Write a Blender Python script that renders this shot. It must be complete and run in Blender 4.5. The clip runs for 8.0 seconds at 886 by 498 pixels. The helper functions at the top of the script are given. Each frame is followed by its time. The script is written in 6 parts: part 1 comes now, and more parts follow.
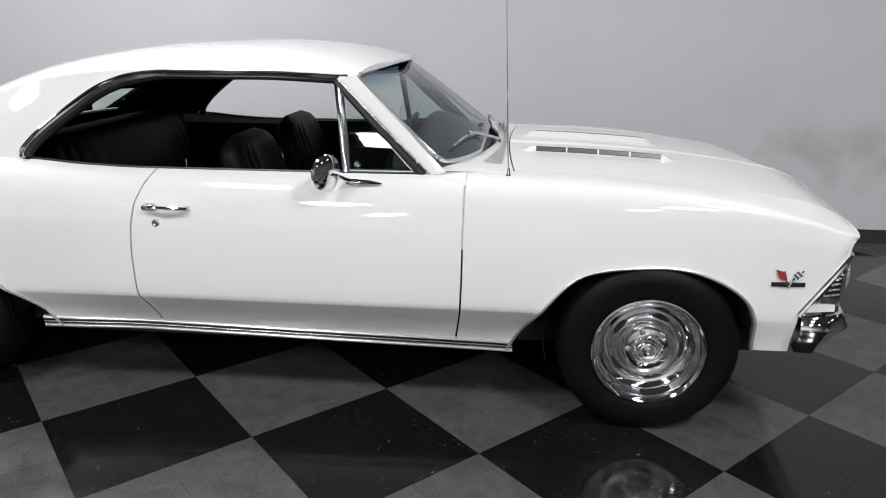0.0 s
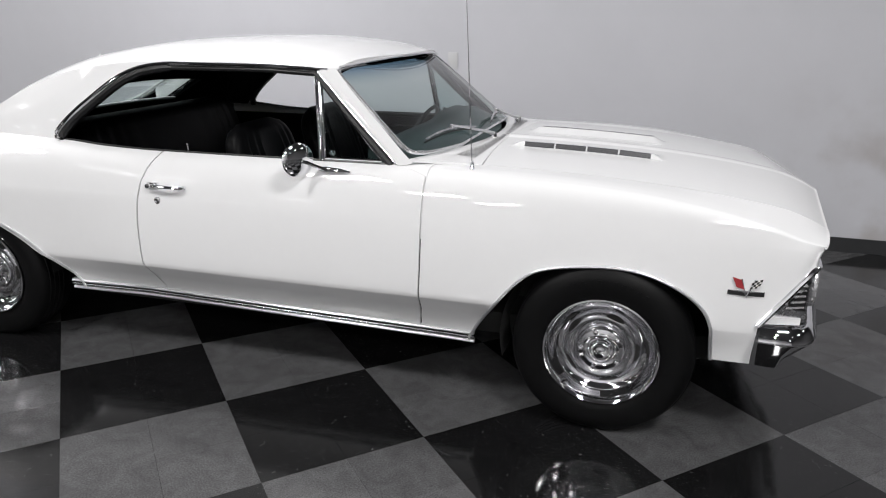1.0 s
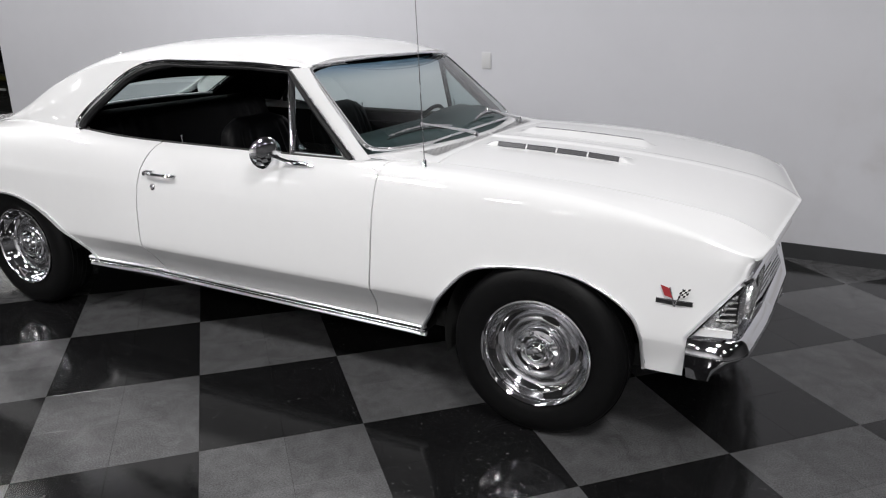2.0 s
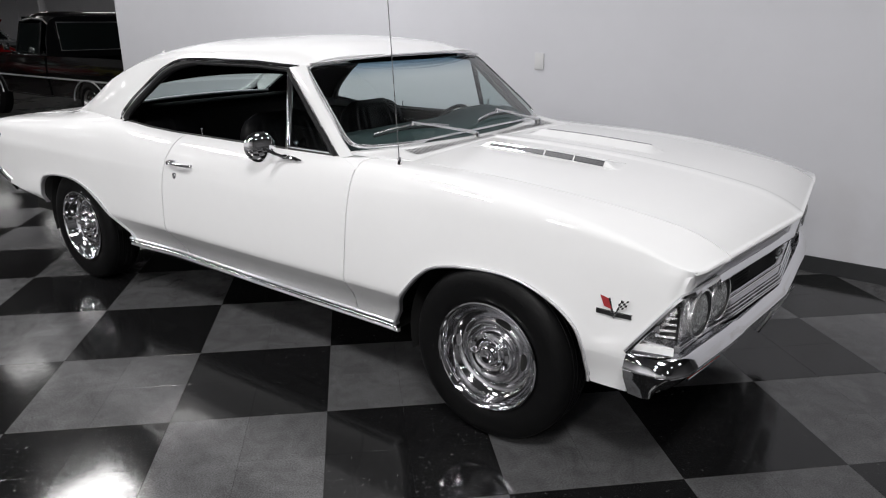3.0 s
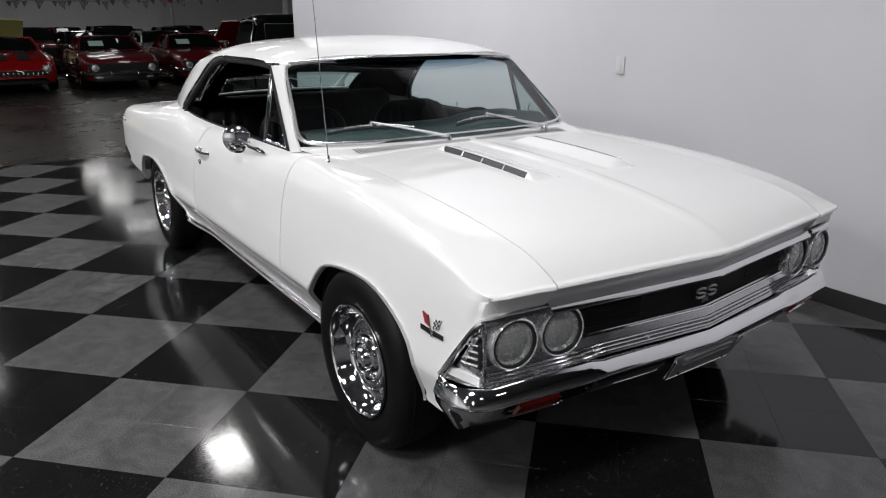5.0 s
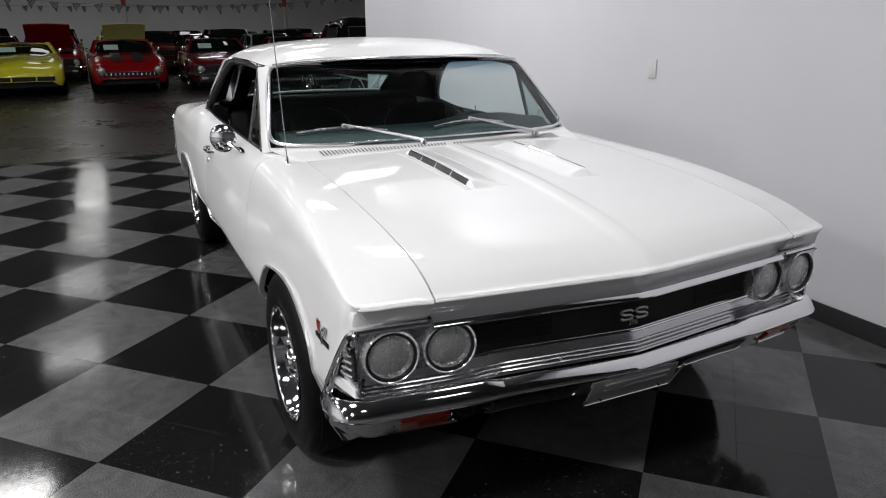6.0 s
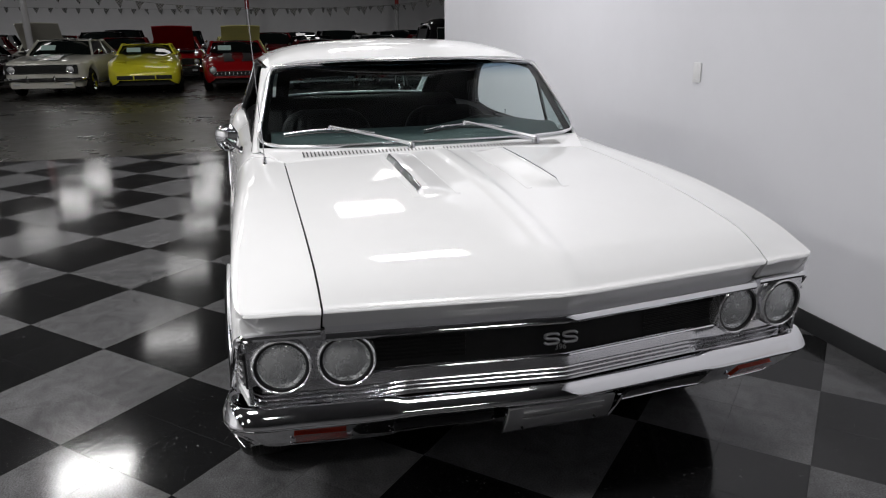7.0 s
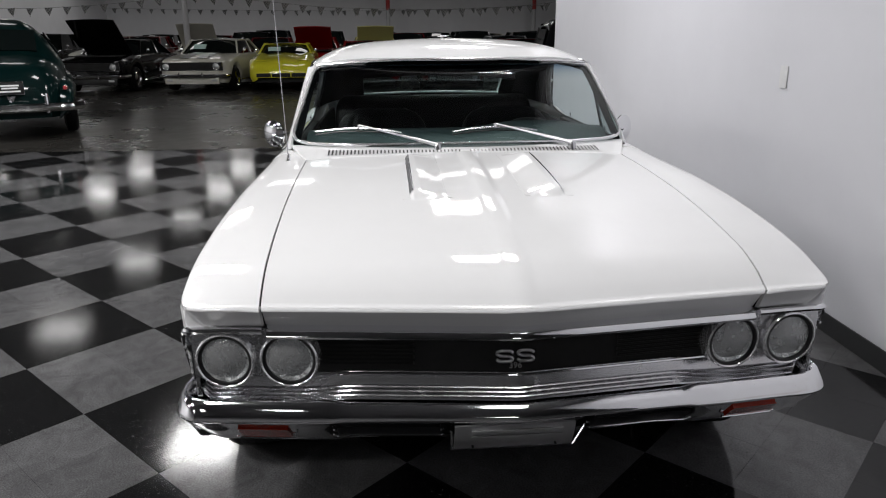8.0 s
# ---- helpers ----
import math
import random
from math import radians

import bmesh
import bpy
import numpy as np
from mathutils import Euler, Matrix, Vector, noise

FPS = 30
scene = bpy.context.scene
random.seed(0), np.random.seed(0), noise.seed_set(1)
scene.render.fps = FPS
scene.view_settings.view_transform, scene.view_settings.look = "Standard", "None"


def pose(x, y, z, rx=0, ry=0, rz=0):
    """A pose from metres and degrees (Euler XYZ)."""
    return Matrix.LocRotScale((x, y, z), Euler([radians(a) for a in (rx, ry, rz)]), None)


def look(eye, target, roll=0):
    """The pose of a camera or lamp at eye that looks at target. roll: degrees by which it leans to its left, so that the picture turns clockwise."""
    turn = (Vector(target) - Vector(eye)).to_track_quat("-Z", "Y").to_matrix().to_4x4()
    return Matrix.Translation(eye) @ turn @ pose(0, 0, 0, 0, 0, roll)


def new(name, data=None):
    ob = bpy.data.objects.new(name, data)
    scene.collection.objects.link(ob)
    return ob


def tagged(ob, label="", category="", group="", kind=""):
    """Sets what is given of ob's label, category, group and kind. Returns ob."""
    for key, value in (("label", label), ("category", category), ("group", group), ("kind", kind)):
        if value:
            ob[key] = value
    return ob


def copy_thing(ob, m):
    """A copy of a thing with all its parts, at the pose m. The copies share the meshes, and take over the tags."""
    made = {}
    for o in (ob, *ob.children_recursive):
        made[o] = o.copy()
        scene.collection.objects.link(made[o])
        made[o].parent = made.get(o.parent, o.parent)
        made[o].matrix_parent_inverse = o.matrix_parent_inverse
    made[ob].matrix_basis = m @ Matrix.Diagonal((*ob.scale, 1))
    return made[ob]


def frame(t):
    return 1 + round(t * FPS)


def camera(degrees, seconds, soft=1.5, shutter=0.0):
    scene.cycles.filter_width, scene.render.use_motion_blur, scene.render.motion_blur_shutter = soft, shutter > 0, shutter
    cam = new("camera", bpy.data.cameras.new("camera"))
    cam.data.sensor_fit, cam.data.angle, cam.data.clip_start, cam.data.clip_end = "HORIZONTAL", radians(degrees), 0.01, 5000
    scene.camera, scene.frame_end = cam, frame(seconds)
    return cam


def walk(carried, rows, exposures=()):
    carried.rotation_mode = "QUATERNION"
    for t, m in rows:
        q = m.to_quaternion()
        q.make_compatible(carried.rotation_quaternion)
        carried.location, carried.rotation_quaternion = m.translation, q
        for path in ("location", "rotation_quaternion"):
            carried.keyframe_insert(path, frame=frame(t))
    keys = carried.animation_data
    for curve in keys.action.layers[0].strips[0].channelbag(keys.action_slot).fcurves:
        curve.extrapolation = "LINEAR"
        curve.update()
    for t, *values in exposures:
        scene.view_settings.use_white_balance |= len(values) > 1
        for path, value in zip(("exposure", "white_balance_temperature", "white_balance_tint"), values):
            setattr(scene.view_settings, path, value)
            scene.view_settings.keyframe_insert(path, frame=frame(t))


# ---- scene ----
cam = camera(64.4, 8.0, soft=1.1)
PATH = [
    (0, (-0.459, -3.347, 1.483), (-0.694, -1.454, 0.881), 0.1),
    (0.5, (-0.148, -3.318, 1.489), (-0.588, -1.464, 0.879), 0.1),
    (1, (0.174, -3.294, 1.487), (-0.41, -1.483, 0.872), 0.0),
    (1.5, (0.477, -3.227, 1.492), (-0.239, -1.465, 0.875), -0.0),
    (3, (1.289, -2.814, 1.486), (0.127, -1.306, 0.873), -0.2),
    (3.5, (1.518, -2.617, 1.485), (0.229, -1.217, 0.871), -0.2),
    (4, (1.736, -2.406, 1.477), (0.322, -1.128, 0.87), -0.3),
    (4.5, (1.914, -2.158, 1.476), (0.405, -0.994, 0.869), -0.2),
    (5, (2.082, -1.888, 1.479), (0.488, -0.844, 0.872), -0.2),
    (6.5, (2.383, -1.03, 1.47), (0.584, -0.39, 0.874), -0.5),
    (7, (2.419, -0.756, 1.469), (0.573, -0.267, 0.875), -0.5),
    (7.5, (2.431, -0.496, 1.464), (0.547, -0.179, 0.873), -0.5),
    (8, (2.429, -0.266, 1.46), (0.522, -0.146, 0.871), -0.4),
]
walk(cam, [(t, look(eye, target, roll)) for t, eye, target, roll in PATH], exposures=[(0.0, -0.06), (3.5, -0.05), (5.0, -0.03), (6.5, 0.03), (8.0, 0.05)])


# ---- world and lamps ----
world = bpy.data.worlds.new("hall")
scene.world = world
world.use_nodes = True
world.node_tree.nodes["Background"].inputs[0].default_value = (0.75, 0.8, 0.9, 1)
world.node_tree.nodes["Background"].inputs[1].default_value = 0.005
scene.view_settings.exposure = 0.0

CEIL = 4.75
WALL_Y = 1.86
WALL_END = -7.265
LAMP_XS = [-31.0, -26.3, -21.6, -16.8, -12.1, -7.35, -3.15, 2.0, 6.6]
LAMP_YS = [0.65, -3.4, -7.7, -12.2]
FAR_YS = [7.0, 2.0, -2.8, -7.6, -12.3]


# ---- materials ----
def mat(name, color, rough=0.5, metal=0.0, coat=0.0, var=0.0, scale=8.0, bump=0.0, bscale=60.0, rvar=0.0, spec=0.5, emit=0.0, trans=0.0, ior=1.45):
    m = bpy.data.materials.new(name)
    m.use_nodes = True
    nt = m.node_tree
    b = nt.nodes["Principled BSDF"]
    b.inputs["Base Color"].default_value = (*color, 1)
    b.inputs["Roughness"].default_value = rough
    b.inputs["Metallic"].default_value = metal
    b.inputs["Coat Weight"].default_value = coat
    b.inputs["Coat Roughness"].default_value = 0.05
    b.inputs["Specular IOR Level"].default_value = spec
    b.inputs["Transmission Weight"].default_value = trans
    b.inputs["IOR"].default_value = ior
    if emit:
        b.inputs["Emission Color"].default_value = (*color, 1)
        b.inputs["Emission Strength"].default_value = emit
    co = nt.nodes.new("ShaderNodeTexCoord")
    if var or rvar:
        n1 = nt.nodes.new("ShaderNodeTexNoise")
        n1.inputs["Scale"].default_value = scale
        n1.inputs["Detail"].default_value = 6
        n2 = nt.nodes.new("ShaderNodeTexNoise")
        n2.inputs["Scale"].default_value = scale * 7.3
        n2.inputs["Detail"].default_value = 3
        for n in (n1, n2):
            nt.links.new(co.outputs["Object"], n.inputs["Vector"])
        ad = nt.nodes.new("ShaderNodeMath")
        ad.operation = "MULTIPLY_ADD"
        ad.inputs[1].default_value = 0.4
        nt.links.new(n2.outputs[0], ad.inputs[0])
        nt.links.new(n1.outputs[0], ad.inputs[2])
        if var:
            mr = nt.nodes.new("ShaderNodeMapRange")
            mr.inputs[1].default_value, mr.inputs[2].default_value = 0.4, 1.0
            mr.inputs[3].default_value, mr.inputs[4].default_value = 1 - var, 1 + var
            nt.links.new(ad.outputs[0], mr.inputs[0])
            mx = nt.nodes.new("ShaderNodeVectorMath")
            mx.operation = "SCALE"
            mx.inputs[0].default_value = color
            nt.links.new(mr.outputs[0], mx.inputs["Scale"])
            nt.links.new(mx.outputs[0], b.inputs["Base Color"])
        if rvar:
            rr = nt.nodes.new("ShaderNodeMapRange")
            rr.inputs[1].default_value, rr.inputs[2].default_value = 0.4, 1.0
            rr.inputs[3].default_value, rr.inputs[4].default_value = max(0.0, rough - rvar), rough + rvar
            nt.links.new(ad.outputs[0], rr.inputs[0])
            nt.links.new(rr.outputs[0], b.inputs["Roughness"])
    if bump:
        nb = nt.nodes.new("ShaderNodeTexNoise")
        nb.inputs["Scale"].default_value = bscale
        nb.inputs["Detail"].default_value = 4
        nt.links.new(co.outputs["Object"], nb.inputs["Vector"])
        bp = nt.nodes.new("ShaderNodeBump")
        bp.inputs["Strength"].default_value = bump
        bp.inputs["Distance"].default_value = 0.004
        nt.links.new(nb.outputs[0], bp.inputs["Height"])
        nt.links.new(bp.outputs[0], b.inputs["Normal"])
    return m


def glass_mat(name, tint, rough=0.0):
    """Thin glazing: mostly clear and tinted, with a mirror gloss that grows at a grazing angle."""
    m = bpy.data.materials.new(name)
    m.use_nodes = True
    nt = m.node_tree
    nt.nodes.remove(nt.nodes["Principled BSDF"])
    tr = nt.nodes.new("ShaderNodeBsdfTransparent")
    tr.inputs[0].default_value = (*tint, 1)
    gl = nt.nodes.new("ShaderNodeBsdfGlossy")
    gl.inputs["Roughness"].default_value = rough
    lw = nt.nodes.new("ShaderNodeLayerWeight")
    lw.inputs["Blend"].default_value = 0.5
    pw = nt.nodes.new("ShaderNodeMath")
    pw.operation = "POWER"
    pw.inputs[1].default_value = 5.0
    nt.links.new(lw.outputs["Facing"], pw.inputs[0])
    fr = nt.nodes.new("ShaderNodeMath")
    fr.operation = "MULTIPLY_ADD"
    fr.inputs[1].default_value, fr.inputs[2].default_value = 0.93, 0.07
    nt.links.new(pw.outputs[0], fr.inputs[0])
    mx = nt.nodes.new("ShaderNodeMixShader")
    nt.links.new(fr.outputs[0], mx.inputs[0])
    nt.links.new(tr.outputs[0], mx.inputs[1])
    nt.links.new(gl.outputs[0], mx.inputs[2])
    nt.links.new(mx.outputs[0], nt.nodes["Material Output"].inputs[0])
    return m


def lamp_glass(name):
    """Fluted pressed glass: clear with a frosted share and a wavy gloss."""
    m = glass_mat(name, (0.90, 0.91, 0.91), 0.04)
    nt = m.node_tree
    out = nt.nodes["Material Output"]
    old = out.inputs[0].links[0].from_socket
    df = nt.nodes.new("ShaderNodeBsdfDiffuse")
    df.inputs[0].default_value = (0.88, 0.89, 0.89, 1)
    tl = nt.nodes.new("ShaderNodeBsdfTranslucent")
    tl.inputs[0].default_value = (0.88, 0.89, 0.89, 1)
    co = nt.nodes.new("ShaderNodeTexCoord")
    wv = nt.nodes.new("ShaderNodeTexWave")
    wv.bands_direction = "Y"
    wv.inputs["Scale"].default_value = 30.0
    wv.inputs["Distortion"].default_value = 1.0
    nt.links.new(co.outputs["Object"], wv.inputs["Vector"])
    bp = nt.nodes.new("ShaderNodeBump")
    bp.inputs["Strength"].default_value = 0.09
    bp.inputs["Distance"].default_value = 0.003
    nt.links.new(wv.outputs["Color"], bp.inputs["Height"])
    gl = next(n for n in nt.nodes if n.type == "BSDF_GLOSSY")
    nt.links.new(bp.outputs[0], gl.inputs["Normal"])
    add = nt.nodes.new("ShaderNodeMixShader")
    add.inputs[0].default_value = 0.4
    nt.links.new(df.outputs[0], add.inputs[1])
    nt.links.new(tl.outputs[0], add.inputs[2])
    mx = nt.nodes.new("ShaderNodeMixShader")
    mx.inputs[0].default_value = 0.20
    nt.links.new(old, mx.inputs[1])
    nt.links.new(add.outputs[0], mx.inputs[2])
    nt.links.new(mx.outputs[0], out.inputs[0])
    return m


def windscreen_mat(name, clear, band, z0, z1):
    """Tinted glass that turns to a blue shade band between two heights."""
    m = glass_mat(name, clear)
    nt = m.node_tree
    tr = next(n for n in nt.nodes if n.type == "BSDF_TRANSPARENT")
    geo = nt.nodes.new("ShaderNodeNewGeometry")
    sep = nt.nodes.new("ShaderNodeSeparateXYZ")
    nt.links.new(geo.outputs["Position"], sep.inputs[0])
    mr = nt.nodes.new("ShaderNodeMapRange")
    mr.interpolation_type = "SMOOTHSTEP"
    mr.inputs[1].default_value, mr.inputs[2].default_value = z0, z1
    nt.links.new(sep.outputs[2], mr.inputs[0])
    mix = nt.nodes.new("ShaderNodeMix")
    mix.data_type = "RGBA"
    mix.inputs[6].default_value = (*clear, 1)
    mix.inputs[7].default_value = (*band, 1)
    nt.links.new(mr.outputs[0], mix.inputs[0])
    nt.links.new(mix.outputs[2], tr.inputs[0])
    return m


def tile_mat(name, base, fleck, density, rough):
    """Waxed vinyl composition tile: marbled base with flecks, each tile a little different."""
    m = mat(name, base, rough, spec=0.38)
    nt = m.node_tree
    b = nt.nodes["Principled BSDF"]
    geo = nt.nodes.new("ShaderNodeNewGeometry")
    info = nt.nodes.new("ShaderNodeObjectInfo")
    n1 = nt.nodes.new("ShaderNodeTexNoise")
    n1.inputs["Scale"].default_value = 9.0
    n1.inputs["Detail"].default_value = 7
    n1.inputs["Distortion"].default_value = 1.2
    n2 = nt.nodes.new("ShaderNodeTexNoise")
    n2.inputs["Scale"].default_value = 95.0
    n2.inputs["Detail"].default_value = 2
    n2.inputs["Distortion"].default_value = 0.8
    n3 = nt.nodes.new("ShaderNodeTexNoise")
    n3.inputs["Scale"].default_value = 1.7
    for n in (n1, n2, n3):
        nt.links.new(geo.outputs["Position"], n.inputs["Vector"])
    mr = nt.nodes.new("ShaderNodeMapRange")
    mr.inputs[1].default_value, mr.inputs[2].default_value = 0.3, 0.7
    mr.inputs[3].default_value, mr.inputs[4].default_value = 0.82, 1.2
    nt.links.new(n1.outputs[0], mr.inputs[0])
    n5 = nt.nodes.new("ShaderNodeTexNoise")
    n5.inputs["Scale"].default_value = 170.0
    n5.inputs["Detail"].default_value = 3
    nt.links.new(geo.outputs["Position"], n5.inputs["Vector"])
    gr = nt.nodes.new("ShaderNodeMapRange")
    gr.inputs[1].default_value, gr.inputs[2].default_value = 0.3, 0.7
    gr.inputs[3].default_value, gr.inputs[4].default_value = 0.66, 1.34
    nt.links.new(n5.outputs[0], gr.inputs[0])
    rnd = nt.nodes.new("ShaderNodeMapRange")
    rnd.inputs[3].default_value, rnd.inputs[4].default_value = 0.9, 1.1
    nt.links.new(info.outputs["Random"], rnd.inputs[0])
    mul = nt.nodes.new("ShaderNodeMath")
    mul.operation = "MULTIPLY"
    nt.links.new(mr.outputs[0], mul.inputs[0])
    nt.links.new(rnd.outputs[0], mul.inputs[1])
    grain = nt.nodes.new("ShaderNodeMath")
    grain.operation = "MULTIPLY"
    nt.links.new(mul.outputs[0], grain.inputs[0])
    nt.links.new(gr.outputs[0], grain.inputs[1])
    sc = nt.nodes.new("ShaderNodeVectorMath")
    sc.operation = "SCALE"
    sc.inputs[0].default_value = base
    nt.links.new(grain.outputs[0], sc.inputs["Scale"])
    fl = nt.nodes.new("ShaderNodeMapRange")
    fl.inputs[1].default_value, fl.inputs[2].default_value = density, density + 0.03
    nt.links.new(n2.outputs[0], fl.inputs[0])
    mix = nt.nodes.new("ShaderNodeMix")
    mix.data_type = "RGBA"
    nt.links.new(fl.outputs[0], mix.inputs[0])
    nt.links.new(sc.outputs[0], mix.inputs[6])
    mix.inputs[7].default_value = (*fleck, 1)
    nt.links.new(mix.outputs[2], b.inputs["Base Color"])
    rr = nt.nodes.new("ShaderNodeMapRange")
    rr.inputs[1].default_value, rr.inputs[2].default_value = 0.3, 0.7
    rr.inputs[3].default_value, rr.inputs[4].default_value = rough * 0.8, rough * 1.15
    nt.links.new(n3.outputs[0], rr.inputs[0])
    n4 = nt.nodes.new("ShaderNodeTexNoise")
    n4.inputs["Scale"].default_value = 42.0
    n4.inputs["Detail"].default_value = 5
    nt.links.new(geo.outputs["Position"], n4.inputs["Vector"])
    wear = nt.nodes.new("ShaderNodeMapRange")
    wear.inputs[1].default_value, wear.inputs[2].default_value = 0.35, 0.7
    wear.inputs[3].default_value, wear.inputs[4].default_value = 0.75, 1.25
    nt.links.new(n4.outputs[0], wear.inputs[0])
    rw = nt.nodes.new("ShaderNodeMath")
    rw.operation = "MULTIPLY"
    nt.links.new(rr.outputs[0], rw.inputs[0])
    nt.links.new(wear.outputs[0], rw.inputs[1])
    nt.links.new(rw.outputs[0], b.inputs["Roughness"])
    bp = nt.nodes.new("ShaderNodeBump")
    bp.inputs["Strength"].default_value = 0.06
    bp.inputs["Distance"].default_value = 0.003
    nt.links.new(n1.outputs[0], bp.inputs["Height"])
    nt.links.new(bp.outputs[0], b.inputs["Normal"])
    return m


M_PAINT = mat("white_paint", (0.80, 0.80, 0.81), 0.6, coat=1.0, var=0.015, scale=3, spec=0.04)
M_CHROME = mat("chrome", (0.88, 0.88, 0.90), 0.06, metal=1.0, rvar=0.03, scale=20)
M_STEEL = mat("brushed_steel", (0.62, 0.62, 0.64), 0.25, metal=1.0, rvar=0.08, scale=40)
M_BLACK = mat("black_enamel", (0.012, 0.012, 0.013), 0.35, var=0.2, scale=20)
M_DARK = mat("underbody_black", (0.010, 0.010, 0.010), 0.75, var=0.4, scale=12)
M_RUBBER = mat("tyre_rubber", (0.0040, 0.0040, 0.0043), 0.48, spec=0.16, var=0.25, scale=30, bump=0.15, bscale=150)
M_VINYL = mat("black_vinyl", (0.003, 0.003, 0.0035), 0.42, spec=0.10, var=0.2, scale=25, bump=0.25, bscale=260)
M_DASH = mat("dash_teal", (0.052, 0.070, 0.072), 0.55, var=0.2, scale=25)
M_LINING = mat("black_lining", (0.0022, 0.0022, 0.0025), 0.95, spec=0.02, var=0.2, scale=40)
M_CARPET = mat("black_carpet", (0.012, 0.012, 0.012), 0.95, var=0.3, scale=90)
M_GLASS = glass_mat("tinted_glass", (0.66, 0.76, 0.75))
M_SIDEGLASS = glass_mat("side_glass", (0.72, 0.80, 0.79))
M_AMBER = mat("amber_lens", (0.33, 0.020, 0.006), 0.2, coat=1.0)
M_RED = mat("red_enamel", (0.33, 0.03, 0.035), 0.35, coat=0.4)
M_WHITE = mat("white_enamel", (0.8, 0.8, 0.8), 0.35)


# ---- mesh helpers ----
def curve(*pairs):
    """A smooth curve through (x, value) pairs that never overshoots."""
    xs = np.array([p[0] for p in pairs], float)
    ys = np.array([p[1] for p in pairs], float)
    h = np.diff(xs)
    d = np.diff(ys) / h
    m = np.zeros(len(xs))
    m[0], m[-1] = d[0], d[-1]
    for i in range(1, len(xs) - 1):
        if d[i - 1] * d[i] > 0:
            w1, w2 = 2 * h[i] + h[i - 1], h[i] + 2 * h[i - 1]
            m[i] = (w1 + w2) / (w1 / d[i - 1] + w2 / d[i])

    def at(x):
        x = min(max(x, xs[0]), xs[-1])
        i = min(int(np.searchsorted(xs, x, "right")) - 1, len(h) - 1)
        t = (x - xs[i]) / h[i]
        return float((1 + 2 * t) * (1 - t) ** 2 * ys[i] + t * (1 - t) ** 2 * h[i] * m[i] + t * t * (3 - 2 * t) * ys[i + 1] + t * t * (t - 1) * h[i] * m[i + 1])

    return at


def lerp(a, b, t):
    return a + (b - a) * t


def part(name, bm, material, parent=None, label="", sharp=35, smooth=True):
    bmesh.ops.remove_doubles(bm, verts=bm.verts, dist=1e-5)
    bmesh.ops.recalc_face_normals(bm, faces=bm.faces)
    if smooth:
        for f in bm.faces:
            f.smooth = True
        lim = math.radians(sharp)
        for e in bm.edges:
            if len(e.link_faces) == 2 and e.calc_face_angle(0) > lim:
                e.smooth = False
    me = bpy.data.meshes.new(name)
    bm.to_mesh(me)
    bm.free()
    me.materials.append(material)
    ob = new(name, me)
    if parent:
        ob.parent = parent
    if label:
        ob["label"] = label
    return ob


def lettering(name, words, size, m, material, parent):
    """Raised letters as a mesh, centred, reading along local x with local y up."""
    cu = bpy.data.curves.new(name, "FONT")
    cu.body, cu.size, cu.extrude, cu.align_x, cu.align_y = words, size, 0.001, "CENTER", "CENTER"
    tmp = new(name + "_outline", cu)
    me = bpy.data.meshes.new_from_object(tmp.evaluated_get(bpy.context.evaluated_depsgraph_get()))
    bpy.data.objects.remove(tmp)
    me.transform(m)
    me.materials.clear()
    me.materials.append(material)
    ob = new(name, me)
    ob.parent = parent
    return ob


def empty(name, m=None, parent=None):
    ob = new(name)
    ob.empty_display_size = 0.2
    if parent:
        ob.parent = parent
    if m is not None:
        ob.matrix_basis = m
    return ob


def grid(bm, rows, close=False):
    vs = [[bm.verts.new(p) for p in row] for row in rows]
    for a, b in zip(vs, vs[1:]):
        n = len(a)
        for i in range(n if close else n - 1):
            j = (i + 1) % n
            quad = [a[i], a[j], b[j], b[i]]
            if len({tuple(round(c, 6) for c in v.co) for v in quad}) >= 3:
                bm.faces.new(quad)
    return vs


def shell(rows, inward, bm=None):
    """A sheet through rows of points, with a back at the offset inward and closed rims."""
    bm = bm or bmesh.new()
    if callable(inward):
        back = [[Vector(p) + Vector(inward(i, j)) for j, p in enumerate(row)] for i, row in enumerate(rows)]
    else:
        back = [[Vector(p) + Vector(inward) for p in row] for row in rows]
    grid(bm, rows)
    grid(bm, back)
    grid(bm, [rows[0], back[0]])
    grid(bm, [rows[-1], back[-1]])
    grid(bm, [[r[0] for r in rows], [r[0] for r in back]])
    grid(bm, [[r[-1] for r in rows], [r[-1] for r in back]])
    return bm


def box(bm, c, s, bevel=0.0, m=None):
    start = len(bm.verts)
    r = bmesh.ops.create_cube(bm, size=1.0, matrix=(m or Matrix()) @ Matrix.Translation(c) @ Matrix.Diagonal((*s, 1)))
    if bevel:
        es = list({e for v in r["verts"] for e in v.link_edges})
        bmesh.ops.bevel(bm, geom=es, offset=bevel, segments=2, affect="EDGES", profile=0.6)
    return bm


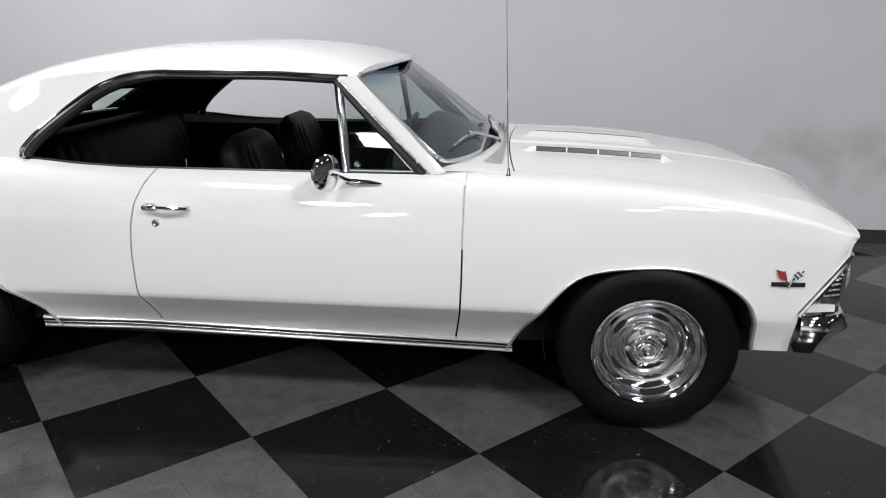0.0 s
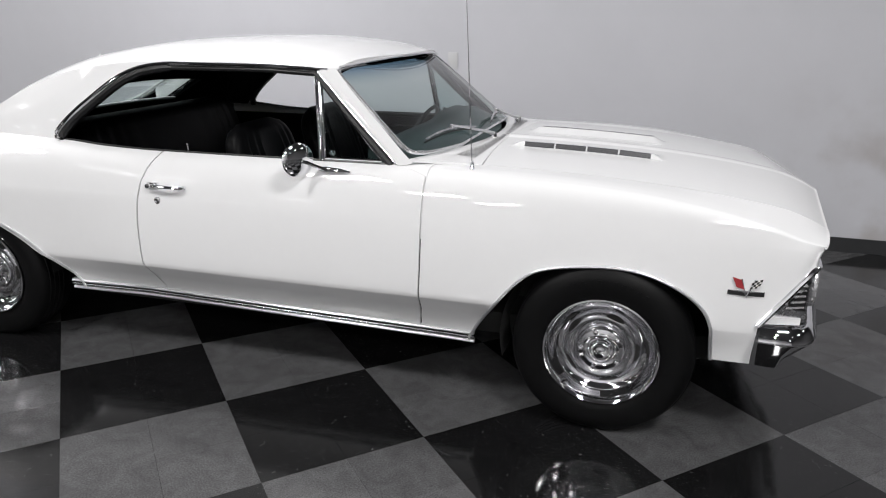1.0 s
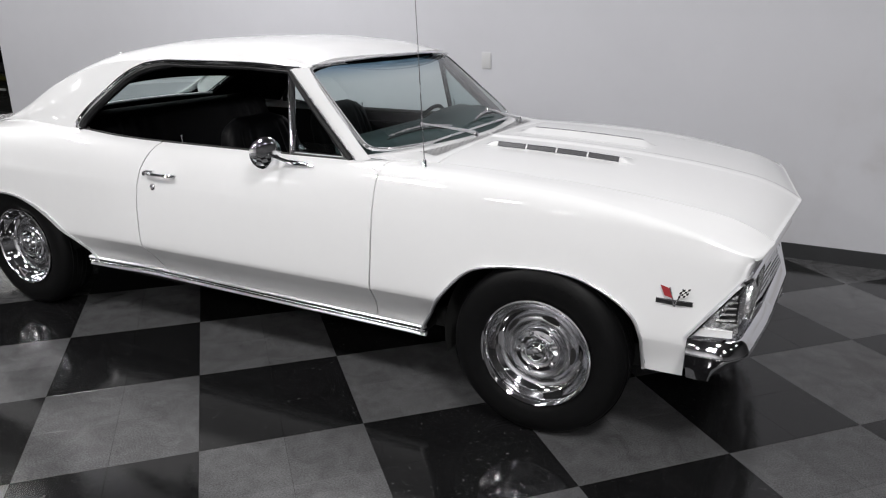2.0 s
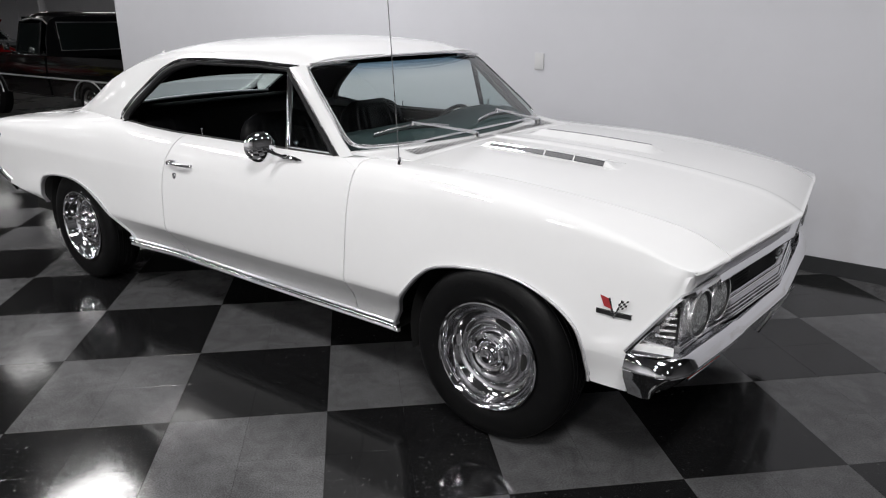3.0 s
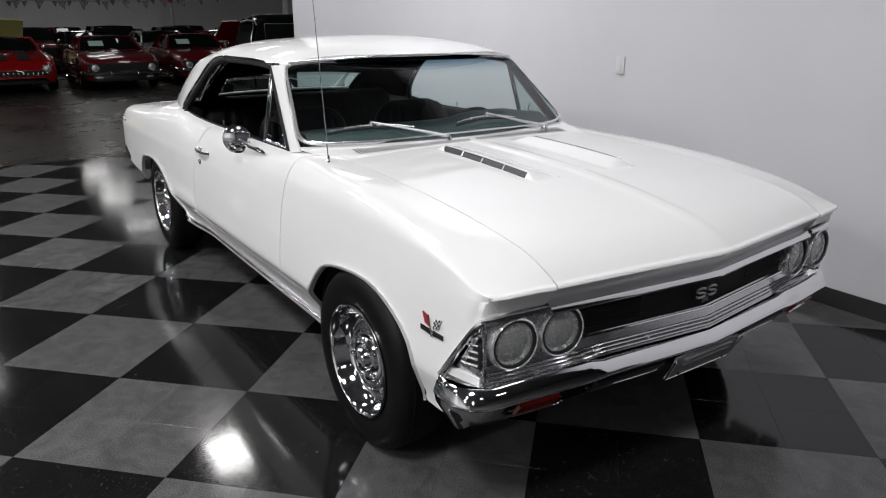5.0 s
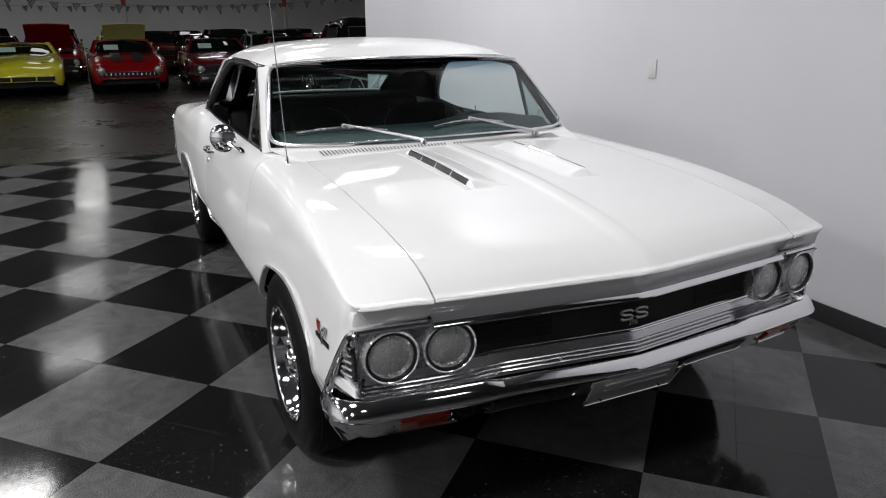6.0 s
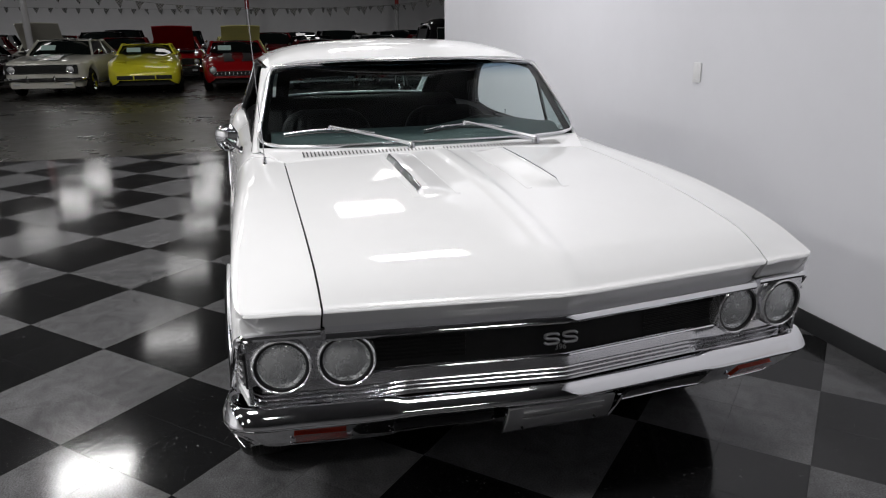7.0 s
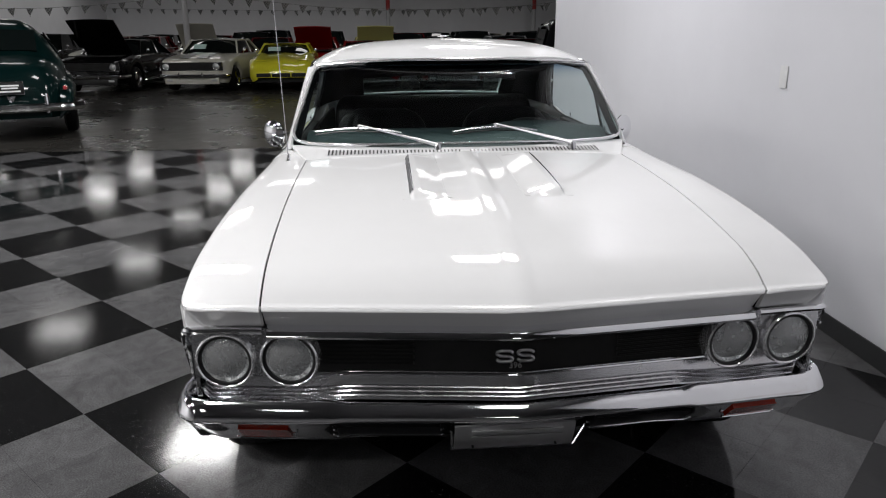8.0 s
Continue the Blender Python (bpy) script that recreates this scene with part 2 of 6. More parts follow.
def tube(bm, pts, r, seg=8, caps=True, flat=1.0, up=(0, 0, 1)):
    """A rod along pts; r a number or one per point; flat squeezes it along up."""
    pts = [Vector(p) for p in pts]
    rows = []
    for i, p in enumerate(pts):
        t = (pts[min(i + 1, len(pts) - 1)] - pts[max(i - 1, 0)]).normalized()
        u = Vector(up)
        if abs(t.dot(u)) > 0.95:
            u = Vector((0, 1, 0)) if abs(t.y) < 0.9 else Vector((1, 0, 0))
        a = t.cross(u).normalized()
        b = a.cross(t).normalized()
        rr = r[i] if isinstance(r, (list, tuple)) else r
        rows.append([p + a * math.cos(k * math.tau / seg) * rr + b * math.sin(k * math.tau / seg) * rr * flat for k in range(seg)])
    vs = grid(bm, rows, close=True)
    if caps:
        bm.faces.new(vs[0])
        bm.faces.new(vs[-1])
    return bm


def lathe(bm, prof, seg=48, m=None, arc=math.tau, start=0.0):
    """Turns (radius, axial) points about the local y axis."""
    m = m or Matrix()
    closed = abs(arc - math.tau) < 1e-6
    n = seg if closed else seg + 1
    rows = []
    for r, y in prof:
        rows.append([m @ Vector((r * math.cos(start + arc * k / seg), y, r * math.sin(start + arc * k / seg))) for k in range(n)])
    grid(bm, rows, close=closed)
    return bm


def disc(bm, r, y, seg=32, m=None):
    m = m or Matrix()
    bm.faces.new([bm.verts.new(m @ Vector((r * math.cos(k * math.tau / seg), y, r * math.sin(k * math.tau / seg)))) for k in range(seg)])
    return bm


def sweep(bm, path, section, close=True, caps=True):
    """Carries a section, a function of the path's fraction giving (out, up) offsets, along points with an outward normal each."""
    rows = []
    for i, (p, nrm) in enumerate(path):
        rows.append([Vector(p) + Vector(nrm) * o + Vector((0, 0, u)) for o, u in section(i / (len(path) - 1))])
    vs = grid(bm, rows, close=close)
    if caps and close:
        bm.faces.new(vs[0])
        bm.faces.new(vs[-1])
    return bm


# ---- the hall ----
M_WALL = mat("white_wall", (0.62, 0.622, 0.66), 0.6, var=0.03, scale=0.9, bump=0.05, bscale=40, spec=0.3)
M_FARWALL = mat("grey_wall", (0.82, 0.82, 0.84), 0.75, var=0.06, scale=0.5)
# darkened copy of the wall colour, standing in for poorly lit sides
M_SHADEWALL = mat("shaded_wall", (0.15, 0.15, 0.155), 0.75, var=0.06, scale=0.5)
M_CEIL = mat("ceiling_paint", (0.13, 0.13, 0.135), 0.8, var=0.05)
M_BASE = mat("cove_base", (0.035, 0.036, 0.038), 0.4, var=0.15, scale=3)
M_CONC = mat("polished_concrete", (0.030, 0.0285, 0.026), 0.29, var=0.35, scale=0.7, rvar=0.08, spec=0.17)
M_TILE_B = tile_mat("black_tile", (0.0072, 0.0072, 0.0076), (0.075, 0.075, 0.075), 0.685, 0.112)
M_TILE_G = tile_mat("grey_tile", (0.072, 0.072, 0.0745), (0.035, 0.035, 0.035), 0.70, 0.135)
M_PLATE = mat("switch_plate", (0.62, 0.62, 0.63), 0.45)


def stain_wall(m):
    """Faint brownish scuffs low on the east end of the wall."""
    nt = m.node_tree
    b = nt.nodes["Principled BSDF"]
    src = b.inputs["Base Color"].links[0].from_socket
    geo = nt.nodes.new("ShaderNodeNewGeometry")
    sep = nt.nodes.new("ShaderNodeSeparateXYZ")
    nt.links.new(geo.outputs["Position"], sep.inputs[0])
    noise = nt.nodes.new("ShaderNodeTexNoise")
    noise.inputs["Scale"].default_value = 2.2
    noise.inputs["Detail"].default_value = 6
    nt.links.new(geo.outputs["Position"], noise.inputs["Vector"])
    last = None
    for sock, lo, hi in ((sep.outputs[0], 0.3, 1.5), (sep.outputs[2], 1.35, 0.45), (noise.outputs[0], 0.42, 0.72)):
        mr = nt.nodes.new("ShaderNodeMapRange")
        mr.interpolation_type = "SMOOTHSTEP"
        mr.inputs[1].default_value, mr.inputs[2].default_value = min(lo, hi), max(lo, hi)
        mr.inputs[3].default_value, mr.inputs[4].default_value = (0, 1) if lo < hi else (1, 0)
        nt.links.new(sock, mr.inputs[0])
        if last is None:
            last = mr.outputs[0]
        else:
            mul = nt.nodes.new("ShaderNodeMath")
            mul.operation = "MULTIPLY"
            nt.links.new(last, mul.inputs[0])
            nt.links.new(mr.outputs[0], mul.inputs[1])
            last = mul.outputs[0]
    fade = nt.nodes.new("ShaderNodeMath")
    fade.operation = "MULTIPLY"
    fade.inputs[1].default_value = 0.75
    nt.links.new(last, fade.inputs[0])
    mix = nt.nodes.new("ShaderNodeMix")
    mix.data_type = "RGBA"
    nt.links.new(fade.outputs[0], mix.inputs[0])
    nt.links.new(src, mix.inputs[6])
    mix.inputs[7].default_value = (0.40, 0.37, 0.36, 1)
    nt.links.new(mix.outputs[2], b.inputs["Base Color"])


stain_wall(M_WALL)


def slab(name, c, s, m, kind="structure", bevel=0.0, label="", category=""):
    bm = bmesh.new()
    box(bm, (0, 0, 0), s, bevel)
    ob = part(name, bm, m, smooth=False)
    ob.location = c
    return tagged(ob, label, category, kind=kind)


CHECK_END = -7.05
EAST = 9.6
WALL_STOP = 3.55
slab("concrete_floor", (-13.8, -1.0, -0.06), (47.4, 30.0, 0.10), M_CONC, label="worn polished concrete floor of the hall", category="floor")
slab("wall_north", ((WALL_END + WALL_STOP) / 2, WALL_Y + 0.09, CEIL / 2), (WALL_STOP - WALL_END, 0.18, CEIL), M_WALL, label="plain white painted wall with faint scuffs", category="wall")
slab("baseboard", ((WALL_END + WALL_STOP) / 2, WALL_Y - 0.004, 0.05), (WALL_STOP - WALL_END - 0.004, 0.008, 0.10), M_BASE, bevel=0.002, label="dark rubber cove base along the white wall", category="baseboard")
# east, return and corner walls: added out of view, dark to limit fill and reflections
slab("wall_east", (EAST + 0.1, -4.6, CEIL / 2), (0.2, 21.0, CEIL), M_SHADEWALL, label="grey wall closing the hall", category="wall")
slab("wall_return", ((WALL_STOP + EAST) / 2, 6.0, CEIL / 2), (EAST - WALL_STOP + 0.3, 0.2, CEIL), M_SHADEWALL, label="grey wall closing the hall", category="wall")
slab("wall_corner", (WALL_STOP - 0.09, 4.0, CEIL / 2), (0.18, 3.8, CEIL), M_SHADEWALL, label="grey wall closing the hall", category="wall")
slab("wall_south", (-13.8, -15.2, CEIL / 2), (47.4, 0.2, CEIL), M_FARWALL, label="grey wall closing the hall", category="wall")
slab("wall_west", (-37.0, -1.0, CEIL / 2), (0.2, 30.0, CEIL), M_FARWALL, label="grey far wall of the hall behind the parked cars", category="wall")
slab("wall_far_north", (-22.2, 13.2, CEIL / 2), (30.0, 0.2, CEIL), M_FARWALL, label="grey side wall of the hall", category="wall")
# added wall out of view, shade put into its colour
slab("wall_back", (WALL_END - 0.09 + 0.18, 7.6, CEIL / 2), (0.18, 11.1, CEIL), M_SHADEWALL, label="added partition wall out of sight, coloured dark", category="wall")
slab("ceiling", (-13.8, -1.0, CEIL + 0.06), (47.4, 30.0, 0.10), M_CEIL, label="dark painted ceiling", category="ceiling")

# light switch plate
sw = empty("switch_plate", Matrix.Translation((-1.41, WALL_Y - 0.004, 1.212)))
tagged(sw, "blank white switch plate on the white wall", "switch plate")
bm = bmesh.new()
box(bm, (0, 0, 0), (0.075, 0.006, 0.118), 0.002)
part("plate", bm, M_PLATE, sw)
for dz in (-0.04, 0.04):
    bm = bmesh.new()
    tube(bm, [(0, -0.003, dz), (0, -0.0055, dz)], 0.003, 8)
    part("screw", bm, M_PLATE, sw)

# ceiling lights in rows
proto = None
for lx in LAMP_XS:
    for ly in LAMP_YS if lx > -9 else FAR_YS:
        m = Matrix.Translation((lx, ly, CEIL - 0.12))
        if proto is None:
            proto = empty("ceiling_light", m)
            tagged(proto, "white rectangular ceiling light fixture", "ceiling light", "ceiling lights")
            bm = bmesh.new()
            box(bm, (0, 0, 0.062), (1.04, 1.06, 0.10), 0.01)
            part("housing", bm, M_PLATE, proto)
            bm = bmesh.new()
            box(bm, (0, 0, 0.004), (0.98, 1.0, 0.012), 0.003)
            part("diffuser", bm, M_PLATE, proto)
        else:
            copy_thing(proto, m)
        # the 20 W lamp over the car's front is an unseen fill added for the hood
        power = 20 if 0 < lx < 5 and ly > 0 else (13 if ly > 3 else 26 if ly > -5 else 34) if lx < -25 else 13 if lx < -9 else (14 if ly > -9 else 10) if lx > 5 else 200 if lx > 0 else (110 if ly > 0 else 145) if lx > -5 else 85 if ly > -5 else 15
        ld = bpy.data.lights.new("panel_lamp", "AREA")
        ld.shape, ld.size, ld.size_y, ld.energy = "RECTANGLE", 0.96 if lx < -5 else 0.72, 0.98 if lx < -5 else 0.96, power
        ld.color = (1.0, 0.988, 0.98)
        lo = new("panel_lamp", ld)
        lo.location = (lx, ly, CEIL - 0.125)


# ---- the white coupe ----
car = empty("coupe_car", pose(0, 0.031, 0, 0, 0, 0.9))
tagged(car, "white two-door hardtop coupe with chrome trim on the checkered floor", "car")

YW = curve((-4.05, 0.893), (-3.95, 0.912), (-3.6, 0.924), (-3.0, 0.930), (-2.3, 0.927), (-1.5, 0.928), (-0.7, 0.926), (0, 0.922), (0.45, 0.910), (0.7, 0.900))
Y7 = curve((-4.05, 0.886), (-3.95, 0.908), (-3.6, 0.922), (-3.0, 0.926), (-2.4, 0.918), (-1.9, 0.900), (-1.2, 0.898), (-0.7, 0.898), (0, 0.900), (0.45, 0.900), (0.6, 0.897), (0.66, 0.893), (0.7, 0.888))
YS = curve((-4.05, 0.840), (-3.95, 0.862), (-3.5, 0.880), (-2.9, 0.890), (-2.4, 0.884), (-1.95, 0.862), (-1.2, 0.856), (-0.7, 0.862), (-0.2, 0.874), (0.3, 0.886), (0.5, 0.890), (0.6, 0.889), (0.64, 0.886), (0.665, 0.880), (0.70, 0.866))
ZS = curve((-4.05, 0.878), (-3.95, 0.888), (-3.5, 0.914), (-2.9, 0.940), (-2.4, 0.942), (-1.95, 0.916), (-1.2, 0.912), (-0.7, 0.922), (-0.2, 0.925), (0.05, 0.914), (0.33, 0.878), (0.52, 0.836), (0.62, 0.803), (0.70, 0.784))
SOFT = curve((-4.1, 0.22), (-3.0, 0.34), (-2.0, 0.45), (-0.7, 0.45), (0.0, 0.36), (0.35, 0.22), (0.55, 0.12), (0.7, 0.07))
FT_Z = curve((-0.72, 0.957), (-0.3, 0.946), (0.0, 0.930), (0.3, 0.902), (0.476, 0.877), (0.571, 0.859), (0.663, 0.826), (0.725, 0.791))
BELT_Y = curve((-4.1, 0.62), (-3.35, 0.63), (-3.15, 0.67), (-2.9, 0.735), (-2.45, 0.805), (-1.97, 0.790), (-0.7, 0.790))
BELT_Z = curve((-4.05, 0.893), (-3.95, 0.902), (-3.35, 0.955), (-3.15, 0.975), (-2.9, 0.990), (-2.45, 0.985), (-2.2, 0.964), (-1.97, 0.955), (-1.2, 0.953), (-0.7, 0.955))


TUCK = curve((-4.1, 0.8), (-2.55, 0.62), (-2.35, 0.70), (-2.0, 1.0), (-0.6, 1.0), (-0.3, 0.85), (0.30, 0.45), (0.45, 0.36), (0.8, 0.36))


def low_y(x, z):
    """Half width of the lower side at a height up to 0.77."""
    w, s = YW(x), Y7(x)
    if x > 0.5 and z > 0.655:
        # rolls round to the front face
        d = max(0.0, x - nose_x(z, None) + 0.040)
        s -= 9.0 * d * d * min(1.0, (z - 0.655) / 0.05)
        w -= 9.0 * d * d * min(1.0, (z - 0.655) / 0.05)
    if z >= 0.49:
        t = (z - 0.49) / 0.28
        return lerp(w, s, t * (0.35 + 0.65 * t))
    d = 0.49 - z
    hard = 0.12 * d if d < 0.022 else 0.0026 + 0.84 * (d - 0.022) if d < 0.117 else 0.0824 + 0.22 * (d - 0.117)
    return w - hard * TUCK(x)


FCROWN = curve((-0.72, 0.018), (-0.45, 0.012), (-0.1, 0.007), (0.3, 0.003), (0.6, 0.0))


def upper(x, ty, tz, n=10, crowned=False):
    """The shoulder from 0.77 up over the bend to the panel's upper edge, as (y, z)."""
    a, b, c = Vector((low_y(x, 0.77), 0.77)), Vector((YS(x), ZS(x))), Vector((ty, tz))
    r = SOFT(x)
    m = c
    if crowned:
        m = b.lerp(c, (b.x - 0.79) / (b.x - c.x)) + Vector((0, FCROWN(x)))
    q1, q2 = b.lerp(a, min(0.95, r * 1.6)), b.lerp(m, min(0.95, r * 1.6))
    out = [a.lerp(q1, k / 4) for k in range(1, 4)]
    for k in range(n + 1):
        t = k / n
        out.append(q1 * (1 - t) ** 2 + b * 2 * t * (1 - t) + q2 * t * t)
    out += [q2.lerp(m, 0.5), m, m.lerp(c, 0.5), c] if crowned else [q2.lerp(c, k / 4) for k in range(1, 5)]
    return out


def body_row(s, x_of, bottom, ty_of, tz_of, crowned=False):
    """One column of a side panel, from its lower edge to its upper edge."""
    pts = []
    zb = bottom
    zc = max(zb + 0.03, 0.49)
    crease = [zb, lerp(zb, 0.463, 0.33), lerp(zb, 0.463, 0.67), 0.463, 0.472, 0.49]
    for k in range(15):
        z = (crease[k] if zb < 0.445 else lerp(zb, zc, k / 5)) if k <= 5 else lerp(zc, 0.77, (k - 5) / 9)
        x = x_of(z, None)
        pts.append((x, s * low_y(x, z), z))
    xm = x_of(0.77, None)
    for y, z in upper(xm, ty_of(xm), tz_of(xm), crowned=crowned):
        x = x_of(z, y)
        if abs(x - xm) > 1e-4:
            k = upper(x, ty_of(x), tz_of(x), crowned=crowned)
            j = len(pts) - 15
            y, z = k[j]
        pts.append((x, s * y, z))
    return pts


ARCH_F = [(-0.527, 0.27), (-0.520, 0.300), (-0.422, 0.453), (-0.316, 0.580), (-0.221, 0.632), (-0.034, 0.657), (0.113, 0.649), (0.238, 0.602), (0.319, 0.541), (0.353, 0.474), (0.360, 0.42), (0.368, 0.340)]
ARCH_R = [(-3.300, 0.425), (-3.296, 0.50), (-3.265, 0.565), (-3.18, 0.612), (-2.95, 0.632), (-2.78, 0.606), (-2.63, 0.542), (-2.50, 0.450), (-2.410, 0.36), (-2.375, 0.302)]


def smooth_line(pts, n=6):
    """A rounded polyline through points of any dimension."""
    P = [np.array(p, float) for p in pts]
    P = [2 * P[0] - P[1]] + P + [2 * P[-1] - P[-2]]
    out = []
    for a, b, c, d in zip(P, P[1:], P[2:], P[3:]):
        for k in range(n):
            t = k / n
            out.append(0.5 * (2 * b + (c - a) * t + (2 * a - 5 * b + 4 * c - d) * t * t + (3 * b - a - 3 * c + d) * t ** 3))
    out.append(P[-2])
    return out


LINE_F, LINE_R = smooth_line(ARCH_F), smooth_line(ARCH_R)


def arch_z(line, x, floor_z):
    xs, zs = [p[0] for p in line], [p[1] for p in line]
    return float(np.interp(x, xs, zs)) if xs[0] < x < xs[-1] else floor_z


def nose_x(z, y):
    """The fender's front edge: a raked cheek, then a lip that slants forward to the hood."""
    if y is not None:
        t = min(1.0, max(0.0, 0.884 - y) / 0.212)
        return 0.725 - 0.036 * (1 - t) - 0.022 * max(0.0, 1 - t / 0.16) ** 2
    return float(np.interp(z, [0.36, 0.497, 0.700, 0.77], [0.500, 0.506, 0.646, 0.667]))


def door_front(z):
    return float(np.interp(z, [0.30, 0.345, 0.45, 0.576, 0.95], [-0.738, -0.731, -0.714, -0.709, -0.706]))


def door_rear(z):
    return float(np.interp(z, [0.30, 0.369, 0.5, 0.663, 0.75, 0.833, 0.90, 0.955], [-1.935, -1.956, -1.986, -1.994, -1.990, -1.977, -1.948, -1.915]))


GAP = 0.0035


def gap_y(x):
    """Where the fender ends beside the hood."""
    return 0.674 + 0.004 * math.sin(math.pi * min(1, max(0, (x + 0.55) / 1.27)))


def front_fender(s):
    rows = []
    n = 100
    for i in range(n + 1):
        f = i / n

        def x_of(z, y):
            a = door_front(z) + GAP
            return lerp(a, nose_x(z, y), f)

        xl = x_of(0.32, None)
        bottom = floor_z = 0.272 if xl < 0 else 0.340
        for z in np.linspace(floor_z, 0.70, 700):
            if z < arch_z(LINE_F, x_of(z, None), floor_z):
                bottom = z
        rows.append(body_row(s, x_of, bottom, gap_y, FT_Z, True))
    bm = shell(rows, lambda i, j: (0, -s * 0.012, -0.003) if j < 27 else (0, 0, -0.012))
    # the front face under the lip, leaning back, fading out round the outer corner
    tip = [Vector(p) for p in rows[-1] if p[2] > 0.70]
    foot = smooth_line([tuple(tip[0]), (0.655, s * 0.876, 0.712), (0.664, s * 0.860, 0.718), (0.670, s * 0.80, 0.721), (0.684, s * 0.676, 0.724)], 12)
    run = [0.0]
    for a, b in zip(tip, tip[1:]):
        run.append(run[-1] + (b - a).length)
    way = [0.0]
    for a, b in zip(foot, foot[1:]):
        way.append(way[-1] + float(np.linalg.norm(b - a)))
    lip = []
    for k in range(9):
        u = k / 8
        line = []
        for p, d in zip(tip, run):
            a = d / run[-1]
            q = Vector([float(np.interp(a * way[-1], way, [f[i] for f in foot])) for i in range(3)])
            puff = 0.003 * math.sin(math.pi * u) * math.sin(math.pi * min(1, a * 1.15)) ** 0.7
            line.append(p.lerp(q, u) + Vector((puff * 0.8, s * puff * max(0.0, 1 - 1.6 * a), 0)))
        lip.append(line)
    shell(lip, (-0.012, -s * 0.003, 0), bm)
    return part("front_fender", bm, M_PAINT, car, sharp=62)


def door(s):
    rows = []
    n = 48
    for i in range(n + 1):
        f = i / n

        def x_of(z, y):
            return lerp(door_front(z) - GAP, door_rear(z) + GAP, f)

        rows.append(body_row(s, x_of, 0.306, BELT_Y, BELT_Z))
    d = part("door", shell(rows, (0, -s * 0.014, -0.006)), M_PAINT, car)
    # inner trim panel and sill cap
    bm = bmesh.new()
    inner = [[(x, s * (0.735 + 0.02 * math.sin(k / 8 * math.pi)), lerp(0.40, 0.935, k / 8)) for k in range(9)] for x in np.linspace(-0.76, -1.93, 14)]
    shell(inner, (0, s * 0.02, 0), bm)
    part("door_trim", bm, M_VINYL, d, "black vinyl door trim panel")
    bm = bmesh.new()
    box(bm, (-1.34, s * 0.765, 0.944), (1.17, 0.05, 0.018), 0.006)
    part("sill_cap", bm, M_VINYL, d)
    bm = bmesh.new()
    box(bm, (-1.35, s * 0.727, 0.885), (1.05, 0.008, 0.012), 0.003)
    box(bm, (-1.35, s * 0.727, 0.80), (1.05, 0.008, 0.008), 0.003)
    part("trim_strip", bm, M_CHROME, d)
    bm = bmesh.new()
    tube(bm, [(-1.80, s * 0.775, 0.95), (-1.80, s * 0.775, 0.985)], 0.0028, 8)
    tube(bm, [(-1.80, s * 0.775, 0.983), (-1.80, s * 0.775, 0.992)], 0.0045, 8)
    part("lock_knob", bm, M_CHROME, d)
    # outer handle and lock
    yo = low_y(-1.85, 0.82) - 0.012
    bm = bmesh.new()
    pts = [(-1.925, s * (yo + 0.004), 0.826), (-1.918, s * (yo + 0.022), 0.828), (-1.89, s * (yo + 0.036), 0.829), (-1.84, s * (yo + 0.038), 0.828), (-1.79, s * (yo + 0.034), 0.826), (-1.765, s * (yo + 0.022), 0.824), (-1.758, s * (yo + 0.004), 0.823)]
    tube(bm, smooth_line(pts, 3), 0.0085, 10, flat=0.8)
    box(bm, (-1.908, s * (yo + 0.008), 0.827), (0.05, 0.02, 0.026), 0.006)
    box(bm, (-1.762, s * (yo + 0.006), 0.823), (0.022, 0.014, 0.018), 0.005)
    lathe(bm, [(0.0, 0.018), (0.010, 0.016), (0.012, 0.0), (0.012, -0.005)], 16, Matrix.Translation((-1.925, s * (yo + 0.016), 0.826)) @ (Matrix.Rotation(math.pi, 4, "Z") if s < 0 else Matrix()))
    part("door_handle", bm, M_CHROME, d, "chrome door handle")
    bm = bmesh.new()
    yk = low_y(-1.888, 0.765)
    fl = Matrix.Translation((-1.888, s * (yk - 0.002), 0.764)) @ (Matrix.Rotation(math.pi, 4, "Z") if s < 0 else Matrix())
    lathe(bm, [(0.0, 0.006), (0.005, 0.007), (0.009, 0.009), (0.0145, 0.006), (0.016, 0.0)], 20, fl)
    part("key_lock", bm, M_STEEL, d)
    return d


def quarter_panel(s):
    rows = []
    n = 110
    for i in range(n + 1):
        f = i / n

        def x_of(z, y):
            return lerp(door_rear(z) - GAP, -3.995 + 0.10 * max(0.0, 0.72 - z), f)

        xl = x_of(0.32, None)
        bottom = arch_z(LINE_R, xl, 0.302 if xl > -2.6 else float(np.interp(xl, [-3.98, -3.86, -3.69, -3.3], [0.610, 0.545, 0.490, 0.430])))
        rows.append(body_row(s, x_of, bottom, BELT_Y, BELT_Z))
    return part("quarter_panel", shell(rows, (0, -s * 0.012, -0.006)), M_PAINT, car)


def hood_front(y):
    return 0.800 - 0.116 * abs(y)


def blister(x, y):
    """The two raised louvre humps of the hood, steep on the outer side."""
    a = abs(y)
    if not (0.135 < a < 0.262 and -0.50 < x < 0.16):
        return 0.0
    up = min(1.0, (0.262 - a) / 0.014) if a > 0.225 else max(0.0, (a - 0.135) / 0.09)
    ends = min(1.0, (x + 0.50) / 0.05, (0.16 - x) / 0.06)
    e = max(0.0, ends)
    return 0.020 * up * e * e * (3 - 2 * e)


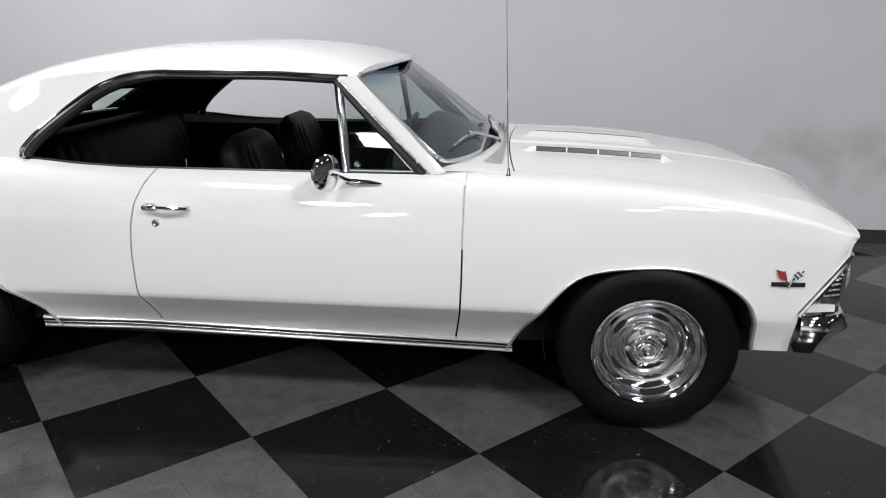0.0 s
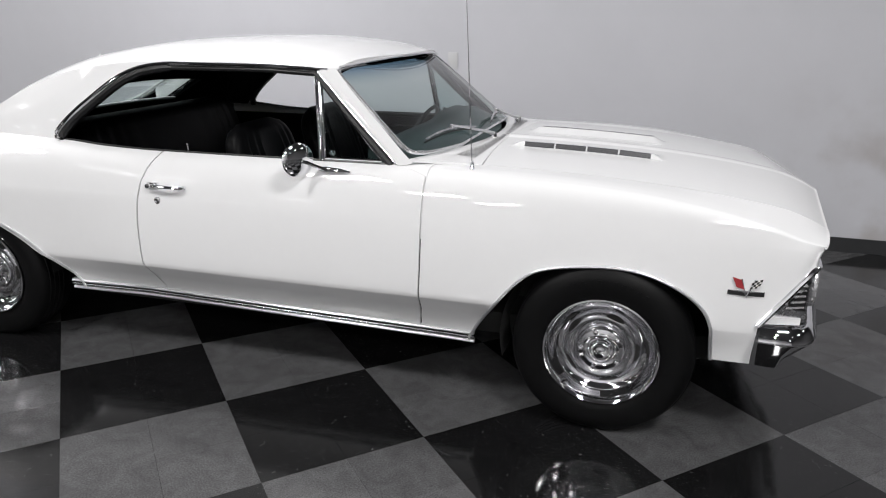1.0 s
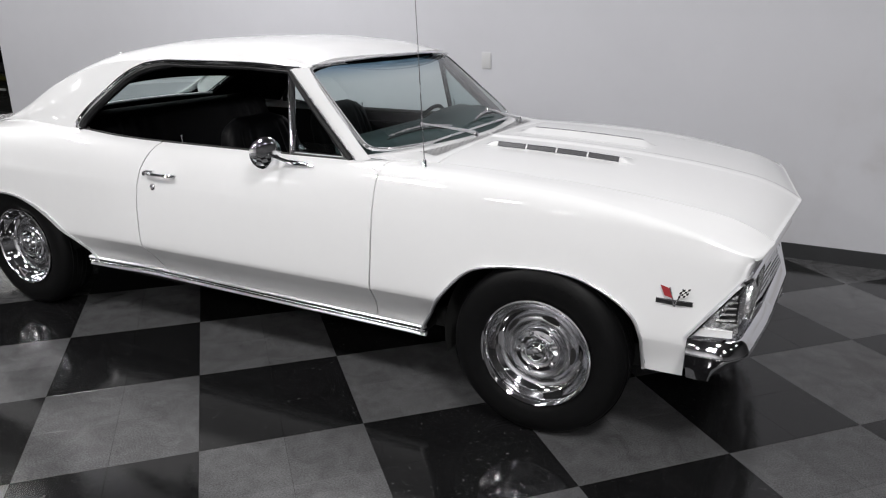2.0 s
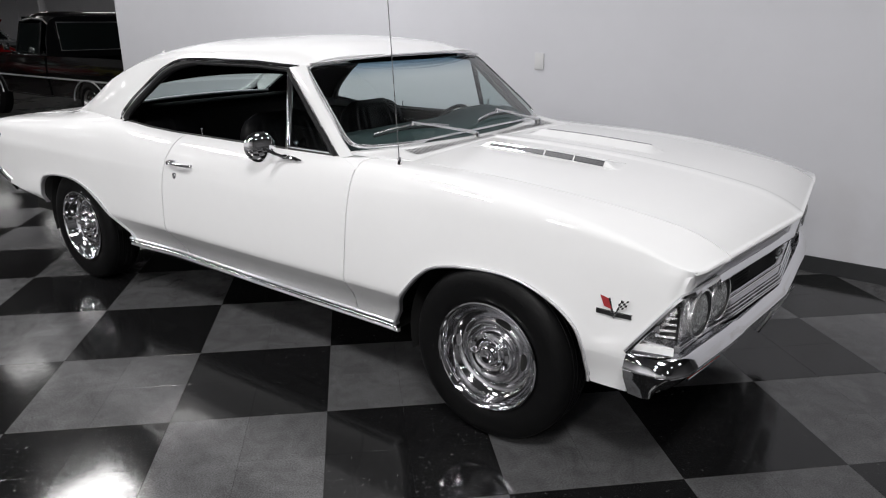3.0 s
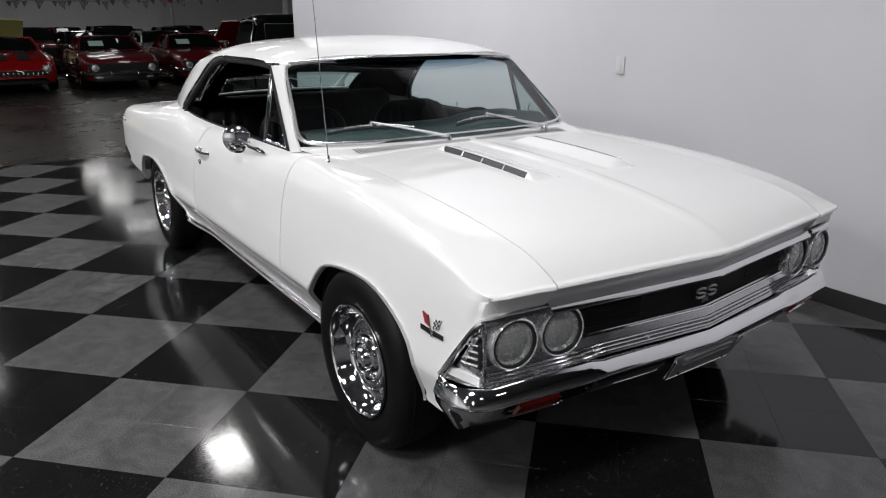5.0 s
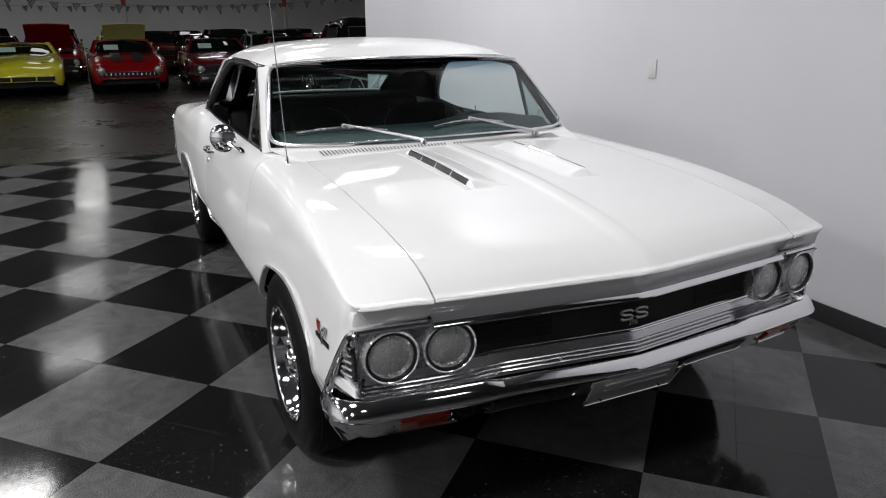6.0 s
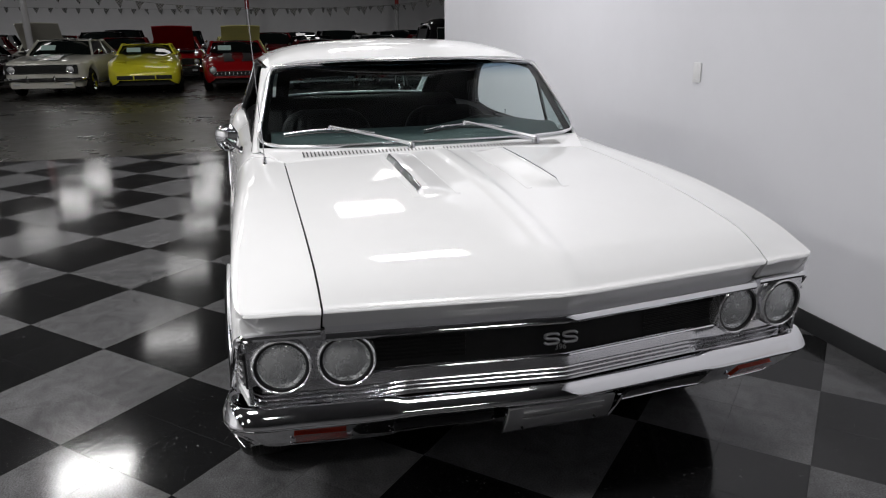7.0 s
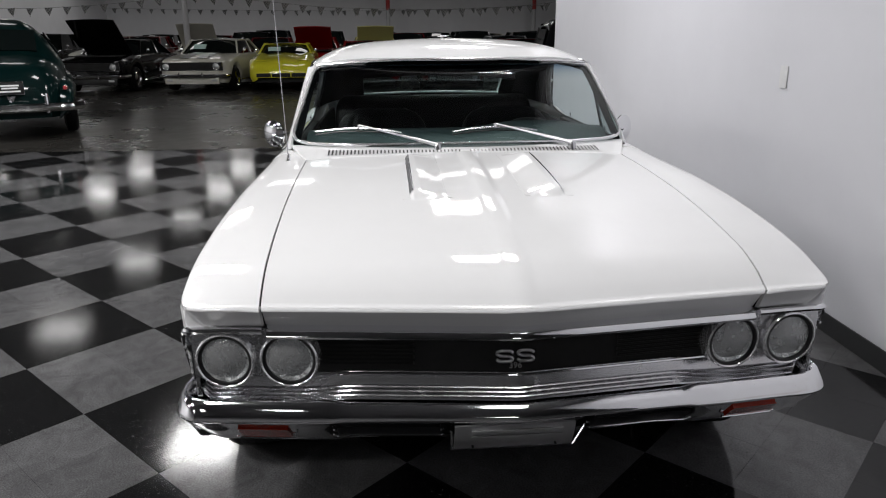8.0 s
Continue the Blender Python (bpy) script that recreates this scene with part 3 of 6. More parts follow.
def hood_z(f, x, y):
    xf = hood_front(y)
    base = FT_Z(x - (xf - 0.722) * f)
    crown = 0.014 * (1 - (y / 0.67) ** 2) * (1 - f ** 4)
    ridge = 0.008 * math.exp(-(abs(y) / 0.034) ** 4) * (1 - 0.75 * f)
    return base + crown + ridge + blister(x, y)


def hood():
    ys = sorted({round(v, 4) for v in list(np.linspace(-0.669, 0.669, 61)) + [sg * v for sg in (-1, 1) for v in (0.0, 0.012, 0.022, 0.03, 0.04, 0.055, 0.135, 0.18, 0.225, 0.235, 0.248, 0.255, 0.262)]})
    rows = []
    n = 90
    for i in range(n + 1):
        f = i / n
        row = []
        for y in ys:
            x0 = -0.525 - 0.03 * (1 - (y / 0.67) ** 2)
            x = lerp(x0, hood_front(y), f)
            row.append((x, y * (gap_y(x) - 0.0050 - 0.0008 * min(1.0, max(0.0, (x - 0.12) / 0.25))) / 0.669, hood_z(f, x, y)))
        rows.append(row)
    bm = shell(rows, (0, 0, -0.012))
    lip = [[(p[0] - 0.0128 * k, p[1], lerp(p[2], 0.724, k / 4)) for p in rows[-1]] for k in range(5)]
    shell(lip, (-0.012, 0, 0), bm)
    h = part("hood", bm, M_PAINT, car, sharp=28)
    # dark strips sunk in the hood gaps stand in for the shade there
    for s in (-1, 1):
        bm = bmesh.new()
        shell([[(x, s * (gap_y(x) + d), FT_Z(x) - (0.0135 if abs(d) > 0.01 else float(np.interp(x, [0.1, 0.3], [0.0135, 0.0085])))) for d in (-0.03, -0.0055, -0.0002, 0.03)] for x in np.linspace(-0.52, 0.70, 24)], (0, 0, -0.004), bm)
        part("gap_shade", bm, M_DARK, car)
    for s in (-1, 1):
        bm = bmesh.new()
        rows = []
        for x in np.linspace(-0.50, 0.145, 16):
            f = (x + 0.53) / 1.29
            rows.append([(x, s * y, hood_z(f, x, s * y) + 0.0012) for y in (0.262, 0.27, 0.28, 0.288)])
        shell(rows, (0, 0, -0.004), bm)
        part("hood_insert", bm, M_PAINT, h)
        bm = bmesh.new()
        rows = []
        for x in np.linspace(-0.50, 0.145, 16):
            f = (x + 0.53) / 1.29
            rows.append([(x, s * y, hood_z(f, x, s * y) + 0.0012) for y in (0.122, 0.13, 0.14)])
        shell(rows, (0, 0, -0.004), bm)
        part("hood_insert", bm, M_PAINT, h)
        # louvre inserts, four chromed cells in a row
        v = empty("hood_louvre", parent=h)
        bm = bmesh.new()
        yv = s * 0.262

        def zc(x):
            return hood_z((x + 0.53) / 1.29, x, s * 0.262)

        xs = np.linspace(-0.440, 0.105, 5)
        for a, b in zip(xs, xs[1:]):
            a, b = a + 0.004, b - 0.004
            loop = [(a, yv, zc(a) + 0.002), (b, yv, zc(b) + 0.002), (b, yv - s * 0.010, zc(b) + 0.020), (a, yv - s * 0.010, zc(a) + 0.020), (a, yv, zc(a) + 0.002)]
            tube(bm, loop, 0.0024, 6)
        part("louvre_frame", bm, M_CHROME, v)
        bm = bmesh.new()
        for a, b in zip(xs, xs[1:]):
            grid(bm, [[(a + 0.004, yv + s * 0.0015, zc(a) + 0.001), (b - 0.004, yv + s * 0.0015, zc(b) + 0.001)], [(a + 0.004, yv - s * 0.008, zc(a) + 0.0205), (b - 0.004, yv - s * 0.008, zc(b) + 0.0205)]])
        part("louvre_mesh", bm, M_MESH, v)
    return h


ROOF_YR = curve((-3.36, 0.625), (-3.05, 0.655), (-2.7, 0.680), (-2.3, 0.695), (-1.8, 0.698), (-1.3, 0.694), (-1.15, 0.668))
ROOF_ZR = curve((-3.36, 0.956), (-3.27, 0.975), (-3.08, 1.040), (-2.70, 1.200), (-2.35, 1.292), (-2.0, 1.322), (-1.5, 1.322), (-1.2, 1.308), (-1.12, 1.304))
ROOF_ZC = curve((-3.36, 0.965), (-3.15, 1.035), (-2.75, 1.258), (-2.40, 1.367), (-2.0, 1.418), (-1.6, 1.428), (-1.3, 1.405), (-1.05, 1.342))


def header_x(y):
    return -1.055 - 0.075 * (y / 0.66) ** 2


def roof_z(x, y):
    yr = ROOF_YR(x)
    t = min(1.0, abs(y) / yr)
    zc, zr = ROOF_ZC(x), ROOF_ZR(x)
    return zc - (zc - zr) * (0.45 * t ** 2 + 0.55 * t ** 7)


def roof():
    bm = bmesh.new()
    ts = [math.sin(k / 24 * math.pi / 2) for k in range(-24, 25)]
    rows = []
    for i in range(31):
        f = i / 30
        row = []
        for t in ts:
            yy = t * 0.69
            x = lerp(header_x(yy), -2.40 + 0.10 * t * t, f)
            row.append((x, t * ROOF_YR(x), roof_z(x, t * ROOF_YR(x))))
        rows.append(row)
    shell(rows, (0, 0, -0.014), bm)
    top = part("roof", bm, M_PAINT, car)
    for s in (-1, 1):
        bm = bmesh.new()
        # sail panel top, and the pillar's outer face down to the belt
        rows = []
        for i in range(25):
            f = i / 24
            row = []
            for k in range(9):
                t = lerp(0.76, 1.0, k / 8)
                x = lerp(-2.40 + 0.10 * t * t, -3.36, f)
                y = t * ROOF_YR(x) if f < 1e-6 else lerp(0.53, ROOF_YR(x), k / 8) if f > 0.15 else lerp(t * ROOF_YR(x), lerp(0.53, ROOF_YR(x), k / 8), f / 0.15)
                row.append((x, s * y, roof_z(x, y)))
            rows.append(row)
        shell(rows, (0, 0, -0.012), bm)
        part("sail_panel", bm, M_PAINT, car)
        bm = bmesh.new()
        rows = []
        for i in range(41):
            f = i / 40
            x = lerp(-1.965, -3.355, f)
            zb = max(window_z(x), BELT_Z(x)) if x > -2.452 else BELT_Z(x)
            if x < -2.452:
                zb = BELT_Z(x)
            zt_, yt_ = ROOF_ZR(x), ROOF_YR(x)
            bz, by = BELT_Z(x), BELT_Y(x)
            row = []
            for k in range(9):
                z = lerp(zb, zt_, k / 8)
                u = (z - bz) / max(1e-4, zt_ - bz)
                row.append((x, s * (lerp(by, yt_, u) + 0.012 * math.sin(math.pi * min(1, max(0, u)))), z))
            rows.append(row)
        shell(rows, (0, -s * 0.012, 0), bm)
        part("rear_pillar", bm, M_PAINT, car)
    return top


def window_z(x):
    """Rear edge of the side window opening."""
    return float(np.interp(x, [-2.452, -2.43, -2.31, -2.19, -2.10, -2.02, -1.965], [0.986, 1.040, 1.135, 1.222, 1.266, 1.289, 1.296]))


def pillars_and_trim(s):
    # windscreen pillar, painted, with a chromed vent window frame behind it
    bm = bmesh.new()
    rows = []
    for k in range(15):
        f = k / 14
        g = windscreen_pt(s, f)
        g.z = g.z - 0.026 * (1 - f)
        q = Vector((lerp(-0.835, -1.200, f), s * lerp(0.790, 0.708, f), lerp(0.955, 1.300, f)))
        o = Vector((0, s, 0))
        rows.append([g - o * 0.003 + Vector((0.003, 0, 0.002)), g + o * 0.006 + Vector((0.006, 0, 0.004)), g.lerp(q, 0.35) + o * 0.012, g.lerp(q, 0.75) + o * 0.010, q + o * 0.004, q - o * 0.012, g - o * 0.006 + Vector((-0.02, 0, -0.004))])
    v = grid(bm, rows, close=True)
    bm.faces.new(v[0])
    bm.faces.new(v[-1])
    part("windscreen_pillar", bm, M_PAINT, car)
    bm = bmesh.new()
    rows = []
    for k in range(15):
        f = k / 14
        g = windscreen_pt(s, f)
        g.z = g.z - 0.026 * (1 - f)
        q = Vector((lerp(-0.845, -1.205, f), s * lerp(0.770, 0.690, f), lerp(0.955, 1.290, f)))
        o = Vector((0, s, 0))
        rows.append([g - o * 0.005 + Vector((-0.004, 0, -0.004)), g.lerp(q, 0.5) - o * 0.035, q - o * 0.004, g.lerp(q, 0.5) - o * 0.005])
    v = grid(bm, rows, close=True)
    bm.faces.new(v[0])
    bm.faces.new(v[-1])
    part("inner_trim", bm, M_VINYL, car)
    bm = bmesh.new()
    base = []
    for k in range(9):
        x = lerp(-0.7035, -0.86, k / 8)
        line = []
        for m in range(9):
            y = lerp(lerp(0.838, 0.792, min(1, k / 6)), 0.66, m / 8)
            pl = [(p[0], p[1]) for p in upper(max(x, -0.72), gap_y(x), FT_Z(x), crowned=True)]
            line.append((x, s * y, float(np.interp(-y, [-p[0] for p in pl], [p[1] for p in pl])) + 0.0025))
        base.append(line)
    shell(base, (0, 0, -0.012), bm)
    part("pillar_foot", bm, M_PAINT, car)
    # jamb behind the gap between fender and door
    bm = bmesh.new()
    jamb = []
    for x in (-0.675, -0.705, -0.735):
        jamb.append([(x, s * (low_y(x, z) - 0.010), z) for z in (0.70, 0.74, 0.77)] + [(x, s * (y - 0.008), z - 0.007) for y, z in upper(x, gap_y(x), FT_Z(x), crowned=True)])
    shell(jamb, (0, -s * 0.01, -0.006), bm)
    part("door_jamb", bm, M_PAINT, car)
    g = empty("vent_window", parent=car)
    a, b, c = (-0.862, s * 0.783, 0.958), (-1.165, s * 0.785, 0.956), (-1.205, s * 0.708, 1.285)
    bm = bmesh.new()
    a2, b2, c2 = (-0.905, s * 0.781, 0.966), (-1.150, s * 0.782, 0.966), (-1.183, s * 0.715, 1.255)
    tube(bm, smooth_line([a2, b2], 1), 0.006, 8)
    tube(bm, [b2, c2], 0.005, 8)
    tube(bm, [a2, lerp(np.array(a2), np.array(c2), 0.5), c2], 0.006, 8)
    part("vent_frame", bm, M_CHROME, g)
    bm = bmesh.new()
    tube(bm, [b, lerp(np.array(b), np.array(c), 0.5), c], 0.012, 10, flat=0.7)
    part("division_bar", bm, M_CHROME, g, "chrome division bar")
    bm = bmesh.new()
    f = [bm.verts.new(p) for p in (a2, b2, c2)]
    bm.faces.new(f)
    part("vent_glass", bm, M_SIDEGLASS, g, smooth=False)
    bm = bmesh.new()
    tube(bm, [(-0.868, s * 0.780, 0.955), (-1.045, s * 0.742, 1.12), (-1.208, s * 0.702, 1.285)], 0.016, 8)
    part("vent_seal", bm, M_BLACK, g)
    bm = bmesh.new()
    tube(bm, [(-0.842, s * 0.786, 0.957), (-1.025, s * 0.746, 1.125), (-1.202, s * 0.706, 1.296)], 0.007, 8)
    part("pillar_trim", bm, M_STEEL, g)
    bm = bmesh.new()
    lathe(bm, [(0.0, 0.012), (0.010, 0.010), (0.013, 0.0)], 14, Matrix.Translation((-1.12, s * 0.778, 0.985)))
    part("vent_latch", bm, M_CHROME, g)
    # drip rail along the roof edge and down the rear edge of the opening
    pts = [(-1.165, s * 0.690, 1.305)] + [(x, s * (ROOF_YR(x) + 0.006), ROOF_ZR(x) - 0.004) for x in np.linspace(-1.22, -1.92, 8)]
    for x in (-2.0, -2.07, -2.16, -2.27, -2.38, -2.44):
        z = window_z(x) + 0.016
        u = (z - BELT_Z(x)) / (ROOF_ZR(x) - BELT_Z(x))
        pts.append((x - 0.012, s * (lerp(BELT_Y(x), ROOF_YR(x), u) + 0.016), z))
    pts.append((-2.462, s * 0.815, 0.992))
    bm = bmesh.new()
    tube(bm, smooth_line(pts, 4), 0.0075, 8)
    part("drip_rail", bm, M_CHROME, car, "chrome drip rail")
    bm = bmesh.new()
    dark = [(p[0] + 0.020 * (1 if i > 8 else 0), p[1] - s * 0.012, p[2] - 0.018) for i, p in enumerate(pts)]
    tube(bm, smooth_line(dark, 4), [0.012] * 32 + [0.019] * (4 * len(dark) - 35), 8)
    part("window_seal", bm, M_BLACK, car, "black rubber window seal")
    bm = bmesh.new()
    tube(bm, [(x, s * (BELT_Y(x) - 0.008), BELT_Z(x) + 0.001) for x in np.linspace(-0.87, -2.44, 20)], 0.006, 6)
    part("belt_seal", bm, M_BLACK, car)


GLASS_Y = curve((0, 0.764), (0.12, 0.762), (0.3, 0.747), (0.54, 0.728), (0.78, 0.703), (1, 0.664))


def windscreen_pt(u, v):
    """u across from -1 to 1, v from the cowl up."""
    y = u * GLASS_Y(v)
    x = lerp(-0.600 - 0.187 * u * u, -1.062 - 0.085 * u * u, v)
    z = lerp(0.984 + 0.004 * (1 - u * u), 1.334 - 0.028 * u * u, v)
    b = 0.006 * math.sin(math.pi * v ** 0.75) * (1 - 0.85 * u * u)
    return Vector((x + b, y, z + b * 0.9))


def windscreen():
    g = empty("windscreen", parent=car)
    bm = bmesh.new()
    ring = []
    for k in range(160):
        a = math.tau * (k + 0.5) / 160
        ca, sa = math.cos(a), math.sin(a)
        e = 0.05 if sa > 0 else 0.13
        ring.append((math.copysign(abs(ca) ** e, ca), 0.5 + 0.5 * math.copysign(abs(sa) ** (e * 1.3), sa)))
    grid(bm, [[windscreen_pt(u * f, 0.5 + (v - 0.5) * f) for u, v in ring] for f in np.linspace(0.0, 0.995, 16)], close=True)
    part("glass", bm, M_BAND, g, "green-tinted windscreen with a blue shade band")
    bm = bmesh.new()
    rows = []
    for u, v in ring + ring[:1]:
        wide = 0.06 if v > 0.97 else 0.045 if v < 0.03 else 0.012
        p = windscreen_pt(u, v)
        q = windscreen_pt(u * (1 - (0.016 if abs(u) > 0.9 else 0.0)), 0.5 + (v - 0.5) * (1 - 2 * wide * (0.8 if 0.03 <= v <= 0.97 else 0.45)))
        up = Vector((0.45, 0, 0.6))
        rows.append([p - up * 0.008, p + up * 0.006, p.lerp(q, 0.5) + up * 0.009, q + up * 0.006, q - up * 0.003])
    grid(bm, rows)
    part("reveal_moulding", bm, M_BEZEL, g, "chrome moulding")
    bm = bmesh.new()
    tube(bm, [windscreen_pt(u, 0.985) + Vector((0.012, 0, 0.010)) for u in np.linspace(-0.985, 0.985, 31)], 0.0055, 8)
    part("header_moulding", bm, M_BEZEL, g)


def rear_glass():
    g = empty("rear_window", parent=car)

    def pt(u, v):
        y = u * lerp(0.56, 0.545, v)
        x = lerp(-2.96 + 0.06 * (1 - u * u) * -1, -2.40 + 0.08 * u * u, v)
        return Vector((x, y, lerp(0.985, ROOF_ZC(-2.40) - 0.02 - 0.05 * u * u, v) + 0.03 * math.sin(math.pi * v)))

    bm = bmesh.new()
    grid(bm, [[pt(u, v) for u in np.linspace(-1, 1, 17)] for v in np.linspace(0, 1, 9)])
    part("glass", bm, M_GLASS, g)
    bm = bmesh.new()
    edge = [pt(u, 0) for u in np.linspace(-1, 1, 14)] + [pt(1, v) for v in np.linspace(0.1, 1, 8)] + [pt(u, 1) for u in np.linspace(0.9, -1, 14)] + [pt(-1, v) for v in np.linspace(0.9, 0, 8)]
    tube(bm, edge, 0.007, 6)
    part("moulding", bm, M_CHROME, g)
    for s in (-1, 1):
        bm = bmesh.new()
        shell([[pt(s * lerp(0.88, 1.04, k / 3), v) + Vector((0.03, 0, -0.03)) for k in range(4)] for v in np.linspace(0, 1, 9)], (0.01, 0, -0.01), bm)
        part("inner_trim", bm, M_LINING, g)
        bm = bmesh.new()
        shell([[(lerp(-2.38, -3.0, i / 8), s * 0.556, lerp(lerp(1.345, 0.985, i / 8), roof_z(lerp(-2.40, -3.0, i / 8), 0.53) - 0.008, k / 3)) for k in range(4)] for i in range(9)], (0, s * 0.01, 0), bm)
        part("tunnel_side", bm, M_PAINT, car)
    # the lining hangs down inside over the glass; a padded sill with a bright strip closes its foot
    inside = Vector((0.03, 0, -0.03))
    bm = bmesh.new()
    shell([[pt(u, v) + inside for u in np.linspace(-1.04, 1.04, 17)] for v in np.linspace(0.54, 1.02, 7)], (0.012, 0, -0.008), bm)
    part("rear_header", bm, M_LINING, g, "black lining above the rear window")
    bm = bmesh.new()
    shell([[pt(u, v) + inside for u in np.linspace(-1.04, 1.04, 17)] for v in np.linspace(-0.04, 0.185, 4)], (0.012, 0, -0.008), bm)
    part("rear_sill", bm, M_LINING, g)
    bm = bmesh.new()
    tube(bm, [pt(u, 0.195) + inside + Vector((0.012, 0, 0)) for u in np.linspace(-0.97, 0.97, 21)], 0.0075, 8)
    part("sill_strip", bm, M_SATIN, g, "bright strip along the foot of the glass")


def deck():
    bm = bmesh.new()
    rows = []
    for i in range(25):
        f = i / 24
        x = lerp(-2.97, -3.985, f)
        z = BELT_Z(x) + 0.001 - 0.020 * max(0.0, (f - 0.93) / 0.07) ** 2
        rows.append([(x, y, z + 0.012 * (1 - (y / 0.625) ** 2)) for y in np.linspace(-0.622, 0.622, 21)])
    shell(rows, (0, 0, -0.012), bm)
    part("boot_lid", bm, M_PAINT, car)
    bm = bmesh.new()
    shell([[(-3.975 + 0.18 * max(0, 0.70 - z), y, z) for y in np.linspace(-0.84, 0.84, 9)] for z in np.linspace(0.50, 0.872, 7)], (0.02, 0, 0), bm)
    part("tail_panel", bm, M_PAINT, car)
    for s in (-1, 1):
        lamp = empty("tail_lamp", parent=car)
        bm = bmesh.new()
        box(bm, (-3.995, s * 0.60, 0.72), (0.05, 0.24, 0.13), 0.015)
        part("lens", bm, M_RED, lamp)
        bm = bmesh.new()
        box(bm, (-3.986, s * 0.60, 0.72), (0.04, 0.27, 0.16), 0.015)
        part("bezel", bm, M_CHROME, lamp)


def bumper_section(wide=1.0, drop=0.0):
    pts = [(-0.035, 0.054), (0.000, 0.062), (0.016, 0.059), (0.026, 0.050), (0.036, 0.032), (0.044, 0.012), (0.049, -0.006), (0.046, -0.016), (0.030, -0.021), (0.014, -0.030), (0.004, -0.060), (-0.016, -0.096), (-0.050, -0.098), (-0.050, 0.02)]
    return [(o * wide, u - drop) for o, u in pts]


def front_bumper():
    b = empty("front_bumper", parent=car)
    stations = [(0.742, 0.0, 0.472), (0.727, 0.20, 0.473), (0.711, 0.40, 0.475), (0.7065, 0.470, 0.475), (0.703, 0.510, 0.471), (0.694, 0.60, 0.470), (0.670, 0.76, 0.467), (0.650, 0.865, 0.462), (0.612, 0.908, 0.460), (0.566, 0.920, 0.459), (0.512, 0.913, 0.458)]
    half = smooth_line(stations, 8)
    full = [(p[0], -p[1], p[2]) for p in reversed(half[1:])] + [tuple(p) for p in half]
    path = []
    for i, p in enumerate(full):
        t = np.array(full[min(i + 1, len(full) - 1)]) - np.array(full[max(i - 1, 0)])
        n = Vector((t[1], -t[0], 0)).normalized()
        path.append((p, n))
    mid = len(half) - 1

    def along(i, *v):
        """A value that changes from station to station: middle, step, outer blade, corner, end."""
        return float(np.interp(abs(i - mid) / 8, [0, 2.8, 4.1, 6.4, 7.6, 8.6, 10], [v[0], v[0], v[1], v[1], v[2], v[3], v[3]]))

    def section(i):
        rise = along(i, 0.0, 0.013, 0.012, 0.010)
        wide = along(i, 1.0, 1.0, 0.9, 0.62)
        low = [(along(i, 0.012, 0.014, 0.010, 0.022), along(i, -0.044, -0.044, -0.042, -0.036)), (along(i, -0.014, -0.014, -0.024, 0.004), along(i, -0.076, -0.078, -0.076, -0.070)), (along(i, -0.040, -0.044, -0.066, -0.018), along(i, -0.106, -0.110, -0.110, -0.111))]
        top = [(-0.045, 0.016), (-0.006, 0.020 + rise), (0.004, 0.030 + rise), (0.012, 0.033 + rise), (0.021, 0.029 + rise), (0.033, 0.017 + rise * 0.6), (0.043, 0.006), (0.047, -0.002), (0.047, -0.007), (0.041, -0.013)]
        return [(o * wide, u) for o, u in top] + low + [(-0.075, low[2][1])]

    bm = bmesh.new()
    rows = [[Vector(p) + n * o + Vector((0, 0, u)) for o, u in section(i)] for i, (p, n) in enumerate(path)]
    v = grid(bm, rows, close=True)
    bm.faces.new(v[0])
    bm.faces.new(v[-1])
    part("blade", bm, M_CHROME, b, "chrome bumper blade", sharp=50)
    ys = [p[0][1] for p in path]

    def face(y, w, out):
        """A point on the blade's lower face: w from its crease down to its bottom edge."""
        k = min(range(len(ys) - 1), key=lambda q: abs((ys[q] + ys[q + 1]) / 2 - y))
        t = min(1.0, max(0.0, (y - ys[k]) / max(1e-6, ys[k + 1] - ys[k])))
        p, n = Vector(path[k][0]).lerp(Vector(path[k + 1][0]), t), path[k][1].lerp(path[k + 1][1], t).normalized()
        a, c = section(k), section(k + 1)
        o, u = (float(np.interp(w * 3, range(4), [lerp(a[q][d], c[q][d], t) for q in (9, 10, 11, 12)])) for d in (0, 1))
        return p + n * (o + out) + Vector((0, 0, u - out * 0.7))

    for s in (-1, 1):
        lamp = empty("turn_signal", parent=b)
        bm = bmesh.new()
        shell([[face(s * y, w, 0.005) for w in np.linspace(0.22, 0.66, 4)] for y in np.linspace(0.622, 0.760, 8)], (-0.012, 0, 0), bm)
        part("lens", bm, M_AMBER, lamp, "amber lens")
        bm = bmesh.new()
        tube(bm, [face(s * y, w, 0.006) for y, w in ((0.606, 0.52), (0.612, 0.69), (0.69, 0.71), (0.768, 0.69), (0.774, 0.60))], 0.0026, 6)
        part("rim", bm, M_CHROME, lamp)
        slot = empty("air_slot", parent=b)
        bm = bmesh.new()
        shell([[face(s * y, w, 0.004) for w in np.linspace(0.14, 0.64, 4)] for y in np.linspace(0.212, 0.490, 10)], (-0.012, 0, 0), bm)
        part("opening", bm, M_BLACK, slot)
        bm = bmesh.new()
        tube(bm, [face(s * y, w, 0.005) for y, w in ((0.203, 0.60), (0.209, 0.66), (0.26, 0.67), (0.32, 0.67), (0.40, 0.67), (0.494, 0.66), (0.504, 0.52))], 0.0024, 6)
        part("rim", bm, M_CHROME, slot)
    pl = empty("plate_bracket", parent=b)
    bm = bmesh.new()
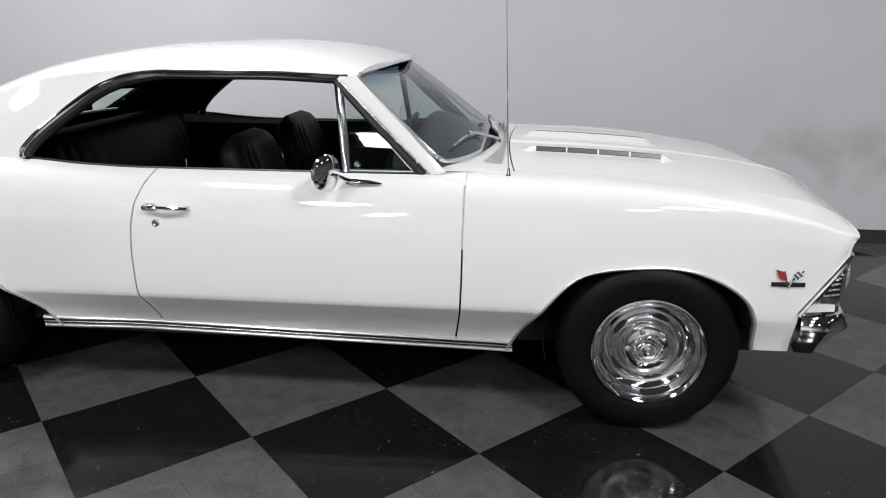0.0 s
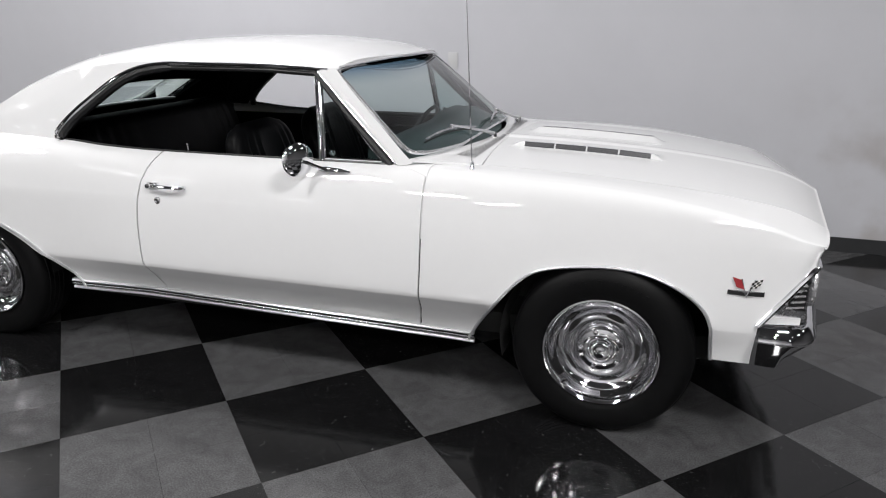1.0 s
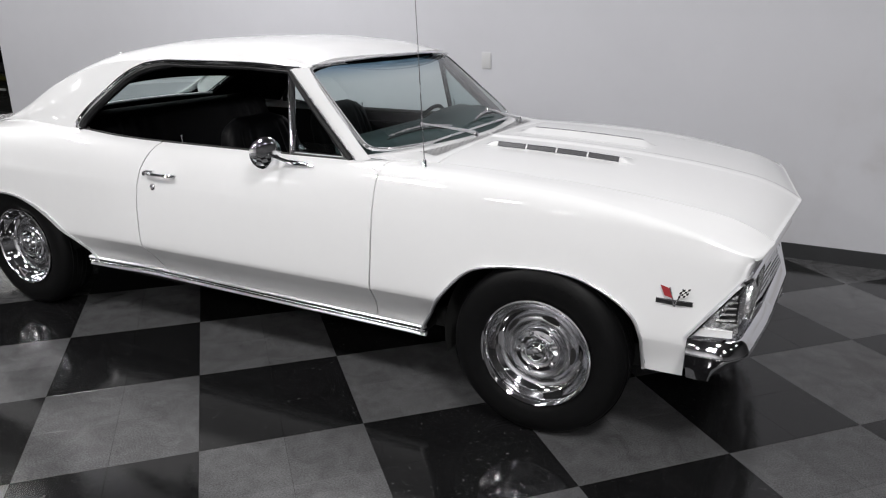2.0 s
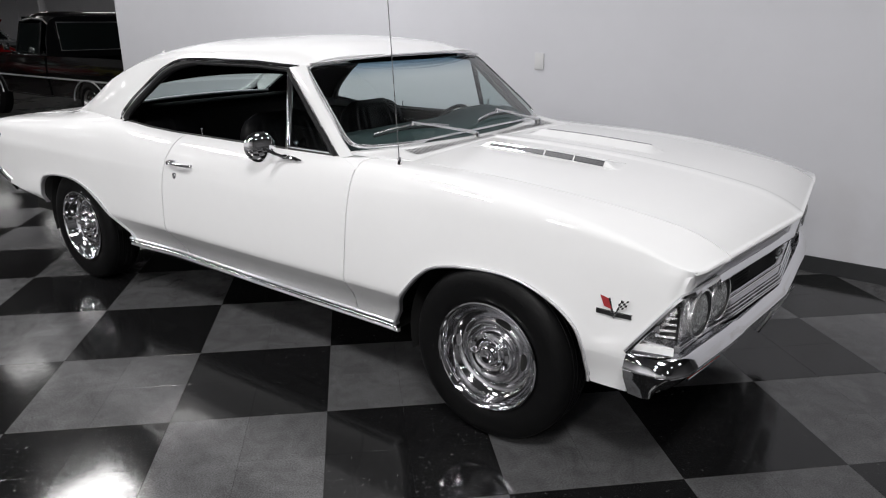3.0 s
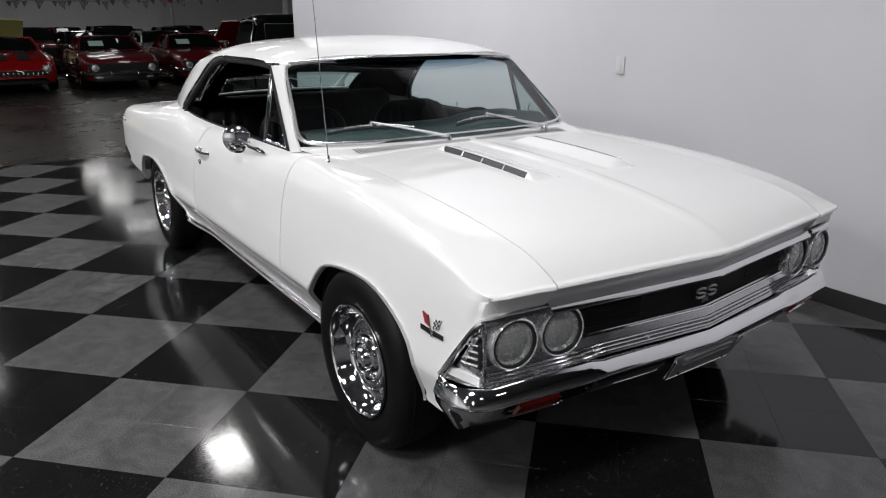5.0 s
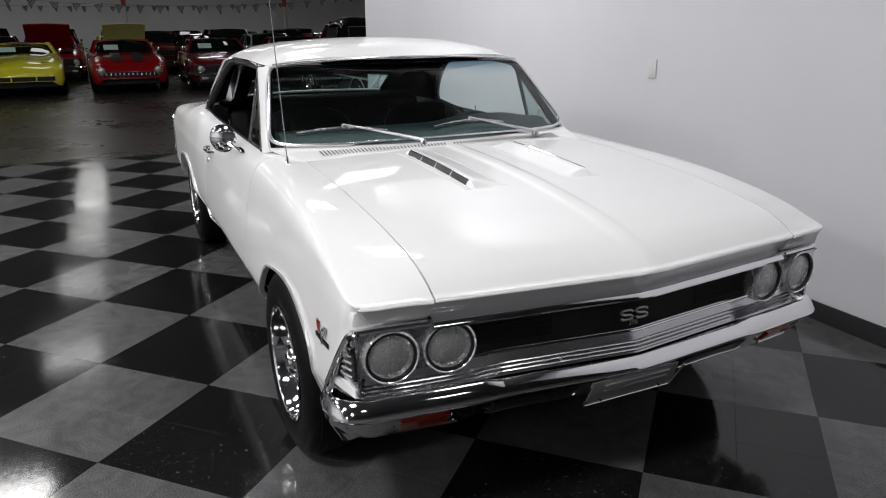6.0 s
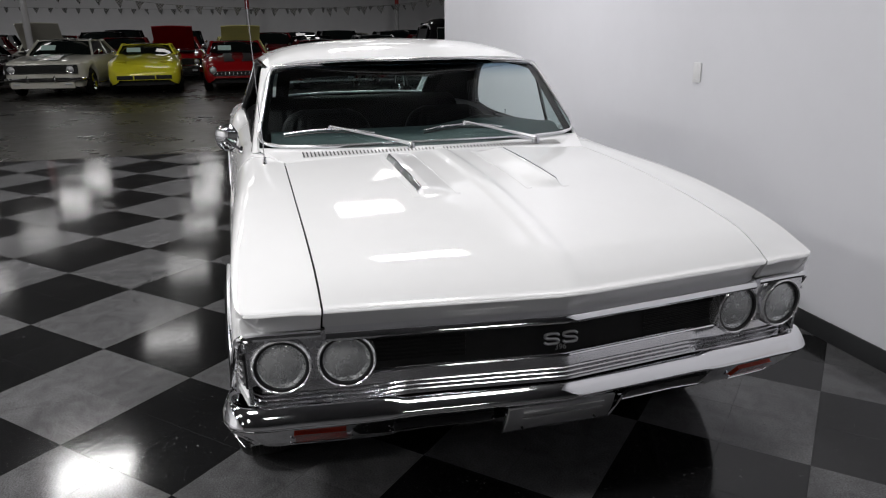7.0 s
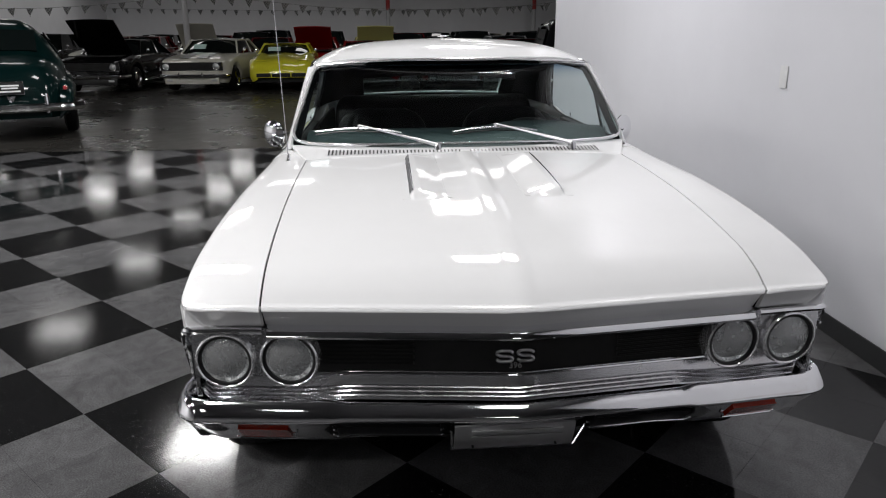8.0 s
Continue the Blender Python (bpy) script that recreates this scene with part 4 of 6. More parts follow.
    shell([[(lerp(0.778, 0.736, k / 6) + 0.006 * math.sin(k / 6 * math.pi), y, lerp(0.452, 0.360, k / 6)) for k in range(7)] for y in np.linspace(-0.176, 0.152, 8)], (-0.010, 0, 0), bm)
    box(bm, (0.776, -0.006, 0.434), (0.006, 0.25, 0.005), 0.002)
    box(bm, (0.768, -0.006, 0.413), (0.006, 0.25, 0.005), 0.002)
    part("plate", bm, M_DULL, pl, "blank bare metal plate")
    for y, out in ((-0.184, -0.004), (0.156, 0.018)):
        bm = bmesh.new()
        tube(bm, [(0.782, y + out, 0.444), (0.742, y, 0.362)], 0.0032, 6)
        part("edge", bm, M_CHROME, pl)
    bm = bmesh.new()
    tube(bm, [(0.740, y, 0.360) for y in np.linspace(-0.182, 0.155, 8)], 0.0026, 6)
    part("edge", bm, M_CHROME, pl)
    for y in (-0.125, 0.105):
        bm = bmesh.new()
        tube(bm, [(0.742, y, 0.372), (0.752, y, 0.370)], 0.0035, 8)
        part("screw", bm, M_BLACK, pl)


def chrome_front():
    # bright moulding under the hood lip and round the cheeks
    for s in (-1, 1):
        bm = bmesh.new()
        pts = [(0.693, s * 0.676, 0.715), (0.679, s * 0.80, 0.715), (0.672, s * 0.858, 0.713), (0.652, s * 0.886, 0.702), (0.600, s * 0.900, 0.632), (0.548, s * 0.908, 0.560), (0.505, s * 0.914, 0.500)]
        tube(bm, smooth_line(pts, 5), 0.010, 8)
        part("cheek_moulding", bm, M_CHROME, car, "chrome moulding round the headlamps")
    bm = bmesh.new()
    path = [((hood_front(y) - 0.044, y, 0.708), (1, 0, 0)) for y in np.linspace(-0.664, 0.664, 41)]
    sweep(bm, path, lambda f: [(-0.02, 0.016), (0.002, 0.016), (0.012, 0.011), (0.022, 0.002), (0.026, -0.006), (0.022, -0.013), (0.008, -0.015), (-0.02, -0.013)])
    part("hood_moulding", bm, M_CHROME, car, "chrome hood lip moulding")
    g = empty("grille", parent=car)
    bm = bmesh.new()
    shell([[(hood_front(y) - 0.078, y, z) for y in np.linspace(-0.57, 0.57, 25)] for z in (0.566, 0.64, 0.70)], (-0.02, 0, 0), bm)
    part("backing", bm, M_DARK, g)
    for z in np.linspace(0.600, 0.692, 9):
        for s in (-1, 1):
            bm = bmesh.new()
            tube(bm, [(hood_front(y) - 0.074, y, z) for y in np.linspace(s * 0.28, s * 0.545, 8)], 0.0028, 5)
            part("bar", bm, M_DARK, g)
    bm = bmesh.new()
    for z in (0.584, 0.6965):
        tube(bm, [(hood_front(y) - 0.050, y, z) for y in np.linspace(-0.552, 0.552, 31)], 0.0042, 6)
    part("grille_frame", bm, M_CHROME, g)
    for s in (-1, 1):
        bm = bmesh.new()
        for z in np.linspace(0.603, 0.69, 6):
            tube(bm, [(hood_front(0.28) - 0.070, s * 0.28, z), (hood_front(0.28) - 0.070, s * 0.28, z + 0.008)], 0.002, 5)
        part("divider", bm, M_BLACK, g)
    # the emblem: two S shapes and a small bar plate beneath
    bm = bmesh.new()
    for k in (-1, 1):
        c = k * 0.0335
        sp = [(0.026, 0.012), (0.014, 0.019), (-0.016, 0.019), (-0.026, 0.011), (-0.014, 0.002), (0.014, -0.002), (0.026, -0.011), (0.016, -0.019), (-0.014, -0.019), (-0.026, -0.012)]
        tube(bm, [Vector((hood_front(0) - 0.058, -0.012 + c * 0.84 - a * 0.84, 0.637 + b * 0.78)) for a, b in [(q[0], q[1]) for q in smooth_line([(-p[0], p[1]) for p in sp], 4)]], 0.0042, 6)
    part("emblem", bm, M_DULL, g, "double letter emblem in bright metal")
    lettering("emblem_number", "396", 0.024, Matrix.Translation((hood_front(0) - 0.062, -0.010, 0.607)) @ Matrix.Rotation(math.pi / 2, 4, "Z") @ Matrix.Rotation(math.pi / 2, 4, "X"), M_DULL, g)
    # ribbed apron between grille and bumper
    bm = bmesh.new()
    def step(y):
        k = min(1.0, max(0.0, (abs(y) - 0.43) / 0.17))
        return k * k * (3 - 2 * k)

    half = [(y, hood_front(y) - 0.040 - 0.036 * step(y)) for y in np.linspace(0, 0.80, 32)] + [(0.845, 0.622), (0.872, 0.588), (0.888, 0.545), (0.898, 0.51)]
    full = [(-y, x) for y, x in reversed(half[1:])] + half
    path = []
    for i, (y, x) in enumerate(full):
        a, b = full[max(i - 1, 0)], full[min(i + 1, len(full) - 1)]
        n = Vector((b[0] - a[0], -(b[1] - a[1]), 0)).normalized() if abs(y) > 0.78 else Vector((1, 0.12 * y / 0.4, 0)).normalized()
        path.append(((x, y, 0.553 - 0.028 * step(y)), n))
    prof = [(-0.040, 0.027), (-0.030, 0.029), (-0.026, 0.026), (-0.024, 0.022), (-0.016, -0.004)]
    for k in range(3):
        o, u = -0.013 + 0.0050 * k, -0.006 - 0.0105 * k
        prof += [(o - 0.008, u + 0.0006), (o - 0.008, u - 0.0014), (o, u - 0.0005), (o + 0.003, u - 0.003), (o + 0.0035, u - 0.0062), (o + 0.001, u - 0.0090)]
    prof += [(0.0, -0.041), (-0.035, -0.041)]
    sweep(bm, path, lambda f: prof)
    part("apron", bm, M_RIB, car, "ribbed bright apron above the bumper")
    # dark pocket behind lamps and grille
    bm = bmesh.new()
    shell([[(0.60 - 0.12 * (abs(y) / 0.86) ** 4, y, z) for y in np.linspace(-0.86, 0.86, 21)] for z in (0.40, 0.55, 0.74)], (-0.03, 0, 0), bm)
    part("radiator_support", bm, M_DARK, car)


def headlamp(s, y, x):
    g = empty("headlamp", parent=car)
    m = Matrix.Translation((x, s * y, 0.628)) @ Matrix.Rotation(-math.pi / 2 + s * 0.10, 4, "Z")
    # local y points forward
    bm = bmesh.new()
    lathe(bm, [(0.0685, 0.004), (0.0710, 0.012), (0.0745, 0.015), (0.0785, 0.012), (0.0805, 0.004), (0.0815, -0.06), (0.075, -0.09)], 48, m)
    part("bezel", bm, M_BEZEL, g, "chrome lamp bezel")
    bm = bmesh.new()
    lathe(bm, [(0.0645 * k / 8, 0.002 - 0.027 * (1 - (k / 8) ** 2)) for k in range(1, 9)], 40, m)
    part("reflector", bm, M_REFLECT, g)
    bm = bmesh.new()
    lathe(bm, [(0.0, -0.006), (0.007, -0.008), (0.011, -0.014), (0.012, -0.027)], 16, m)
    part("bulb_shield", bm, M_BEZEL, g)
    bm = bmesh.new()
    lathe(bm, [(0.0, 0.022), (0.020, 0.0205), (0.040, 0.0155), (0.055, 0.0085), (0.0655, 0.002)], 40, m)
    part("lens", bm, M_HEADGLASS, g, "ribbed glass lens")
    # vertical flutes moulded in the lens
    bm = bmesh.new()
    for k in range(-4, 5):
        c = k * 0.0125
        h = math.sqrt(max(0.0, 0.060 ** 2 - c * c))
        zs = np.linspace(-h, h * 0.55, 7)
        tube(bm, [m @ Vector((c, 0.0210 - 4.6 * (c * c + z * z), z)) for z in zs], 0.0008, 5)
    part("flutes", bm, M_HEADGLASS, g)
    bm = bmesh.new()
    lathe(bm, [(0.0630, 0.005), (0.0650, 0.0105), (0.0715, 0.0125)], 40, m)
    part("seal", bm, M_BLACK, g)


def lamp_cheeks(s):
    bm = bmesh.new()
    shell([[(0.664 + 0.02 * (0.88 - y) / 0.36, s * y, z) for y in np.linspace(0.552, 0.868, 10)] for z in np.linspace(0.575, 0.715, 5)], (-0.02, 0, 0), bm)
    part("lamp_panel", bm, M_STEEL, car)
    v = empty("cheek_louvre", parent=car)
    bm = bmesh.new()
    tri = [[(lerp(0.520 + (z - 0.50) * 0.68, 0.655, k / 4), s * (0.882 - 0.012 * k / 4), z) for k in range(5)] for z in np.linspace(0.515, 0.700, 8)]
    shell(tri, (0, -s * 0.01, 0), bm)
    part("louvre_plate", bm, M_STEEL, v)
    bm = bmesh.new()
    slot = [[(lerp(0.545 + (z - 0.50) * 0.66, 0.648, k / 4), s * (0.886 - 0.010 * k / 4), z) for k in range(5)] for z in np.linspace(0.560, 0.664, 6)]
    shell(slot, (0, -s * 0.006, 0), bm)
    part("recess", bm, M_BLACK, v)
    for z in np.linspace(0.570, 0.652, 5):
        bm = bmesh.new()
        x0 = 0.538 + (z - 0.50) * 0.68
        tube(bm, smooth_line([(x0, s * 0.895, z), (0.610, s * 0.891, z + 0.001), (0.642, s * 0.880, z + 0.002)], 4), 0.0042, 6)
        part("fin", bm, M_BEZEL, v)
    bm = bmesh.new()
    shell([[(lerp(0.505, 0.64, k / 4), s * lerp(0.905, 0.875, k / 4), z) for k in range(5)] for z in (0.505, 0.53)], (0, -s * 0.012, 0), bm)
    part("cheek_plate", bm, M_PAINT, v)


def cowl():
    bm = bmesh.new()
    rows = []
    for i in range(7):
        f = i / 6
        row = []
        for u in np.linspace(-1, 1, 25):
            b = windscreen_pt(u, 0)
            y = lerp(u * 0.674, b.y, f)
            x = lerp(-0.530 - 0.03 * (1 - u * u), b.x - 0.01, f)
            row.append((x, y, lerp(FT_Z(-0.53) + 0.012 * (1 - u * u), b.z - 0.006, f)))
        rows.append(row)
    shell(rows, (0, 0, -0.012), bm)
    c = part("cowl_panel", bm, M_PAINT, car)
    for y in np.linspace(-0.585, 0.585, 74):
        if abs(y) < 0.012:
            continue
        u = y / 0.68
        x0 = -0.530 - 0.03 * (1 - u * u)
        bx = -0.600 - 0.155 * u * u
        z0 = FT_Z(-0.53) + 0.012 * (1 - u * u)
        c0, c1 = Vector((lerp(x0, bx, 0.22), y, lerp(z0, 0.980, 0.22) + 0.0025)), Vector((lerp(x0, bx, 0.66), y, lerp(z0, 0.980, 0.66) + 0.0025))
        d = Vector((0, 0.0032, 0))
        bm = bmesh.new()
        grid(bm, [[c0 - d, c0 + d], [c1 - d, c1 + d]])
        part("cowl_slot", bm, M_BLACK, c)
    for s, py in ((-1, -0.115), (1, 0.476)):
        w = empty("wiper", parent=car)
        bm = bmesh.new()
        lathe(bm, [(0.0, 0.022), (0.012, 0.020), (0.017, 0.008), (0.018, -0.01)], 16, Matrix.Translation((-0.612, py, 0.978)) @ Matrix.Rotation(math.pi / 2, 4, "X"))
        part("pivot", bm, M_STEEL, w)
        lift = Vector((0.012, 0, 0.014))
        knuckle = windscreen_pt((py - 0.335) / 0.75, 0.172) + lift * 1.7
        bm = bmesh.new()
        tube(bm, [Vector((-0.612, py, 0.992)), Vector((-0.630, py - 0.06, 1.008)), Vector((-0.648, py - 0.12, 1.022)).lerp(knuckle, 0.1), knuckle], [0.013, 0.011, 0.0085, 0.0055], 8, flat=0.7)
        part("arm", bm, M_SATIN, w)
        run = [(-0.525, 0.118), (-0.43, 0.148), (-0.335, 0.160), (-0.24, 0.148), (-0.150, 0.112)]
        spine = [windscreen_pt((py + d) / 0.75, v) + lift for d, v in run]
        bm = bmesh.new()
        tube(bm, spine, [0.0032, 0.0050, 0.0062, 0.0050, 0.0032], 6)
        tube(bm, [knuckle, spine[2]], 0.008, 8)
        part("blade", bm, M_STEEL, w)
        bm = bmesh.new()
        tube(bm, [windscreen_pt((py + d) / 0.75, v - 0.012) + lift * 0.35 for d, v in run], 0.0035, 6)
        part("wiper_rubber", bm, M_BLACK, w)


def wheel(x, s, yo=0.932):
    w = empty("wheel", Matrix.Translation((x, s * (yo - 0.10), 0.333)) @ (Matrix.Rotation(math.pi, 4, "Z") if s < 0 else Matrix()), car)
    # local y points outward; outer sidewall at 0.10
    bm = bmesh.new()
    lathe(bm, [(0.205, 0.085), (0.216, 0.096), (0.236, 0.100), (0.262, 0.103), (0.285, 0.102), (0.303, 0.096), (0.318, 0.086), (0.3275, 0.074), (0.3315, 0.052), (0.3325, 0.0), (0.3315, -0.04), (0.325, -0.075), (0.30, -0.10), (0.25, -0.115), (0.205, -0.10)], 96)
    t = part("tyre", bm, M_RUBBER, w, "black tyre")
    bm = bmesh.new()
    for y0 in (0.040, 0.014, -0.014, -0.040):
        lathe(bm, [(0.3320, y0 + 0.004), (0.3345, y0 + 0.006), (0.3345, y0 + 0.018), (0.3320, y0 + 0.020)], 96)
    part("tread_rib", bm, M_RUBBER, t)
    for k in range(11):
        a = math.radians(62 + k * 6)
        m = Matrix.Rotation(-a, 4, "Y") @ Matrix.Translation((0.272, 0.1022, 0))
        bm = bmesh.new()
        box(bm, (0, -0.0008, 0), (0.022, 0.003, 0.012), 0.0, m)
        part("raised_mark", bm, M_RUBBER, t)
    bm = bmesh.new()
    lathe(bm, [(0.203, 0.088), (0.211, 0.098), (0.210, 0.102), (0.204, 0.103), (0.199, 0.100), (0.194, 0.092), (0.188, 0.074), (0.180, 0.052), (0.168, 0.036), (0.150, 0.028), (0.138, 0.027)], 72)
    part("trim_ring", bm, M_CHROME, w, "chrome trim ring")
    bm = bmesh.new()
    lathe(bm, [(0.146, 0.026), (0.140, 0.036), (0.131, 0.048), (0.120, 0.053), (0.108, 0.052), (0.098, 0.046), (0.090, 0.042), (0.0, 0.042)], 72)
    part("disc", bm, M_RIM, w, "polished slotted disc")
    for k in range(5):
        bm = bmesh.new()
        a = k * math.tau / 5 + 0.66
        rows = []
        for j in range(9):
            b = a + (j / 8 - 0.5) * 0.52
            wd = 0.0088 * math.sqrt(max(0.05, 1 - (j / 4 - 1) ** 2 * 0.9))
            rows.append([Vector(((0.131 + q * wd) * math.cos(b), float(np.interp(0.131 + q * wd, [0.120, 0.131, 0.140, 0.146], [0.0545, 0.0500, 0.0385, 0.0285])), (0.131 + q * wd) * math.sin(b))) for q in (-1, -0.5, 0, 0.5, 1)])
        grid(bm, rows)
        part("slot", bm, M_DARK, w)
    bm = bmesh.new()
    lathe(bm, [(0.092, 0.042), (0.090, 0.056), (0.080, 0.068), (0.066, 0.071), (0.058, 0.066), (0.050, 0.066), (0.044, 0.082), (0.034, 0.092), (0.026, 0.090), (0.014, 0.094), (0.0, 0.095)], 48)
    part("centre_cap", bm, M_CHROME, w, "chrome centre cap")
    for k in range(5):
        a = k * math.tau / 5
        bm = bmesh.new()
        m = Matrix.Translation((0.072 * math.cos(a), 0.064, 0.072 * math.sin(a)))
        lathe(bm, [(0.0, 0.020), (0.007, 0.018), (0.010, 0.010), (0.011, 0.0)], 10, m)
        part("wheel_nut", bm, M_CHROME, w)
    bm = bmesh.new()
    tube(bm, [(0.186 * math.cos(-0.85), 0.072, 0.186 * math.sin(-0.85)), (0.172 * math.cos(-0.85), 0.092, 0.172 * math.sin(-0.85))], 0.004, 6)
    part("valve", bm, M_BLACK, w)
    return w


def arch_lip(s, line):
    bm = bmesh.new()
    pts = [(p[0], s * (low_y(p[0], max(0.28, p[1])) + 0.0045), p[1]) for p in line]
    rows = []
    for i, p in enumerate(pts):
        a, b = pts[max(i - 1, 0)], pts[min(i + 1, len(pts) - 1)]
        t = Vector((b[0] - a[0], 0, b[2] - a[2])).normalized()
        n = Vector((-t.z, 0, t.x))
        P = Vector(p)
        rows.append([P + n * 0.008 + Vector((0, s * 0.001, 0)), P + n * 0.007 + Vector((0, s * 0.005, 0)), P + n * 0.002 + Vector((0, s * 0.007, 0)), P - n * 0.003 + Vector((0, s * 0.004, 0)), P - n * 0.004 + Vector((0, -s * 0.015, 0)), P - n * 0.001 + Vector((0, -s * 0.015, 0))])
    v = grid(bm, rows, close=True)
    bm.faces.new(v[0])
    bm.faces.new(v[-1])
    part("arch_moulding", bm, M_SATIN, car, "chrome wheel arch moulding")


def wheel_well(x, s):
    bm = bmesh.new()
    m = Matrix.Translation((x, 0, 0.34))
    rows = []
    for y, r in ((0.885 * s, 0.385), (0.50 * s, 0.385), (0.50 * s, 0.0)):
        rows.append([m @ Vector((r * math.cos(a), y, r * math.sin(a))) for a in np.linspace(0.06, math.pi + 0.25, 25)])
    rows[0] = [Vector((p.x, p.y * (1 if p.z < 0.62 else 0.985), min(p.z, 0.71))) for p in rows[0]]
    grid(bm, rows)
    part("wheel_well", bm, M_DARK, car)


def rocker(s):
    g = empty("rocker_moulding", parent=car)
    for name, low, high, o, m in (("upper_strip", 0.316, 0.334, 0.006, M_SATIN), ("black_band", 0.310, 0.316, 0.003, M_BLACK), ("middle_strip", 0.296, 0.310, 0.007, M_RIB), ("lower_band", 0.289, 0.296, 0.003, M_BLACK), ("lower_strip", 0.268, 0.289, 0.005, M_SATIN)):
        bm = bmesh.new()
        rows = []
        for x in np.linspace(-0.512, -2.445, 24):
            # rises a little towards the rear
            lift = lerp(-0.025, 0.009, (-0.55 - x) / 1.9)
            z0, z1 = (0.334 - 0.76 * (0.334 - z) + lift for z in (low, high))
            y0, y1 = low_y(x, max(0.276, z0)), low_y(x, max(0.276, z1))
            yo = lerp(y0, y1, 0.6) + o
            rows.append([(x, s * (yo - 0.005), z0), (x, s * (yo + 0.001), z0 + 0.002), (x, s * (yo + 0.002), lerp(z0, z1, 0.45)), (x, s * (yo - 0.002), z1 - 0.002), (x, s * (yo - 0.006), z1), (x, s * (y1 - 0.014), z1), (x, s * (y0 - 0.014), z0)])
        v = grid(bm, rows, close=True)
        bm.faces.new(v[0])
        bm.faces.new(v[-1])
        part(name, bm, m, g)


def underbody():
    bm = bmesh.new()
    box(bm, (-1.75, 0, 0.30), (4.4, 1.40, 0.10), 0.02)
    box(bm, (-1.45, 0, 0.285), (1.85, 1.62, 0.05), 0.01)
    box(bm, (0.25, 0, 0.46), (0.62, 0.95, 0.26), 0.05)
    box(bm, (-3.55, 0, 0.46), (0.9, 1.40, 0.28), 0.05)
    tube(bm, [(-2.93, -0.7, 0.333), (-2.93, 0.7, 0.333)], 0.045, 12)
    tube(bm, [(0, -0.72, 0.333), (0, 0.72, 0.333)], 0.03, 12)
    part("underbody", bm, M_DARK, car)
    bm = bmesh.new()
    box(bm, (-0.60, 0, 0.62), (0.04, 1.40, 0.54), 0.01)
    part("firewall", bm, M_DARK, car)


def rear_bumper():
    b = empty("rear_bumper", parent=car)
    half = smooth_line([(-4.06, 0.0, 0.55), (-4.05, 0.4, 0.55), (-4.03, 0.66, 0.56), (-4.01, 0.80, 0.575), (-3.965, 0.880, 0.590), (-3.87, 0.908, 0.552), (-3.72, 0.914, 0.496)], 5)
    full = [(p[0], -p[1], p[2]) for p in reversed(half[1:])] + [tuple(p) for p in half]
    path = []
    for i, p in enumerate(full):
        t = np.array(full[min(i + 1, len(full) - 1)]) - np.array(full[max(i - 1, 0)])
        path.append((p, Vector((-t[1], t[0], 0)).normalized()))
    bm = bmesh.new()
    sweep(bm, path, lambda f: [(o * 0.4, u * 0.5) for o, u in bumper_section()])
    part("blade", bm, M_CHROME, b)


def seat(x, y, w, h, deep, name, base_z=0.36):
    """A vinyl seat: a rounded, pleated backrest over a rounded cushion."""
    g = empty(name, Matrix.Translation((x, y, base_z)), car)
    bucket = w < 1

    def bolster(n, along, half, thick, pleats):
        """Closed pillow-shaped rings along a line of (place, half width, half thickness)."""
        bm = bmesh.new()
        rows = []
        for k in range(n + 1):
            f = k / n
            o, across, through_ = along(f)
            a, t = half(f), thick(f)
            ring = []
            for q in range(128):
                ang = q * math.tau / 128
                ca, sa = math.cos(ang), math.sin(ang)
                u, v = math.copysign(abs(ca) ** 0.45, ca), math.copysign(abs(sa) ** 0.62, sa)
                dip = 0.20 * abs(math.sin(u * math.pi * pleats / 2)) if abs(u) < 0.84 and 0.08 < f < 0.9 else 0.16
                ring.append(o + across * (u * a) + through_ * (v * t * (0.84 + dip)))
            rows.append(ring)
        v = grid(bm, rows, close=True)
        bm.faces.new(v[0])
        bm.faces.new(v[-1])
        return bm

    up = Vector((-0.17, 0, h)).normalized()
    front = Vector((up.z, 0, -up.x))
    side = Vector((0, 1, 0))

    def cap(f, p):
        return math.sqrt(max(0.02, 1 - max(0.0, (f - p) / (1 - p)) ** 2)) * math.sqrt(max(0.1, 1 - max(0.0, (0.08 - f) / 0.08) ** 2))

    length = math.hypot(0.17, h)
    back = bolster(20, lambda f: (Vector((0.06, 0, 0.12)) + up * (length * f), side, front), lambda f: w / 2 * (1 - (0.14 * f ** 2 if bucket else 0.02 * f)) * lerp(1.0, cap(f, 0.78), 0.5 if bucket else 0.10), lambda f: (0.075 if bucket else 0.085) * (1 - 0.25 * f) * cap(f, 0.86), 9 if bucket else 18)
    part("backrest", back, M_VINYL, g)
    cushion = bolster(16, lambda f: (Vector((0.08 + deep * f, 0, 0.11 + 0.03 * f)), side, Vector((0, 0, 1))), lambda f: w / 2 * lerp(1.0, cap(f, 0.8), 0.3), lambda f: 0.095 * cap(f, 0.78), 9 if bucket else 18)
    part("cushion", cushion, M_VINYL, g)
    return g


